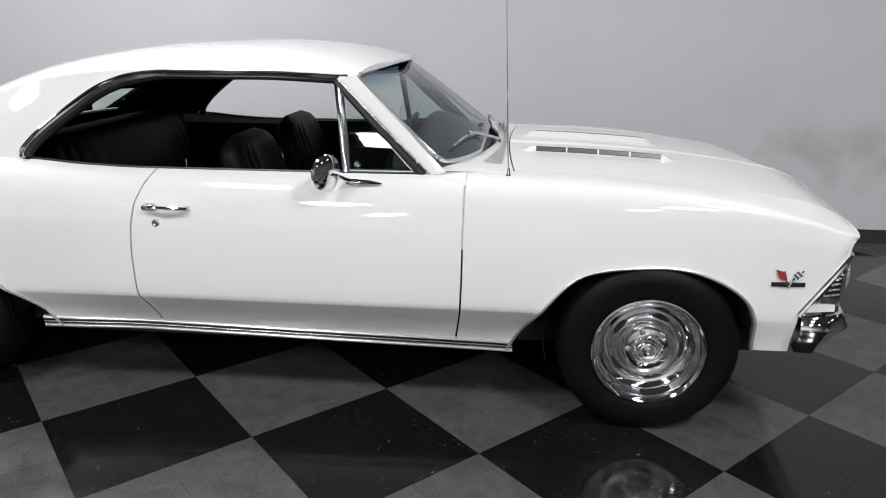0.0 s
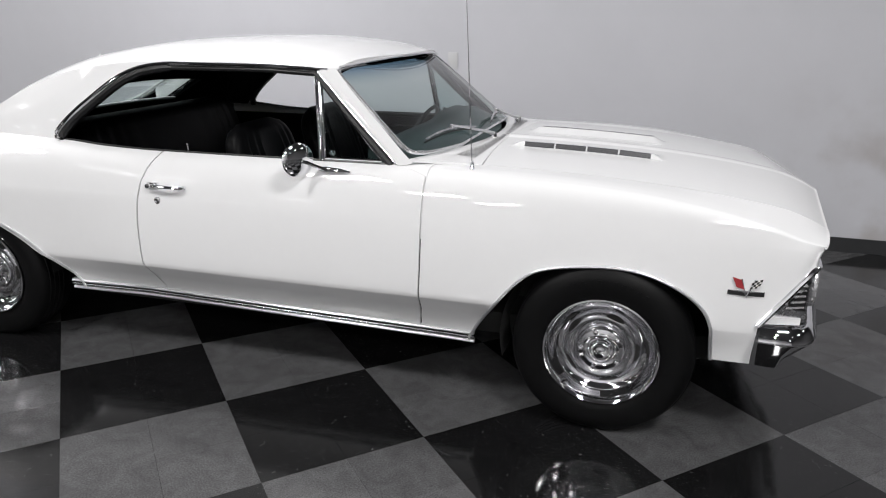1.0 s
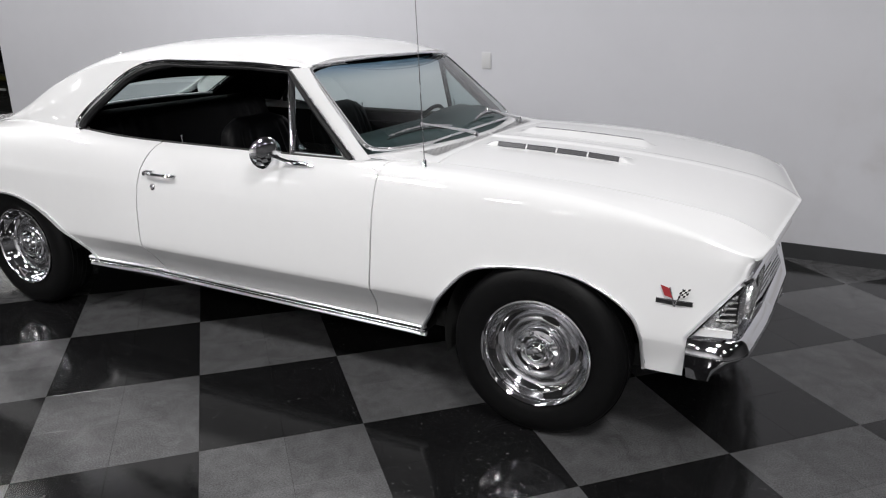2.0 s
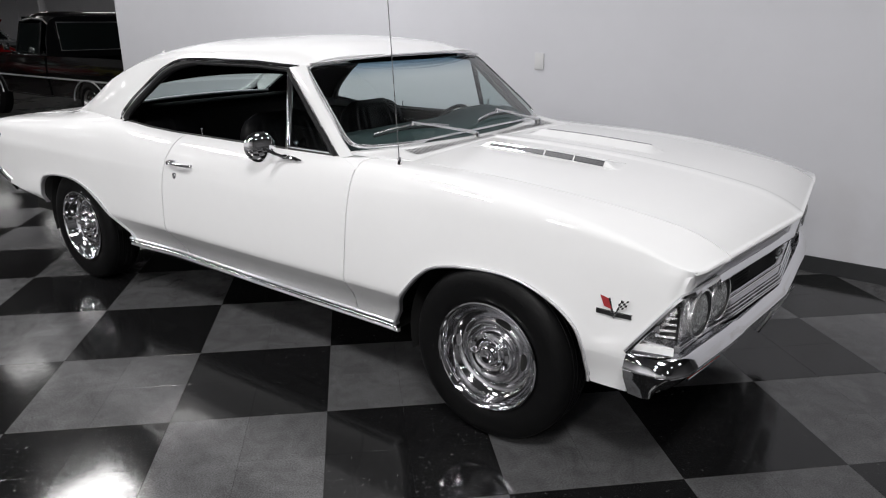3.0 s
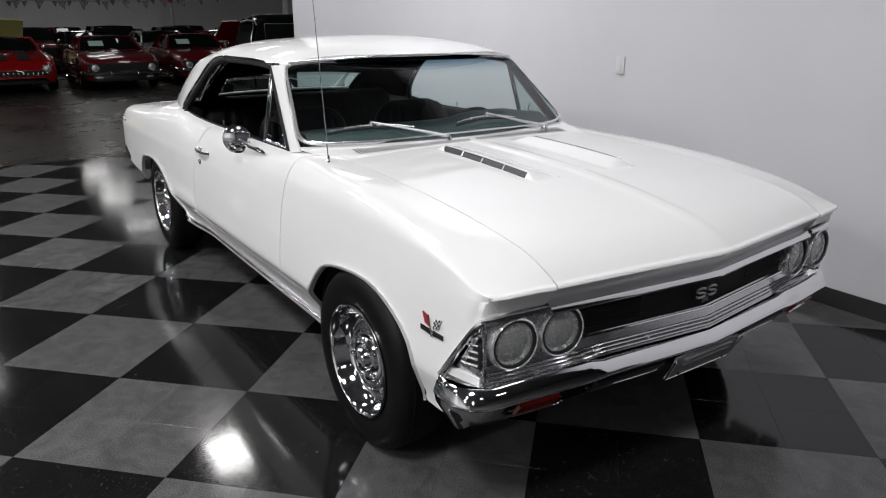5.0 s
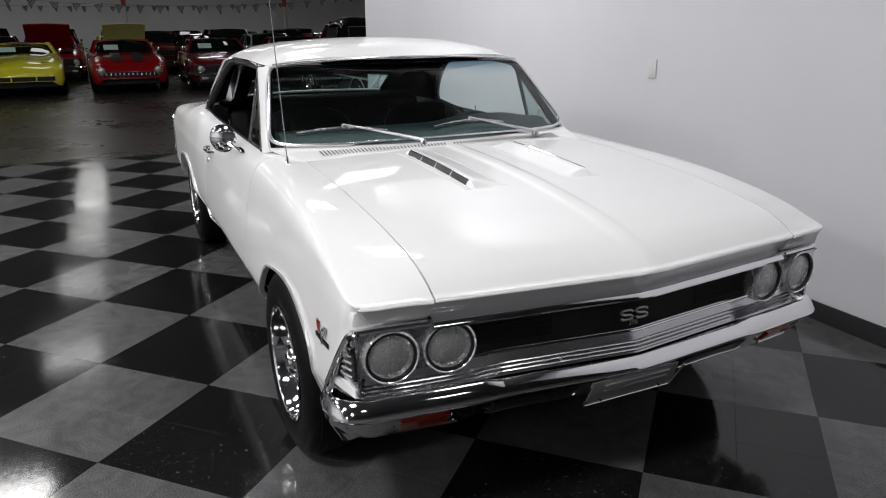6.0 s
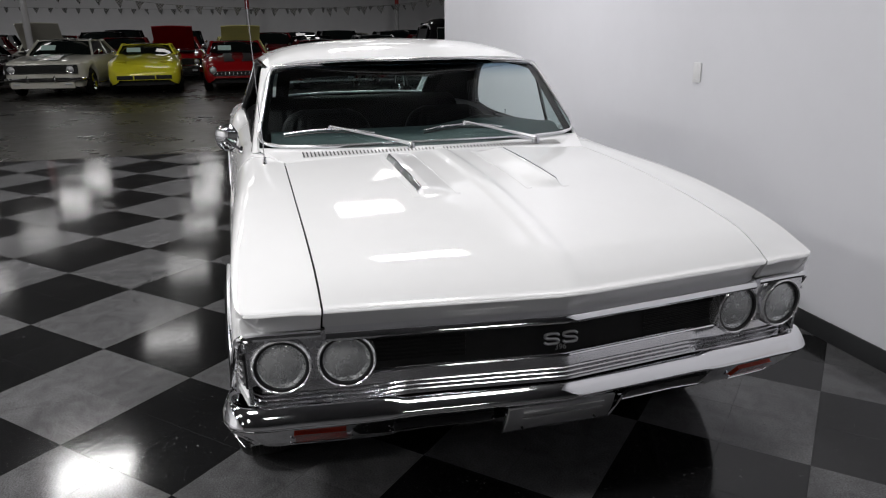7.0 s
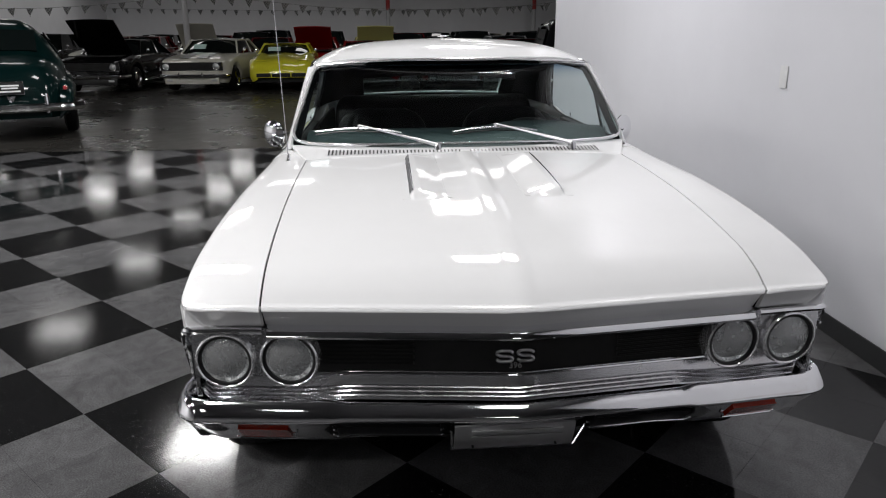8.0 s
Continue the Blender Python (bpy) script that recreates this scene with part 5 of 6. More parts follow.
def interior():
    bm = bmesh.new()
    box(bm, (-1.75, 0, 0.345), (2.3, 1.45, 0.03), 0.0)
    part("cabin_floor", bm, M_CARPET, car)
    seat(-1.62, -0.36, 0.56, 0.56, 0.50, "front_seat")
    seat(-1.62, 0.36, 0.56, 0.56, 0.50, "front_seat")
    seat(-2.45, 0.0, 1.38, 0.545, 0.50, "rear_bench", 0.38)
    bm = bmesh.new()
    shell([[(lerp(-2.50, -2.98, f), y, lerp(0.990, 0.985, f)) for y in np.linspace(-0.66, 0.66, 7)] for f in np.linspace(0, 1, 5)], (0, 0, -0.02), bm)
    part("parcel_shelf", bm, M_LINING, car)
    for s in (-1, 1):
        bm = bmesh.new()
        shell([[(x, s * (0.735 - 0.03 * max(0, -x - 2.3)), z) for x in np.linspace(-1.95, -2.95, 9)] for z in (0.40, 0.70, 0.93)], (0, s * 0.02, 0), bm)
        part("side_trim", bm, M_VINYL, car)
        bm = bmesh.new()
        rows = []
        for x in np.linspace(-1.98, -3.20, 18):
            zb = max(window_z(x) if x > -2.45 else 0.0, BELT_Z(x)) - 0.01
            foot, head = (lerp(BELT_Y(x), ROOF_YR(x), (zb - BELT_Z(x)) / (ROOF_ZR(x) - BELT_Z(x))) - 0.024, zb), (ROOF_YR(x) - 0.030, ROOF_ZR(x) - 0.022)
            edge = min(0.585, ROOF_YR(x) - 0.06)
            rows.append([(x, s * lerp(foot[0], head[0], k / 4), lerp(foot[1], head[1], k / 4)) for k in range(5)] + [(x, s * y, roof_z(x, y) - 0.024) for y in (lerp(head[0], edge, 0.5), edge)])
        shell(rows, (0, s * 0.012, 0), bm)
        part("inner_pillar", bm, M_LINING, car)
    bm = bmesh.new()
    rows = []
    for f in np.linspace(0, 1, 14):
        row = []
        for t in np.linspace(-0.985, 0.985, 21):
            x = lerp(header_x(t * 0.66) - 0.02, -2.43 + 0.1 * t * t, f)
            row.append((x, t * ROOF_YR(x) * 0.985, roof_z(x, t * ROOF_YR(x)) - 0.030))
        rows.append(row)
    shell(rows, (0, 0, -0.006), bm)
    part("headliner", bm, M_LINING, car, "black headlining")
    # dashboard
    d = empty("dashboard", parent=car)
    bm = bmesh.new()
    rows = []
    for y in np.linspace(-0.70, 0.70, 25):
        hump = 0.028 * math.exp(-((y - 0.37) / 0.22) ** 4)
        e = 0.10 * (y / 0.7) ** 4
        rows.append([(-0.645 - 0.135 * (y / 0.7) ** 2, y, 0.962), (-0.80 - e * 0.6, y, 0.996 + hump * 0.3), (-0.90, y, 1.018 + hump * 0.7), (-0.965, y, 1.022 + hump), (-0.992, y, 1.010 + hump), (-1.0, y, 0.97), (-0.985, y, 0.94), (-0.95, y, 0.90), (-0.93, y, 0.72), (-0.84, y, 0.62), (-0.62, y, 0.60)])
    v = grid(bm, rows, close=True)
    bm.faces.new(v[0])
    bm.faces.new(v[-1])
    part("pad", bm, M_DASH, d)
    bm = bmesh.new()
    box(bm, (-0.942, 0.0, 0.80), (0.012, 1.36, 0.02), 0.004)
    part("dash_strip", bm, M_CHROME, d)
    w = empty("steering_wheel", Matrix.Translation((-1.15, 0.37, 0.872)) @ Matrix.Rotation(math.radians(-62), 4, "Y"), car)
    bm = bmesh.new()
    tube(bm, [(0.195 * math.cos(a), 0.195 * math.sin(a), 0) for a in np.linspace(0, math.tau, 41)], 0.011, 8, caps=False)
    part("rim", bm, M_BLACK, w)
    bm = bmesh.new()
    lathe(bm, [(0.0, 0.02), (0.04, 0.015), (0.06, -0.01)], 20, Matrix.Rotation(math.pi / 2, 4, "X"))
    for a in (0.5, math.pi - 0.5, -math.pi / 2):
        tube(bm, [(0.05 * math.sin(a), 0.05 * math.cos(a), 0), (0.19 * math.sin(a), 0.19 * math.cos(a), 0)], 0.008, 6)
    part("spokes", bm, M_BLACK, w)
    bm = bmesh.new()
    tube(bm, [(-1.14, 0.37, 0.868), (-0.84, 0.37, 0.73)], 0.025, 10)
    part("steering_column", bm, M_BLACK, car)


def door_mirror(s):
    g = empty("door_mirror", parent=car)
    bm = bmesh.new()
    m = Matrix.Translation((-1.205, s * 0.905, 0.975)) @ Matrix.Rotation(-math.pi / 2 + s * 0.60, 4, "Z")
    lathe(bm, [(0.0, 0.016), (0.012, 0.0156), (0.036, 0.0118), (0.058, 0.005), (0.067, -0.002), (0.067, -0.008), (0.060, -0.010)], 40, m)
    part("shell", bm, M_CHROME, g, "round chrome mirror shell")
    bm = bmesh.new()
    disc(bm, 0.058, -0.009, 32, m)
    part("mirror_glass", bm, M_CHROME, g)
    bm = bmesh.new()
    tube(bm, smooth_line([(-1.185, s * 0.905, 0.970), (-1.165, s * 0.895, 0.962), (-1.14, s * 0.872, 0.945), (-1.12, s * 0.85, 0.934)], 4), [0.007] * 13, 8)
    tube(bm, [(-1.150, s * 0.838, 0.930), (-1.12, s * 0.842, 0.932), (-1.06, s * 0.842, 0.930), (-1.015, s * 0.842, 0.927)], [0.010, 0.014, 0.011, 0.003], 10, flat=0.8)
    part("stalk", bm, M_CHROME, g)


def antenna():
    g = empty("antenna", parent=car)
    bm = bmesh.new()
    lathe(bm, [(0.017, 0.0), (0.015, 0.012), (0.008, 0.022), (0.006, 0.045), (0.0, 0.046)], 16, Matrix.Translation((-0.549, -0.748, 0.932)) @ Matrix.Rotation(math.pi / 2, 4, "X") @ Matrix.Scale(1, 4))
    part("antenna_base", bm, M_CHROME, g)
    bm = bmesh.new()
    tube(bm, [(-0.549, -0.748, 0.95), (-0.562, -0.759, 1.30), (-0.578, -0.772, 1.72)], [0.0024, 0.0019, 0.0015], 6)
    part("mast", bm, M_STEEL, g)


def fender_badge(s):
    g = empty("fender_badge", parent=car)

    def P(a, b, o=0.004):
        x, z = 0.452 + a, 0.634 + b
        return Vector((x, s * (low_y(x, z) + o), z))

    def slab(name, pts, m, o=0.005):
        bm = bmesh.new()
        grid(bm, [[P(*q, o) for q in row] for row in pts])
        grid(bm, [[P(*q, o - 0.004) for q in row] for row in pts])
        part(name, bm, m, g)

    slab("bar", [[(-0.055, -0.026), (0.0, -0.030), (0.058, -0.026)], [(-0.055, -0.014), (0.0, -0.018), (0.058, -0.014)]], M_BLACK)
    slab("bar_edge", [[(-0.057, -0.0285), (0.060, -0.0285)], [(-0.057, -0.0115), (0.060, -0.0115)]], M_CHROME, 0.004)
    slab("red_flag", [[(-0.046, 0.034), (-0.018, 0.026)], [(-0.030, 0.000), (-0.004, -0.006)]], M_RED, 0.007)
    slab("chequered_flag", [[(0.018, 0.026), (0.050, 0.034)], [(0.012, -0.004), (0.040, 0.004)]], M_WHITE, 0.006)
    bm = bmesh.new()
    for i in range(4):
        for j in range(4):
            if (i + j) % 2:
                u0, u1, v0, v1 = i / 4, (i + 1) / 4, j / 4, (j + 1) / 4
                q = lambda u, v: P(lerp(lerp(0.018, 0.050, u), lerp(0.012, 0.040, u), v), lerp(lerp(0.026, 0.034, u), lerp(-0.004, 0.004, u), v), 0.0075)
                grid(bm, [[q(u0, v0), q(u1, v0)], [q(u0, v1), q(u1, v1)]])
    part("chequers", bm, M_BLACK, g)
    bm = bmesh.new()
    tube(bm, [P(-0.016, 0.030), P(0.003, -0.034)], 0.0028, 6)
    tube(bm, [P(0.026, 0.030), P(0.003, -0.034)], 0.0028, 6)
    part("staffs", bm, M_CHROME, g)


def script_badge(s):
    g = empty("quarter_script", parent=car)
    bm = bmesh.new()
    pts = []
    for k in range(29):
        a = k / 28
        x = lerp(-3.93, -3.79, a) if s > 0 else lerp(-3.79, -3.93, a)
        z = 0.800 + 0.010 * math.sin(a * math.tau * 4.5) * (1.4 if a < 0.2 else 0.8)
        pts.append((x, s * (low_y(x, 0.77) - 0.005), z))
    tube(bm, pts, 0.003, 5)
    part("lettering", bm, M_STEEL, g, "unreadable bright script")


M_BAND = windscreen_mat("windscreen_glass", (0.66, 0.76, 0.75), (0.10, 0.22, 0.34), 1.235, 1.325)
M_SATIN = mat("satin_metal", (0.78, 0.78, 0.80), 0.28, metal=0.8)
M_RIM = mat("wheel_disc", (0.44, 0.44, 0.46), 0.26, metal=1.0)
M_HEADGLASS = lamp_glass("headlamp_glass")
M_REFLECT = mat("lamp_reflector", (0.96, 0.96, 0.97), 0.24, metal=1.0, rvar=0.10, scale=60, bump=0.25, bscale=45)
M_MESH = mat("louvre_mesh", (0.10, 0.10, 0.105), 0.38, metal=0.7, var=0.3, scale=120)
M_BEZEL = mat("lamp_bezel", (0.86, 0.86, 0.88), 0.16, metal=0.78)
M_RIB = mat("bright_ribs", (0.62, 0.62, 0.64), 0.24, metal=1.0, rvar=0.05, scale=25)
M_DULL = mat("dull_metal", (0.42, 0.42, 0.43), 0.35, metal=0.8)

hood()
roof()
windscreen()
rear_glass()
deck()
cowl()
front_bumper()
rear_bumper()
chrome_front()
underbody()
interior()
antenna()
for side in (-1, 1):
    front_fender(side)
    door(side)
    quarter_panel(side)
    pillars_and_trim(side)
    lamp_cheeks(side)
    headlamp(side, 0.781, 0.673)
    headlamp(side, 0.611, 0.683)
    arch_lip(side, LINE_F)
    arch_lip(side, LINE_R)
    wheel_well(-0.01, side)
    wheel_well(-2.921, side)
    rocker(side)
    door_mirror(side)
    fender_badge(side)
    script_badge(side)
    wheel(-0.01, side)
    wheel(-2.921, side, 0.905)


# ---- parked cars in the hall ----
def paint(name, c, rough=0.28):
    return mat(name, c, rough, coat=1.0, var=0.05, scale=4, spec=0.12)


P_SILVER = paint("cream_paint", (0.52, 0.51, 0.45))
P_YELLOW = paint("yellow_paint", (0.62, 0.58, 0.03))
P_RED = paint("red_paint", (0.24, 0.004, 0.006))
P_MAROON = paint("maroon_paint", (0.11, 0.003, 0.006))
P_BLACKP = mat("black_paint", (0.0022, 0.0022, 0.0026), 0.25, coat=0.5, var=0.05, scale=4, spec=0.05)
P_TRUCK = mat("truck_black", (0.002, 0.002, 0.0025), 0.25, coat=0.7, var=0.05, scale=4, spec=0.08)
P_TEAL = mat("teal_paint", (0.0012, 0.008, 0.0078), 0.35, coat=0.5, var=0.05, scale=4, spec=0.03)
P_PALE = paint("pale_yellow_paint", (0.62, 0.60, 0.26))
P_GREY = paint("grey_paint", (0.16, 0.17, 0.18))
M_CARGLASS = mat("car_glass", (0.004, 0.006, 0.006), 0.04, spec=0.5)
M_PAPER = mat("paper_sign", (0.45, 0.62, 0.58), 0.6)


def spare_wheel(parent, x, s, half, r=0.32):
    w = empty("wheel", Matrix.Translation((x, s * (half - 0.10), r)) @ (Matrix.Rotation(math.pi, 4, "Z") if s < 0 else Matrix()), parent)
    bm = bmesh.new()
    k = r / 0.333
    lathe(bm, [(0.20 * k, 0.08), (0.24 * k, 0.10), (0.29 * k, 0.09), (0.325 * k, 0.06), (r, 0.0), (0.325 * k, -0.07), (0.20 * k, -0.10)], 32)
    part("tyre", bm, M_RUBBER, w)
    bm = bmesh.new()
    lathe(bm, [(0.205 * k, 0.088), (0.195 * k, 0.095), (0.17 * k, 0.055), (0.12 * k, 0.06), (0.07 * k, 0.075), (0.0, 0.08)], 32)
    part("rim", bm, M_CHROME, w)


def parked_car(name, label, m, paintm, L=4.7, W=1.85, nose=0.72, cowl_z=0.95, roof_h=1.33, cowl=-1.45, head=-1.95, tail=-3.0, deckx=-3.7, deck_z=0.93, tail_z=0.86, hood_up=0.0, grille="bar", stripe=None, low=0.0, sign=False, front=-0.85, back=-3.55):
    c = empty(name, m)
    tagged(c, label, "car", "parked cars")
    h = W / 2
    TOP = curve((-L, tail_z), (deckx - 0.05, deck_z), (cowl, cowl_z), (-0.5, lerp(nose, cowl_z, 0.55)), (-0.12, nose + 0.02), (0.0, nose - 0.05))
    WID = curve((-L, h * 0.84), (-L + 0.5, h * 0.97), (-L / 2, h), (-0.6, h * 0.98), (-0.15, h * 0.92), (0.0, h * 0.80))
    bm = bmesh.new()
    rows = []
    for x in [0.0, -0.03, -0.07, -0.12, -0.20] + list(np.linspace(-0.28, -L, 42)):
        w, t = WID(x), TOP(x)
        b = 0.24
        for ax in (front, back):
            d = abs(x - ax)
            if d < 0.38:
                b = max(b, 0.30 + math.sqrt(max(0, 0.38 ** 2 - d * d)) * 0.98)
        b = min(b, t - 0.08)
        mid = lerp(b, t, 0.45)
        half = [(w * 0.93, b), (w * 0.99, lerp(b, mid, 0.5)), (w, mid), (w * 0.985, lerp(mid, t, 0.55)), (w * 0.95, t - 0.045), (w * 0.88, t - 0.012), (w * 0.74, t + 0.004), (w * 0.52, t - 0.004), (w * 0.30, t + 0.014), (w * 0.12, t + 0.026), (0, t + 0.032)]
        if grille != "bar":
            # humped wings with a valley between them
            hump = 0.050 * min(1.0, max(0.0, (-0.05 - x) / 0.4)) * min(1.0, max(0.0, (x - cowl + 0.5) / 0.4))
            half = [(y, z + hump * float(np.interp(y / w, [0.12, 0.45, 0.74, 0.93], [0.25, 0.0, 1.0, 0.0]))) for y, z in half]
        if x > -0.20:
            f = (x + 0.20) / 0.20
            amount = 0.30 if grille == "bar" else 0.86
            sz, sy = math.sqrt(1 - amount * f * f), math.sqrt(1 - 0.22 * f * f)
            half = [(y * sy, 0.43 + (z - 0.43) * sz) for y, z in half]
        rows.append([(x, -y, z) for y, z in half] + [(x, y, z) for y, z in reversed(half[:-1])])
    v = grid(bm, rows)
    bm.faces.new(v[0])
    bm.faces.new(v[-1])
    body = part("body", bm, paintm, c)
    bm = bmesh.new()
    box(bm, (-L / 2, 0, 0.33), (L - 0.35, W * 0.80, 0.22), 0.03)
    part("underbody", bm, M_DARK, c)
    # greenhouse: dark glass block with a painted roof and pillars
    gw, rw = h * 0.86, h * 0.66
    q = lambda x, y, z: Vector((x, y, z))
    bm = bmesh.new()
    bz, rz = cowl_z - 0.02, roof_h - 0.04
    rows = []
    for x, z, w in ((cowl, bz, gw * 0.97), (head, rz, rw), (tail, rz, rw), (deckx, deck_z - 0.02, gw * 0.92)):
        rows.append([(x - 0.06, -w, z), (x, -w * 0.7, z + 0.015), (x + 0.03, 0, z + 0.02), (x, w * 0.7, z + 0.015), (x - 0.06, w, z)])
    grid(bm, rows)
    for k in (0, -1):
        bm.faces.new([bm.verts.new(r[k]) for r in rows])
    part("glass", bm, M_CARGLASS, c)
    bm = bmesh.new()
    rr = []
    for f in np.linspace(0, 1, 8):
        x = lerp(head + 0.03, tail - 0.05, f)
        rr.append([(x, y * (rw + 0.012), rz + 0.005 + (roof_h - rz) * (1 - abs(y) ** 2.5) * (0.75 + 0.25 * math.sin(math.pi * f))) for y in np.linspace(-1, 1, 13)])
    shell(rr, (0, 0, -0.025), bm)
    part("roof", bm, paintm, c)
    for s in (-1, 1):
        for a, z, rad, fl in (((cowl + 0.01, s * gw * 0.98, bz), (head + 0.01, s * (rw + 0.01), rz + 0.01), 0.028, 1.0), ((tail - 0.02, s * (rw + 0.01), rz + 0.005), (deckx - 0.02, s * gw * 0.95, deck_z - 0.02), 0.075, 0.4), ((head - 0.85, s * (rw + 0.012), rz), (head - 0.85, s * gw * 0.97, bz), 0.02, 1.0)):
            bm = bmesh.new()
            tube(bm, [a, z], rad, 8, flat=fl)
            part("pillar", bm, paintm, c)
        spare_wheel(c, front, s, h - 0.01)
        spare_wheel(c, back, s, h - 0.01)
        lamp = empty("headlamp", parent=c)
        lz = nose - 0.14
        if grille in ("bar", "chrome"):
            bm = bmesh.new()
            mm = Matrix.Translation((0.02, s * h * 0.70, lz)) @ Matrix.Rotation(-math.pi / 2, 4, "Z")
            lathe(bm, [(0.0, 0.03), (0.05, 0.026), (0.078, 0.012), (0.085, 0.014), (0.092, -0.03)], 24, mm)
            part("lens", bm, M_DULL, lamp)
            bm = bmesh.new()
            lathe(bm, [(0.078, 0.016), (0.088, 0.02), (0.098, 0.0), (0.098, -0.05)], 24, mm)
            part("bezel", bm, M_CHROME, lamp)
        else:
            bm = bmesh.new()
            box(bm, (-0.42, s * h * 0.62, TOP(-0.42) + 0.006), (0.26, 0.30, 0.014), 0.004)
            part("cover", bm, paintm, lamp)
    g = empty("grille", parent=c)
    bm = bmesh.new()
    gz, gh, gww = (nose - 0.14, 0.19, W * 0.87) if grille == "bar" else (0.42, 0.10, W * 0.72)
    if grille == "chrome":
        gz, gh, gww = 0.47, 0.10, W * 0.70
    box(bm, (-0.015, 0, gz), (0.05, gww, gh), 0.012)
    part("opening", bm, M_DARK, g)
    if grille == "bar":
        a, d = gww / 2, gh / 2
        bm = bmesh.new()
        tube(bm, [(0.015, -a, gz - d), (0.015, a, gz - d), (0.015, a, gz + d), (0.015, -a, gz + d), (0.015, -a, gz - d)], 0.011, 6)
        part("surround", bm, M_CHROME, g)
        for dz in (-0.035, 0.0, 0.035):
            bm = bmesh.new()
            tube(bm, [(0.014, -a * 0.74, gz + dz), (0.014, a * 0.74, gz + dz)], 0.003, 5)
            part("bar", bm, M_DARK, g)
    elif grille == "chrome":
        for k in range(14):
            bm = bmesh.new()
            y = lerp(-gww / 2, gww / 2, k / 13)
            box(bm, (0.02, y, gz), (0.03, gww / 40, gh * 0.55), 0.003)
            part("tooth", bm, M_CHROME, g)
        for dz in (-gh / 2, gh / 2):
            bm = bmesh.new()
            tube(bm, [(0.02, -gww / 2, gz + dz), (0.02, gww / 2, gz + dz)], 0.009, 8)
            part("rail", bm, M_CHROME, g)
    else:
        for y in (-0.25, 0.25):
            bm = bmesh.new()
            box(bm, (0.015, y, gz), (0.02, 0.03, gh), 0.004)
            part("bar", bm, paintm, g)
    if grille == "bar":
        bm = bmesh.new()
        pts = smooth_line([(-0.35, -h * 0.97, 0.42), (-0.08, -h * 0.93, 0.42), (0.05, -h * 0.75, 0.42), (0.09, 0, 0.42), (0.05, h * 0.75, 0.42), (-0.08, h * 0.93, 0.42), (-0.35, h * 0.97, 0.42)], 5)
        tube(bm, pts, 0.048, 10)
        part("bumper", bm, M_CHROME, c)
        bm = bmesh.new()
        box(bm, (0.0, 0, 0.30), (0.08, W * 0.76, 0.16), 0.03)
        part("valance", bm, paintm if stripe else M_BLACK, c)
        for y in (-0.30, 0.30):
            bm = bmesh.new()
            tube(bm, [(0.085, y, 0.36), (0.145, y, 0.40), (0.150, y, 0.46), (0.085, y, 0.50)], 0.020, 8)
            part("overrider", bm, M_CHROME, c)
        for s in (-1, 1):
            park = empty("parking_lamp", parent=c)
            bm = bmesh.new()
            box(bm, (0.045, s * h * 0.62, 0.315), (0.02, 0.15, 0.05), 0.008)
            part("lens", bm, M_DULL, park)
    # bright trim round the windscreen and along the sills
    bm = bmesh.new()
    tube(bm, [(cowl + 0.0, -gw * 0.97, bz + 0.01), (cowl + 0.05, 0, bz + 0.035), (cowl + 0.0, gw * 0.97, bz + 0.01), (head + 0.0, rw, rz + 0.012), (head + 0.05, 0, rz + 0.035), (head + 0.0, -rw, rz + 0.012), (cowl + 0.0, -gw * 0.97, bz + 0.01)], 0.011, 6)
    part("windscreen_trim", bm, M_CHROME, c)
    for s in (-1, 1):
        bm = bmesh.new()
        tube(bm, [(cowl - 0.10, s * (gw + 0.012), bz + 0.012), (tail - 0.35, s * (gw + 0.012), bz + 0.012)], 0.008, 6)
        part("belt_trim", bm, M_CHROME, c)
        bm = bmesh.new()
        tube(bm, smooth_line([(head, s * (rw + 0.022), rz + 0.008), (lerp(head, tail, 0.5), s * (rw + 0.026), rz + 0.014), (tail, s * (rw + 0.022), rz + 0.008)], 4), 0.008, 6)
        part("drip_rail", bm, M_CHROME, c)
        mirror = empty("door_mirror", parent=c)
        bm = bmesh.new()
        tube(bm, [(cowl - 0.35, s * h * 0.90, bz + 0.01), (cowl - 0.33, s * (h * 0.94), bz + 0.10)], 0.008, 6)
        part("stalk", bm, M_CHROME, mirror)
        bm = bmesh.new()
        lathe(bm, [(0.0, 0.025), (0.035, 0.018), (0.052, 0.0), (0.048, -0.012), (0.0, -0.014)], 16, Matrix.Translation((cowl - 0.33, s * h * 0.95, bz + 0.12)) @ Matrix.Rotation(-math.pi / 2, 4, "Z"))
        part("head", bm, M_CHROME, mirror)
        bm = bmesh.new()
        tube(bm, [(front - 0.42, s * h * 0.985, 0.27), (back + 0.42, s * h * 0.985, 0.27)], 0.016, 6)
        part("sill_strip", bm, M_CHROME, c)
    if stripe:
        for y in (-0.22, 0.22):
            bm = bmesh.new()
            shell([[(x, y + d, TOP(x) + 0.034) for d in (-0.13, 0.13)] for x in np.linspace(-0.15, cowl + 0.1, 10)], (0, 0, -0.004), bm)
            part("stripe", bm, stripe, c)
    if hood_up:
        bm = bmesh.new()
        mm = Matrix.Translation((cowl + 0.05, 0, cowl_z + 0.03)) @ Matrix.Rotation(-math.radians(hood_up), 4, "Y")
        shell([[mm @ Vector((x, y * h * 0.66, 0.03 * math.sin(math.pi * (y + 1) / 2))) for y in np.linspace(-1, 1, 9)] for x in np.linspace(0, 1.25, 7)], mm.to_3x3() @ Vector((0, 0, -0.03)), bm)
        part("open_hood", bm, paintm, c)
        bm = bmesh.new()
        box(bm, (-0.75, 0, TOP(-0.75) + 0.01), (0.95, W * 0.66, 0.03), 0.01)
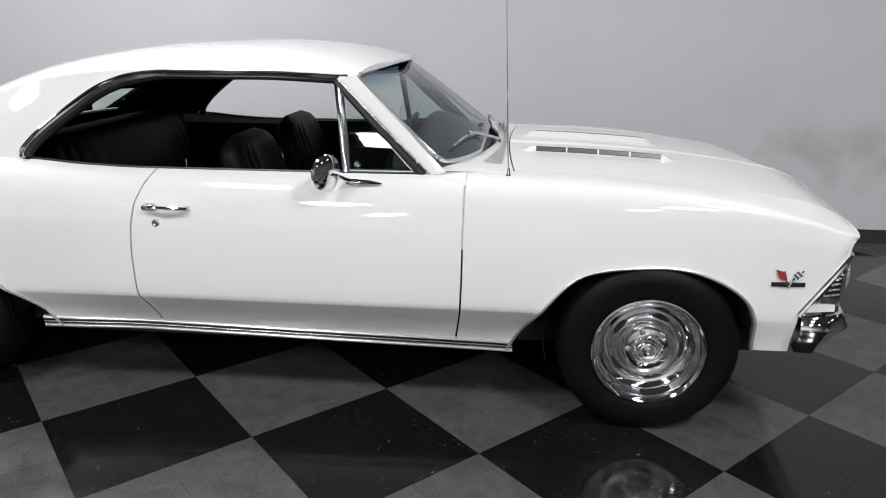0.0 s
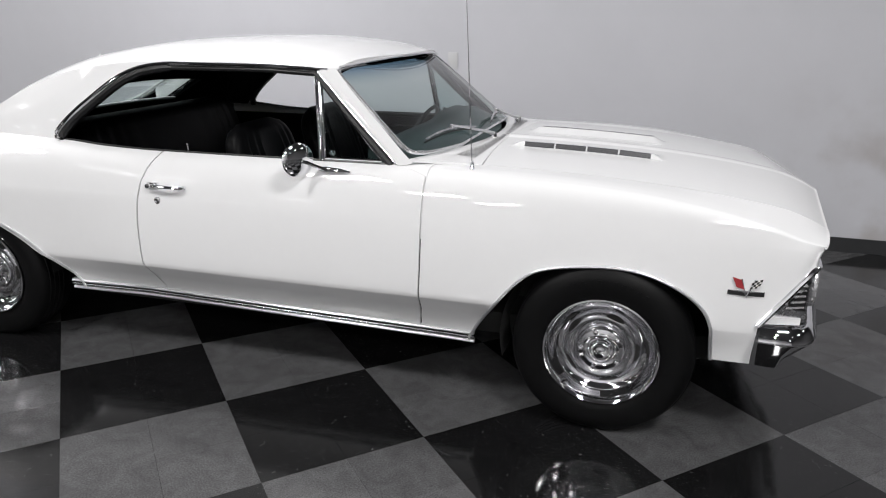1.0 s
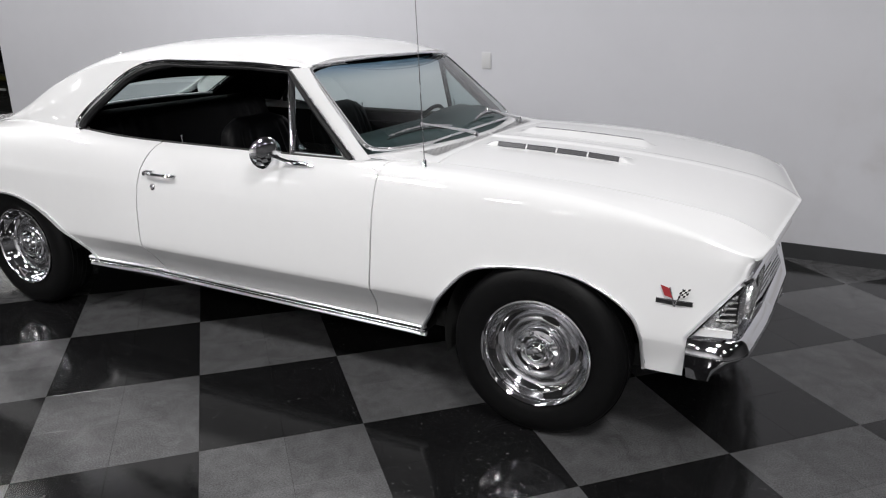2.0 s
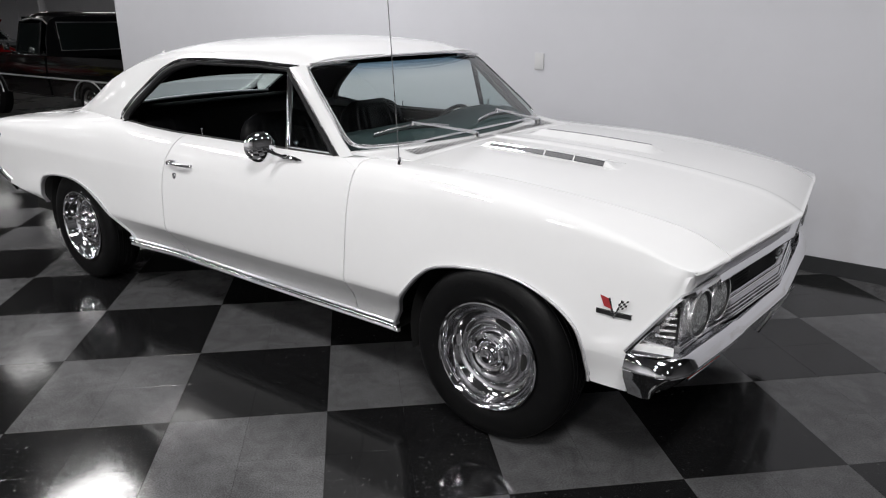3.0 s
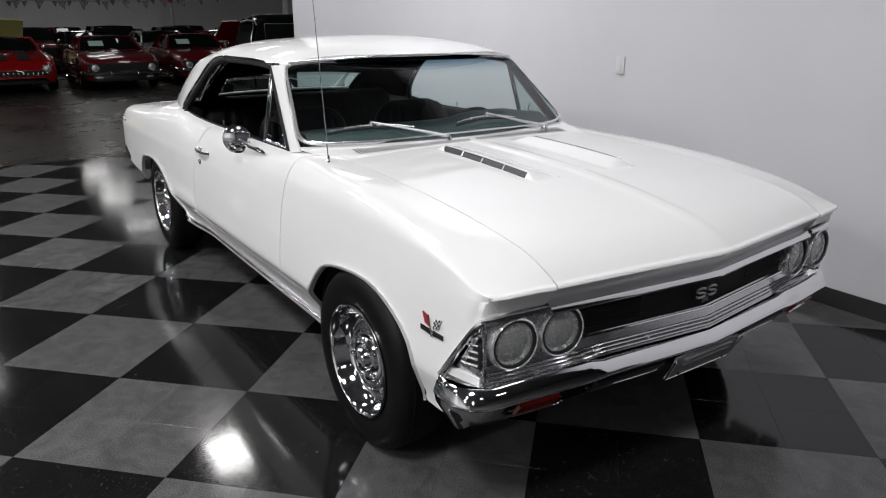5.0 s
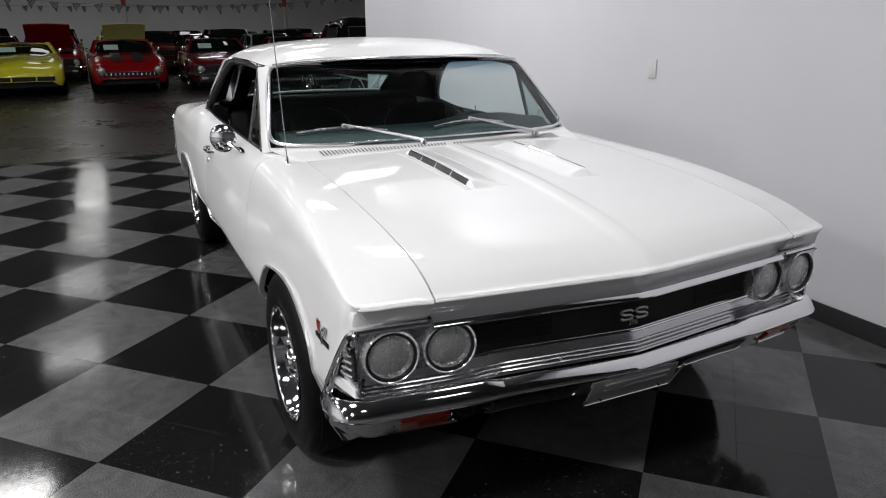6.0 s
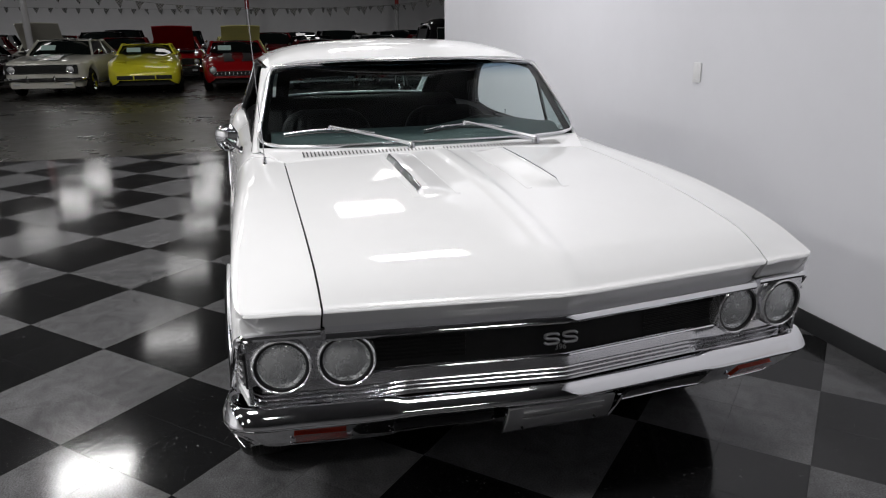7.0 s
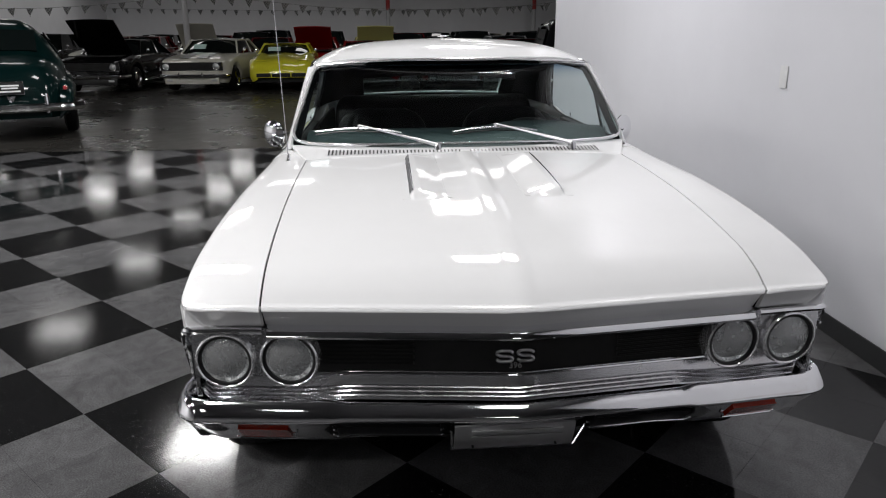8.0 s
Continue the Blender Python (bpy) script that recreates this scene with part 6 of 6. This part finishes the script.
        part("engine_bay", bm, M_DARK, c)
    if sign:
        bm = bmesh.new()
        mm = Matrix.Translation((lerp(cowl, head, 0.45) + 0.05, -0.30, lerp(bz, rz, 0.45) + 0.03))
        d = Vector((head - cowl, 0, rz - bz)).normalized()
        shell([[mm @ (Vector((0, y, 0)) + d * t) for y in (-0.17, 0.17)] for t in (-0.10, 0.10)], (0.004, 0, 0.004), bm)
        part("price_card", bm, M_PAPER, c, "pale card behind the windscreen")
    return c


def row(x, y, turn=0.0):
    return Matrix.Translation((x, y, 0)) @ Matrix.Rotation(math.radians(turn), 4, "Z")


parked_car("muscle_car", "cream coupe with black stripes and a black grille", row(-16.55, -5.5, -5), P_SILVER, stripe=M_BLACK, nose=0.80, sign=True)
parked_car("sports_car", "yellow sports car with a low pointed nose", row(-16.6, -3.25, 4), P_YELLOW, L=4.6, W=1.75, nose=0.66, cowl_z=0.90, roof_h=1.20, cowl=-1.75, head=-2.2, tail=-2.75, deckx=-3.4, grille="low", sign=True)
parked_car("sports_car", "red sports car with a toothed chrome grille and black hood stripe", row(-16.6, -1.0, 2), P_RED, L=4.5, W=1.8, nose=0.70, cowl_z=0.90, roof_h=1.25, cowl=-1.6, head=-2.05, tail=-2.7, deckx=-3.3, grille="chrome", stripe=M_BLACK, sign=True)
parked_car("sports_car", "dark red sports car with a chrome bumper", row(-16.6, 1.25, 0), P_MAROON, L=4.5, W=1.8, nose=0.68, cowl_z=0.90, roof_h=1.25, cowl=-1.6, head=-2.05, tail=-2.7, deckx=-3.3, grille="bar", sign=True)
parked_car("sports_car", "very dark red sports car in the shade", row(-17.0, 3.5, 0), P_MAROON, L=4.5, W=1.8, nose=0.68, cowl_z=0.90, roof_h=1.27, cowl=-1.6, head=-2.05, tail=-2.7, deckx=-3.3, grille="bar", sign=True)
parked_car("muscle_car", "black coupe with its hood standing open", row(-16.6, -8.1, -3), P_BLACKP, hood_up=42, nose=0.80)
parked_car("muscle_car", "dark red coupe behind the yellow sports car", row(-22.6, -4.6, 5), P_MAROON)
parked_car("pickup_coupe", "bright red car with its hood standing open", row(-22.0, -3.0, 3), P_RED, hood_up=33)
parked_car("muscle_car", "pale yellow car with its hood standing open", row(-22.0, -0.9, 3), P_PALE, hood_up=33)
parked_car("muscle_car", "black coupe in the second row", row(-22.6, 1.7, 3), P_BLACKP)
parked_car("muscle_car", "grey coupe in the second row", row(-22.6, 4.0, 3), P_GREY)
parked_car("muscle_car", "red car with its hood open in the second row", row(-22.6, 6.2, 3), P_RED, hood_up=31)
parked_car("muscle_car", "cream car with its hood standing open", row(-22.6, -7.0, 5), P_SILVER, hood_up=40, stripe=M_BLACK)
for k, (yy, pm, hh) in enumerate(((-10.5, P_BLACKP, 1.45), (-8.0, P_MAROON, 1.4), (-5.6, P_BLACKP, 1.6), (-3.2, P_BLACKP, 1.55), (-0.8, P_GREY, 1.5), (1.6, P_BLACKP, 1.45), (4.0, P_SILVER, 1.4), (6.4, P_TEAL, 1.5), (8.8, P_BLACKP, 1.45))):
    parked_car("old_car", "dark old car in the far row", row(-28.5, yy, 3), pm, roof_h=hh, cowl_z=1.0, nose=0.85)


for yy, pm, hh in ((-12.2, P_BLACKP, 1.5), (-9.9, P_SILVER, 1.42), (-8.9, P_MAROON, 1.4), (-5.8, P_BLACKP, 1.52), (0.3, P_MAROON, 1.45), (2.9, P_BLACKP, 1.5), (5.2, P_BLACKP, 1.46), (7.6, P_GREY, 1.42)):
    parked_car("old_car", "dark old car parked behind the front row", row(-24.9 if yy > -8.5 else -21.5, yy, 3), pm, roof_h=hh, cowl_z=1.0, nose=0.85)


# ---- posts and pennants ----
M_POST = mat("post_paint", (0.55, 0.55, 0.56), 0.6, var=0.08, scale=3)
M_POSTRED = mat("post_red", (0.40, 0.03, 0.03), 0.5)
M_ROPE = mat("cord", (0.25, 0.25, 0.25), 0.8)


def check_mat(name, a, b):
    m = mat(name, a, 0.7)
    nt = m.node_tree
    ck = nt.nodes.new("ShaderNodeTexChecker")
    ck.inputs["Scale"].default_value = 22.0
    ck.inputs["Color1"].default_value = (*a, 1)
    ck.inputs["Color2"].default_value = (*b, 1)
    co = nt.nodes.new("ShaderNodeTexCoord")
    mp = nt.nodes.new("ShaderNodeMapping")
    mp.inputs["Location"].default_value = (0.01, 0.0, 0.0)
    nt.links.new(co.outputs["Object"], mp.inputs["Vector"])
    nt.links.new(mp.outputs[0], ck.inputs["Vector"])
    nt.links.new(ck.outputs["Color"], nt.nodes["Principled BSDF"].inputs["Base Color"])
    return m


M_FLAG = check_mat("chequered_cloth", (0.03, 0.03, 0.03), (0.42, 0.42, 0.42))


def post(x, y):
    p = empty("steel_post", Matrix.Translation((x, y, 0)))
    tagged(p, "white steel roof post with a red band high up", "post", "roof posts")
    bm = bmesh.new()
    tube(bm, [(0, 0, 0), (0, 0, CEIL)], 0.10, 16)
    part("shaft", bm, M_POST, p)
    bm = bmesh.new()
    tube(bm, [(0, 0, 2.55), (0, 0, 3.1)], 0.104, 16)
    part("red_band", bm, M_POSTRED, p)
    bm = bmesh.new()
    box(bm, (0, 0, 0.01), (0.3, 0.3, 0.02), 0.004)
    part("foot_plate", bm, M_POST, p)


for px, py in ((-22.9, -7.27), (-35.4, 6.9), (-20.4, 6.9), (-35.4, -0.6)):
    post(px, py)


def pennants(pts, step, size):
    g = empty("pennant_string", Matrix.Translation(pts[0]))
    tagged(g, "string of small chequered pennants hung across the hall", "pennants", "pennant strings")
    o = np.array(pts[0])
    line = smooth_line([np.array(p) - o for p in pts], 12)
    bm = bmesh.new()
    tube(bm, line, 0.006, 5)
    part("cord", bm, M_ROPE, g)
    seg = np.cumsum([0] + [float(np.linalg.norm(b - a)) for a, b in zip(line, line[1:])])
    n = int(seg[-1] / step)
    rng = random.Random(5)
    flag = None
    for k in range(n):
        d = (k + 0.5) * step
        i = min(int(np.searchsorted(seg, d)), len(line) - 1)
        p = line[i - 1] + (line[i] - line[i - 1]) * (d - seg[i - 1]) / max(1e-6, seg[i] - seg[i - 1])
        if flag is None:
            bm = bmesh.new()
            rows = []
            for r in range(5):
                w = size * 0.5 * (1 - r / 4)
                rows.append([(0.015 * math.sin(r * 1.1 + c), lerp(-w, w, c / 4), -size * 1.0 * r / 4) for c in range(5)])
            shell(rows, (0.002, 0, 0), bm)
            flag = part("pennant", bm, M_FLAG, g)
            f = flag
        else:
            f = new("pennant", flag.data)
            f.parent = g
        f.matrix_basis = Matrix.Translation(p) @ Matrix.Rotation(rng.uniform(-0.35, 0.35), 4, "Z") @ Matrix.Rotation(rng.uniform(-0.2, 0.2), 4, "X")


pennants([(-23, -7.24, 2.72), (-23, -9.0, 2.50), (-23, -10.8, 2.36), (-23, -13.0, 2.30), (-23, -15.08, 2.45)], 0.60, 0.27)
pennants([(-23, -7.24, 2.72), (-23, -4.9, 2.52), (-23, -2.6, 2.30), (-23, 0.0, 2.22), (-23, 2.5, 2.22), (-23, 5.0, 2.40), (-20.4, 6.9, 2.7)], 0.60, 0.27)
pennants([(-36.88, -15.0, 2.75), (-36.88, -8.0, 2.62), (-36.88, 0.0, 2.58), (-36.88, 8.0, 2.8)], 0.62, 0.27)


# ---- the teal sedan, seen from behind ----
def teal_sedan(m):
    c = empty("vintage_sedan", m)
    tagged(c, "dark teal rounded vintage sedan with a chrome rear bumper", "car", "parked cars")
    TOPZ = curve((-4.7, 0.70), (-4.2, 0.98), (-3.2, 1.10), (-2.95, 1.16), (-2.75, 1.58), (-2.3, 1.69), (-1.7, 1.70), (-1.32, 1.62), (-1.08, 1.42), (-0.92, 1.22), (-0.55, 1.13), (-0.22, 1.02), (-0.06, 0.80), (0.0, 0.55))
    LOWW = curve((-4.7, 0.45), (-4.2, 0.66), (-3.0, 0.78), (-1.0, 0.80), (-0.3, 0.70), (0.0, 0.52))
    bm = bmesh.new()
    rows = []
    for x in np.linspace(0, -4.7, 50):
        t, w = TOPZ(x), LOWW(x)
        rowp = []
        for k in range(25):
            a = math.pi * k / 24
            ca, sa = math.cos(a), math.sin(a)
            zz = 0.32 + (t - 0.32) * abs(sa) ** 0.62
            wide = w * (1 - 0.30 * max(0, (zz - 1.05) / 0.65))
            rowp.append((x, -math.copysign(abs(ca) ** 0.55, ca) * wide, zz))
        rows.append(rowp)
    v = grid(bm, rows)
    bm.faces.new(v[0])
    bm.faces.new(v[-1])
    part("body", bm, P_TEAL, c)
    for s in (-1, 1):
        for fx, fl in ((-0.95, 0.78), (-3.85, 0.80)):
            bm = bmesh.new()
            rows = []
            for i in range(13):
                u = i / 12
                a = math.pi * u
                x = fx + 0.10 + math.cos(a) * fl
                hgt = 0.28 + math.sin(a) ** 0.7 * 0.58
                rows.append([(x, s * (0.60 + 0.30 * math.sin(math.pi * min(1, k / 8 * 0.9 + 0.1)) * math.sin(a) ** 0.5), lerp(hgt, 0.27, (k / 8) ** 1.6)) for k in range(9)])
            grid(bm, rows)
            part("wing", bm, P_TEAL, c)
        spare_wheel(c, -0.95, s, 0.86, 0.34)
        spare_wheel(c, -3.85, s, 0.86, 0.34)
        lamp = empty("tail_lamp", parent=c)
        bm = bmesh.new()
        lathe(bm, [(0.0, 0.05), (0.03, 0.04), (0.045, 0.0), (0.04, -0.06)], 20, Matrix.Translation((-0.20, s * 0.74, 0.72)) @ Matrix.Rotation(-math.pi / 2, 4, "Z"))
        part("housing", bm, M_CHROME, lamp)
        bm = bmesh.new()
        lathe(bm, [(0.0, 0.058), (0.02, 0.054), (0.03, 0.042)], 20, Matrix.Translation((-0.20, s * 0.74, 0.72)) @ Matrix.Rotation(-math.pi / 2, 4, "Z"))
        part("lens", bm, M_RED, lamp)
        bm = bmesh.new()
        tube(bm, [(0.08, s * 0.48, 0.40), (0.10, s * 0.48, 0.58), (0.08, s * 0.48, 0.66)], 0.028, 8)
        part("overrider", bm, M_CHROME, c)
    bm = bmesh.new()
    tube(bm, smooth_line([(-0.45, -0.93, 0.47), (-0.15, -0.92, 0.47), (0.04, -0.72, 0.47), (0.09, 0, 0.47), (0.04, 0.72, 0.47), (-0.15, 0.92, 0.47), (-0.45, 0.93, 0.47)], 5), 0.062, 10)
    part("bumper", bm, M_CHROME, c)
    bm = bmesh.new()
    rows = []
    for x in np.linspace(-0.955, -1.20, 6):
        rows.append([(x + 0.045 - 0.10 * y * y, y, TOPZ(x) + 0.004 - 0.16 * abs(y) ** 2.6) for y in np.linspace(-0.44, 0.44, 9)])
    shell(rows, (-0.03, 0, -0.02), bm)
    part("rear_window", bm, M_CARGLASS, c)
    for s in (-1, 1):
        bm = bmesh.new()
        shell([[(x, s * (0.70 - 0.17 * (z - 1.18) / 0.35), z) for x in np.linspace(-1.45, -2.6, 5)] for z in (1.18, 1.50)], (0, s * 0.02, 0), bm)
        part("side_window", bm, M_CARGLASS, c)
    p = empty("plate", parent=c)
    bm = bmesh.new()
    box(bm, (0.03, 0.05, 0.75), (0.02, 0.34, 0.17), 0.006)
    part("plate_face", bm, M_BLACK, p, "black dealer plate")
    bm = bmesh.new()
    for dz, w in ((0.035, 0.24), (0.0, 0.20), (-0.045, 0.26)):
        box(bm, (0.043, 0.05, 0.75 + dz), (0.004, w, 0.022), 0.001)
    part("plate_bars", bm, M_WHITE, p)
    bm = bmesh.new()
    tube(bm, [(0.045, -0.125, 0.665), (0.045, 0.225, 0.665), (0.045, 0.225, 0.835), (0.045, -0.125, 0.835), (0.045, -0.125, 0.665)], 0.008, 6)
    part("plate_rim", bm, M_CHROME, p)
    bm = bmesh.new()
    rows = [[(0.06, 0.05 - 0.055 * (1 - k / 4), 0.645 - 0.035 * k), (0.08, 0.05, 0.64 - 0.035 * k), (0.06, 0.05 + 0.055 * (1 - k / 4), 0.645 - 0.035 * k)] for k in range(5)]
    shell(rows, (-0.01, 0, 0), bm)
    part("ornament", bm, M_CHROME, c)


teal_sedan(row(-8.0, -5.72, 24))


# ---- the black pickup behind the white wall ----
def pickup(m):
    c = empty("pickup_truck", m)
    tagged(c, "glossy black vintage pickup truck with a chrome side strip", "pickup truck", "parked cars")
    # local x points to the truck's front; the cab's back wall stands at 0
    for s in (-1, 1):
        bm = bmesh.new()
        shell([[(x, s * (0.94 - 0.05 * abs(k / 6 - 0.6)), lerp(0.42, 1.02, k / 6)) for x in np.linspace(-2.35, -0.04, 12)] for k in range(7)], (0, -s * 0.06, 0), bm)
        part("bed_side", bm, P_TRUCK, c)
        bm = bmesh.new()
        shell([[(x, s * (0.95 - 0.05 * abs(k / 6 - 0.6)), lerp(0.40 + (0.30 * math.sqrt(max(0, 1 - ((x - 2.1) / 0.44) ** 2)) if abs(x - 2.1) < 0.44 else 0), lerp(1.02, 0.90, max(0, (x - 1.4) / 1.5)), k / 6)) for x in np.linspace(0.0, 2.85, 40)] for k in range(7)], (0, -s * 0.05, 0), bm)
        part("front_side", bm, P_TRUCK, c)
        bm = bmesh.new()
        tube(bm, [(-2.3, s * 0.945, 0.70), (2.8, s * 0.955, 0.70)], 0.014, 6)
        part("side_strip", bm, M_SATIN, c)
        bm = bmesh.new()
        tube(bm, [(0.0, s * 0.90, 0.42), (1.5, s * 0.90, 0.42)], 0.022, 6)
        part("step_strip", bm, M_SATIN, c)
        bm = bmesh.new()
        shell([[(lerp(0.28, 1.02, u), s * lerp(0.885, 0.79, w), lerp(1.06, 1.50, w)) for u in np.linspace(0, 1, 4)] for w in np.linspace(0, 1, 4)], (0, -s * 0.01, 0), bm)
        part("door_window", bm, M_CARGLASS, c)
        for a, b in (((0.24, 0.90, 1.03), (0.24, 0.785, 1.53)), ((1.06, 0.895, 1.03), (0.98, 0.785, 1.53))):
            bm = bmesh.new()
            tube(bm, [(a[0], s * a[1], a[2]), (b[0], s * b[1], b[2])], 0.016, 6)
            part("window_frame", bm, P_TRUCK, c)
        for wx in (2.1, -1.25):
            spare_wheel(c, wx, s, 0.95, 0.36)
            bm = bmesh.new()
            tube(bm, [(wx + 0.45 * math.cos(a), s * 0.958, 0.40 + 0.31 * math.sin(a)) for a in np.linspace(0.0, math.pi, 17)], 0.011, 6)
            part("arch_moulding", bm, M_SATIN, c)
        mm = empty("door_mirror", parent=c)
        bm = bmesh.new()
        tube(bm, [(0.95, s * 0.90, 1.05), (0.98, s * 1.04, 1.10)], 0.008, 6)
        part("arm", bm, M_CHROME, mm)
        bm = bmesh.new()
        box(bm, (0.98, s * 1.06, 1.15), (0.03, 0.09, 0.11), 0.01)
        part("head", bm, M_CHROME, mm)
    bm = bmesh.new()
    rows = []
    for x, z, w in ((0.0, 1.00, 0.90), (0.03, 1.30, 0.85), (0.08, 1.60, 0.78), (0.22, 1.66, 0.76), (0.60, 1.68, 0.76), (1.0, 1.645, 0.75)):
        rows.append([(x, math.sin(y * math.pi / 2) * w, z - (0.11 if z > 1.5 else 0.02) * abs(math.sin(y * math.pi / 2)) ** 9) for y in np.linspace(-1, 1, 25)])
    shell(rows, (0.03, 0, -0.02), bm)
    part("cab_shell", bm, P_TRUCK, c)
    bm = bmesh.new()
    shell([[(-0.014 + 0.047 * w, lerp(-0.66, 0.66, u), lerp(1.10, 1.50, w)) for u in np.linspace(0, 1, 8)] for w in np.linspace(0, 1, 4)], (0.01, 0, 0), bm)
    part("rear_window", bm, M_CARGLASS, c)
    bm = bmesh.new()
    tube(bm, [(-0.02, -0.67, 1.09), (-0.02, 0.67, 1.09), (0.030, 0.67, 1.51), (0.030, -0.67, 1.51), (-0.02, -0.67, 1.09)], 0.006, 6)
    part("window_surround", bm, M_DULL, c)
    for s in (-1, 1):
        bm = bmesh.new()
        tube(bm, [(0.06, s * 0.795, 1.49), (0.22, s * 0.775, 1.552), (0.60, s * 0.775, 1.572), (1.0, s * 0.765, 1.537)], 0.010, 6)
        part("drip_rail", bm, M_SATIN, c)
    bm = bmesh.new()
    shell([[(lerp(1.32, 1.02, w), lerp(-0.74, 0.74, u), lerp(1.05, 1.60, w)) for u in np.linspace(0, 1, 8)] for w in np.linspace(0, 1, 4)], (-0.01, 0, 0), bm)
    part("windscreen", bm, M_CARGLASS, c)
    bm = bmesh.new()
    shell([[(x, y * 0.88, lerp(1.06, 0.92, (x - 1.25) / 1.6) + 0.02 * (1 - y * y)) for y in np.linspace(-1, 1, 9)] for x in np.linspace(1.25, 2.85, 8)], (0, 0, -0.03), bm)
    part("hood", bm, P_TRUCK, c)
    bm = bmesh.new()
    box(bm, (0.2, 0, 0.50), (5.0, 1.6, 0.20), 0.04)
    part("chassis", bm, M_DARK, c)
    bm = bmesh.new()
    box(bm, (2.86, 0, 0.66), (0.06, 1.6, 0.44), 0.02)
    part("grille", bm, M_CHROME, c)
    bm = bmesh.new()
    box(bm, (-2.38, 0, 0.75), (0.05, 1.74, 0.56), 0.015)
    part("tailgate", bm, P_TRUCK, c)


pickup(row(-10.3, 3.22, 180))


# ---- chequered vinyl floor ----
floor = new("checker_floor")
tagged(floor, "glossy black and grey chequered vinyl tile floor", "floor", kind="structure")
SQ = 0.6095
U, V = Vector((1, 1, 0)).normalized(), Vector((1, -1, 0)).normalized()
ORG = Vector((-1.033, -1.125, 0))


def tile_mesh(name, m):
    bm = bmesh.new()
    a, b = 0.1521, 0.15175
    lo = [bm.verts.new(p) for p in ((-a, -a, -0.003), (a, -a, -0.003), (a, a, -0.003), (-a, a, -0.003))]
    mid = [bm.verts.new(p) for p in ((-a, -a, -0.0006), (a, -a, -0.0006), (a, a, -0.0006), (-a, a, -0.0006))]
    top = [bm.verts.new(p) for p in ((-b, -b, 0), (b, -b, 0), (b, b, 0), (-b, b, 0))]
    bm.faces.new(top)
    for i in range(4):
        j = (i + 1) % 4
        bm.faces.new((lo[i], lo[j], mid[j], mid[i]))
        bm.faces.new((mid[i], mid[j], top[j], top[i]))
    me = bpy.data.meshes.new(name)
    bm.to_mesh(me)
    bm.free()
    me.materials.append(m)
    return me


TILES = (tile_mesh("tile_black", M_TILE_B), tile_mesh("tile_grey", M_TILE_G))
far = ([], [])
for a in range(-24, 26):
    for b in range(-24, 26):
        ctr = ORG + (U * a + V * b) * SQ
        kind = (a + b) % 2
        for du in (-0.25, 0.25):
            for dv in (-0.25, 0.25):
                p = ctr + (U * du + V * dv) * SQ
                if not (-7.5 < p.x < 9.4 and -11.0 < p.y < 2.3):
                    continue
                near = (-5.3 < p.x < 1.9 and -3.0 < p.y < -0.45) or (0.5 < p.x < 1.9 and -0.45 <= p.y < 1.6)
                if near:
                    t = new("tile", TILES[kind])
                    t.matrix_basis = Matrix.Translation(p) @ Matrix.Rotation(math.pi / 4, 4, "Z")
                    t.parent = floor
                else:
                    far[kind].append(p)
rot = Matrix.Rotation(math.pi / 4, 3, "Z")
for kind, name in ((0, "black_tiles"), (1, "grey_tiles")):
    verts, faces = [], []
    src = TILES[kind]
    for p in far[kind]:
        o = len(verts)
        verts += [rot @ v.co + p for v in src.vertices]
        faces += [[o + i for i in poly.vertices] for poly in src.polygons]
    me = bpy.data.meshes.new(name)
    me.from_pydata(verts, [], faces)
    bm = bmesh.new()
    bm.from_mesh(me)
    for co, no in (((CHECK_END, 0, 0), (-1, 0, 0)), ((0, WALL_Y + 0.02, 0), (0, 1, 0))):
        bmesh.ops.bisect_plane(bm, geom=bm.verts[:] + bm.edges[:] + bm.faces[:], plane_co=co, plane_no=no, clear_outer=True)
    bm.to_mesh(me)
    bm.free()
    me.materials.append((M_TILE_B, M_TILE_G)[kind])
    ob = new(name, me)
    ob.parent = floor
    tagged(ob, kind="stuff")
bm = bmesh.new()
box(bm, ((CHECK_END + 9.4) / 2, (WALL_Y - 11.0) / 2, -0.005), (9.4 - CHECK_END, 11.0 + WALL_Y, 0.006))
part("tile_bed", bm, M_DARK, floor)
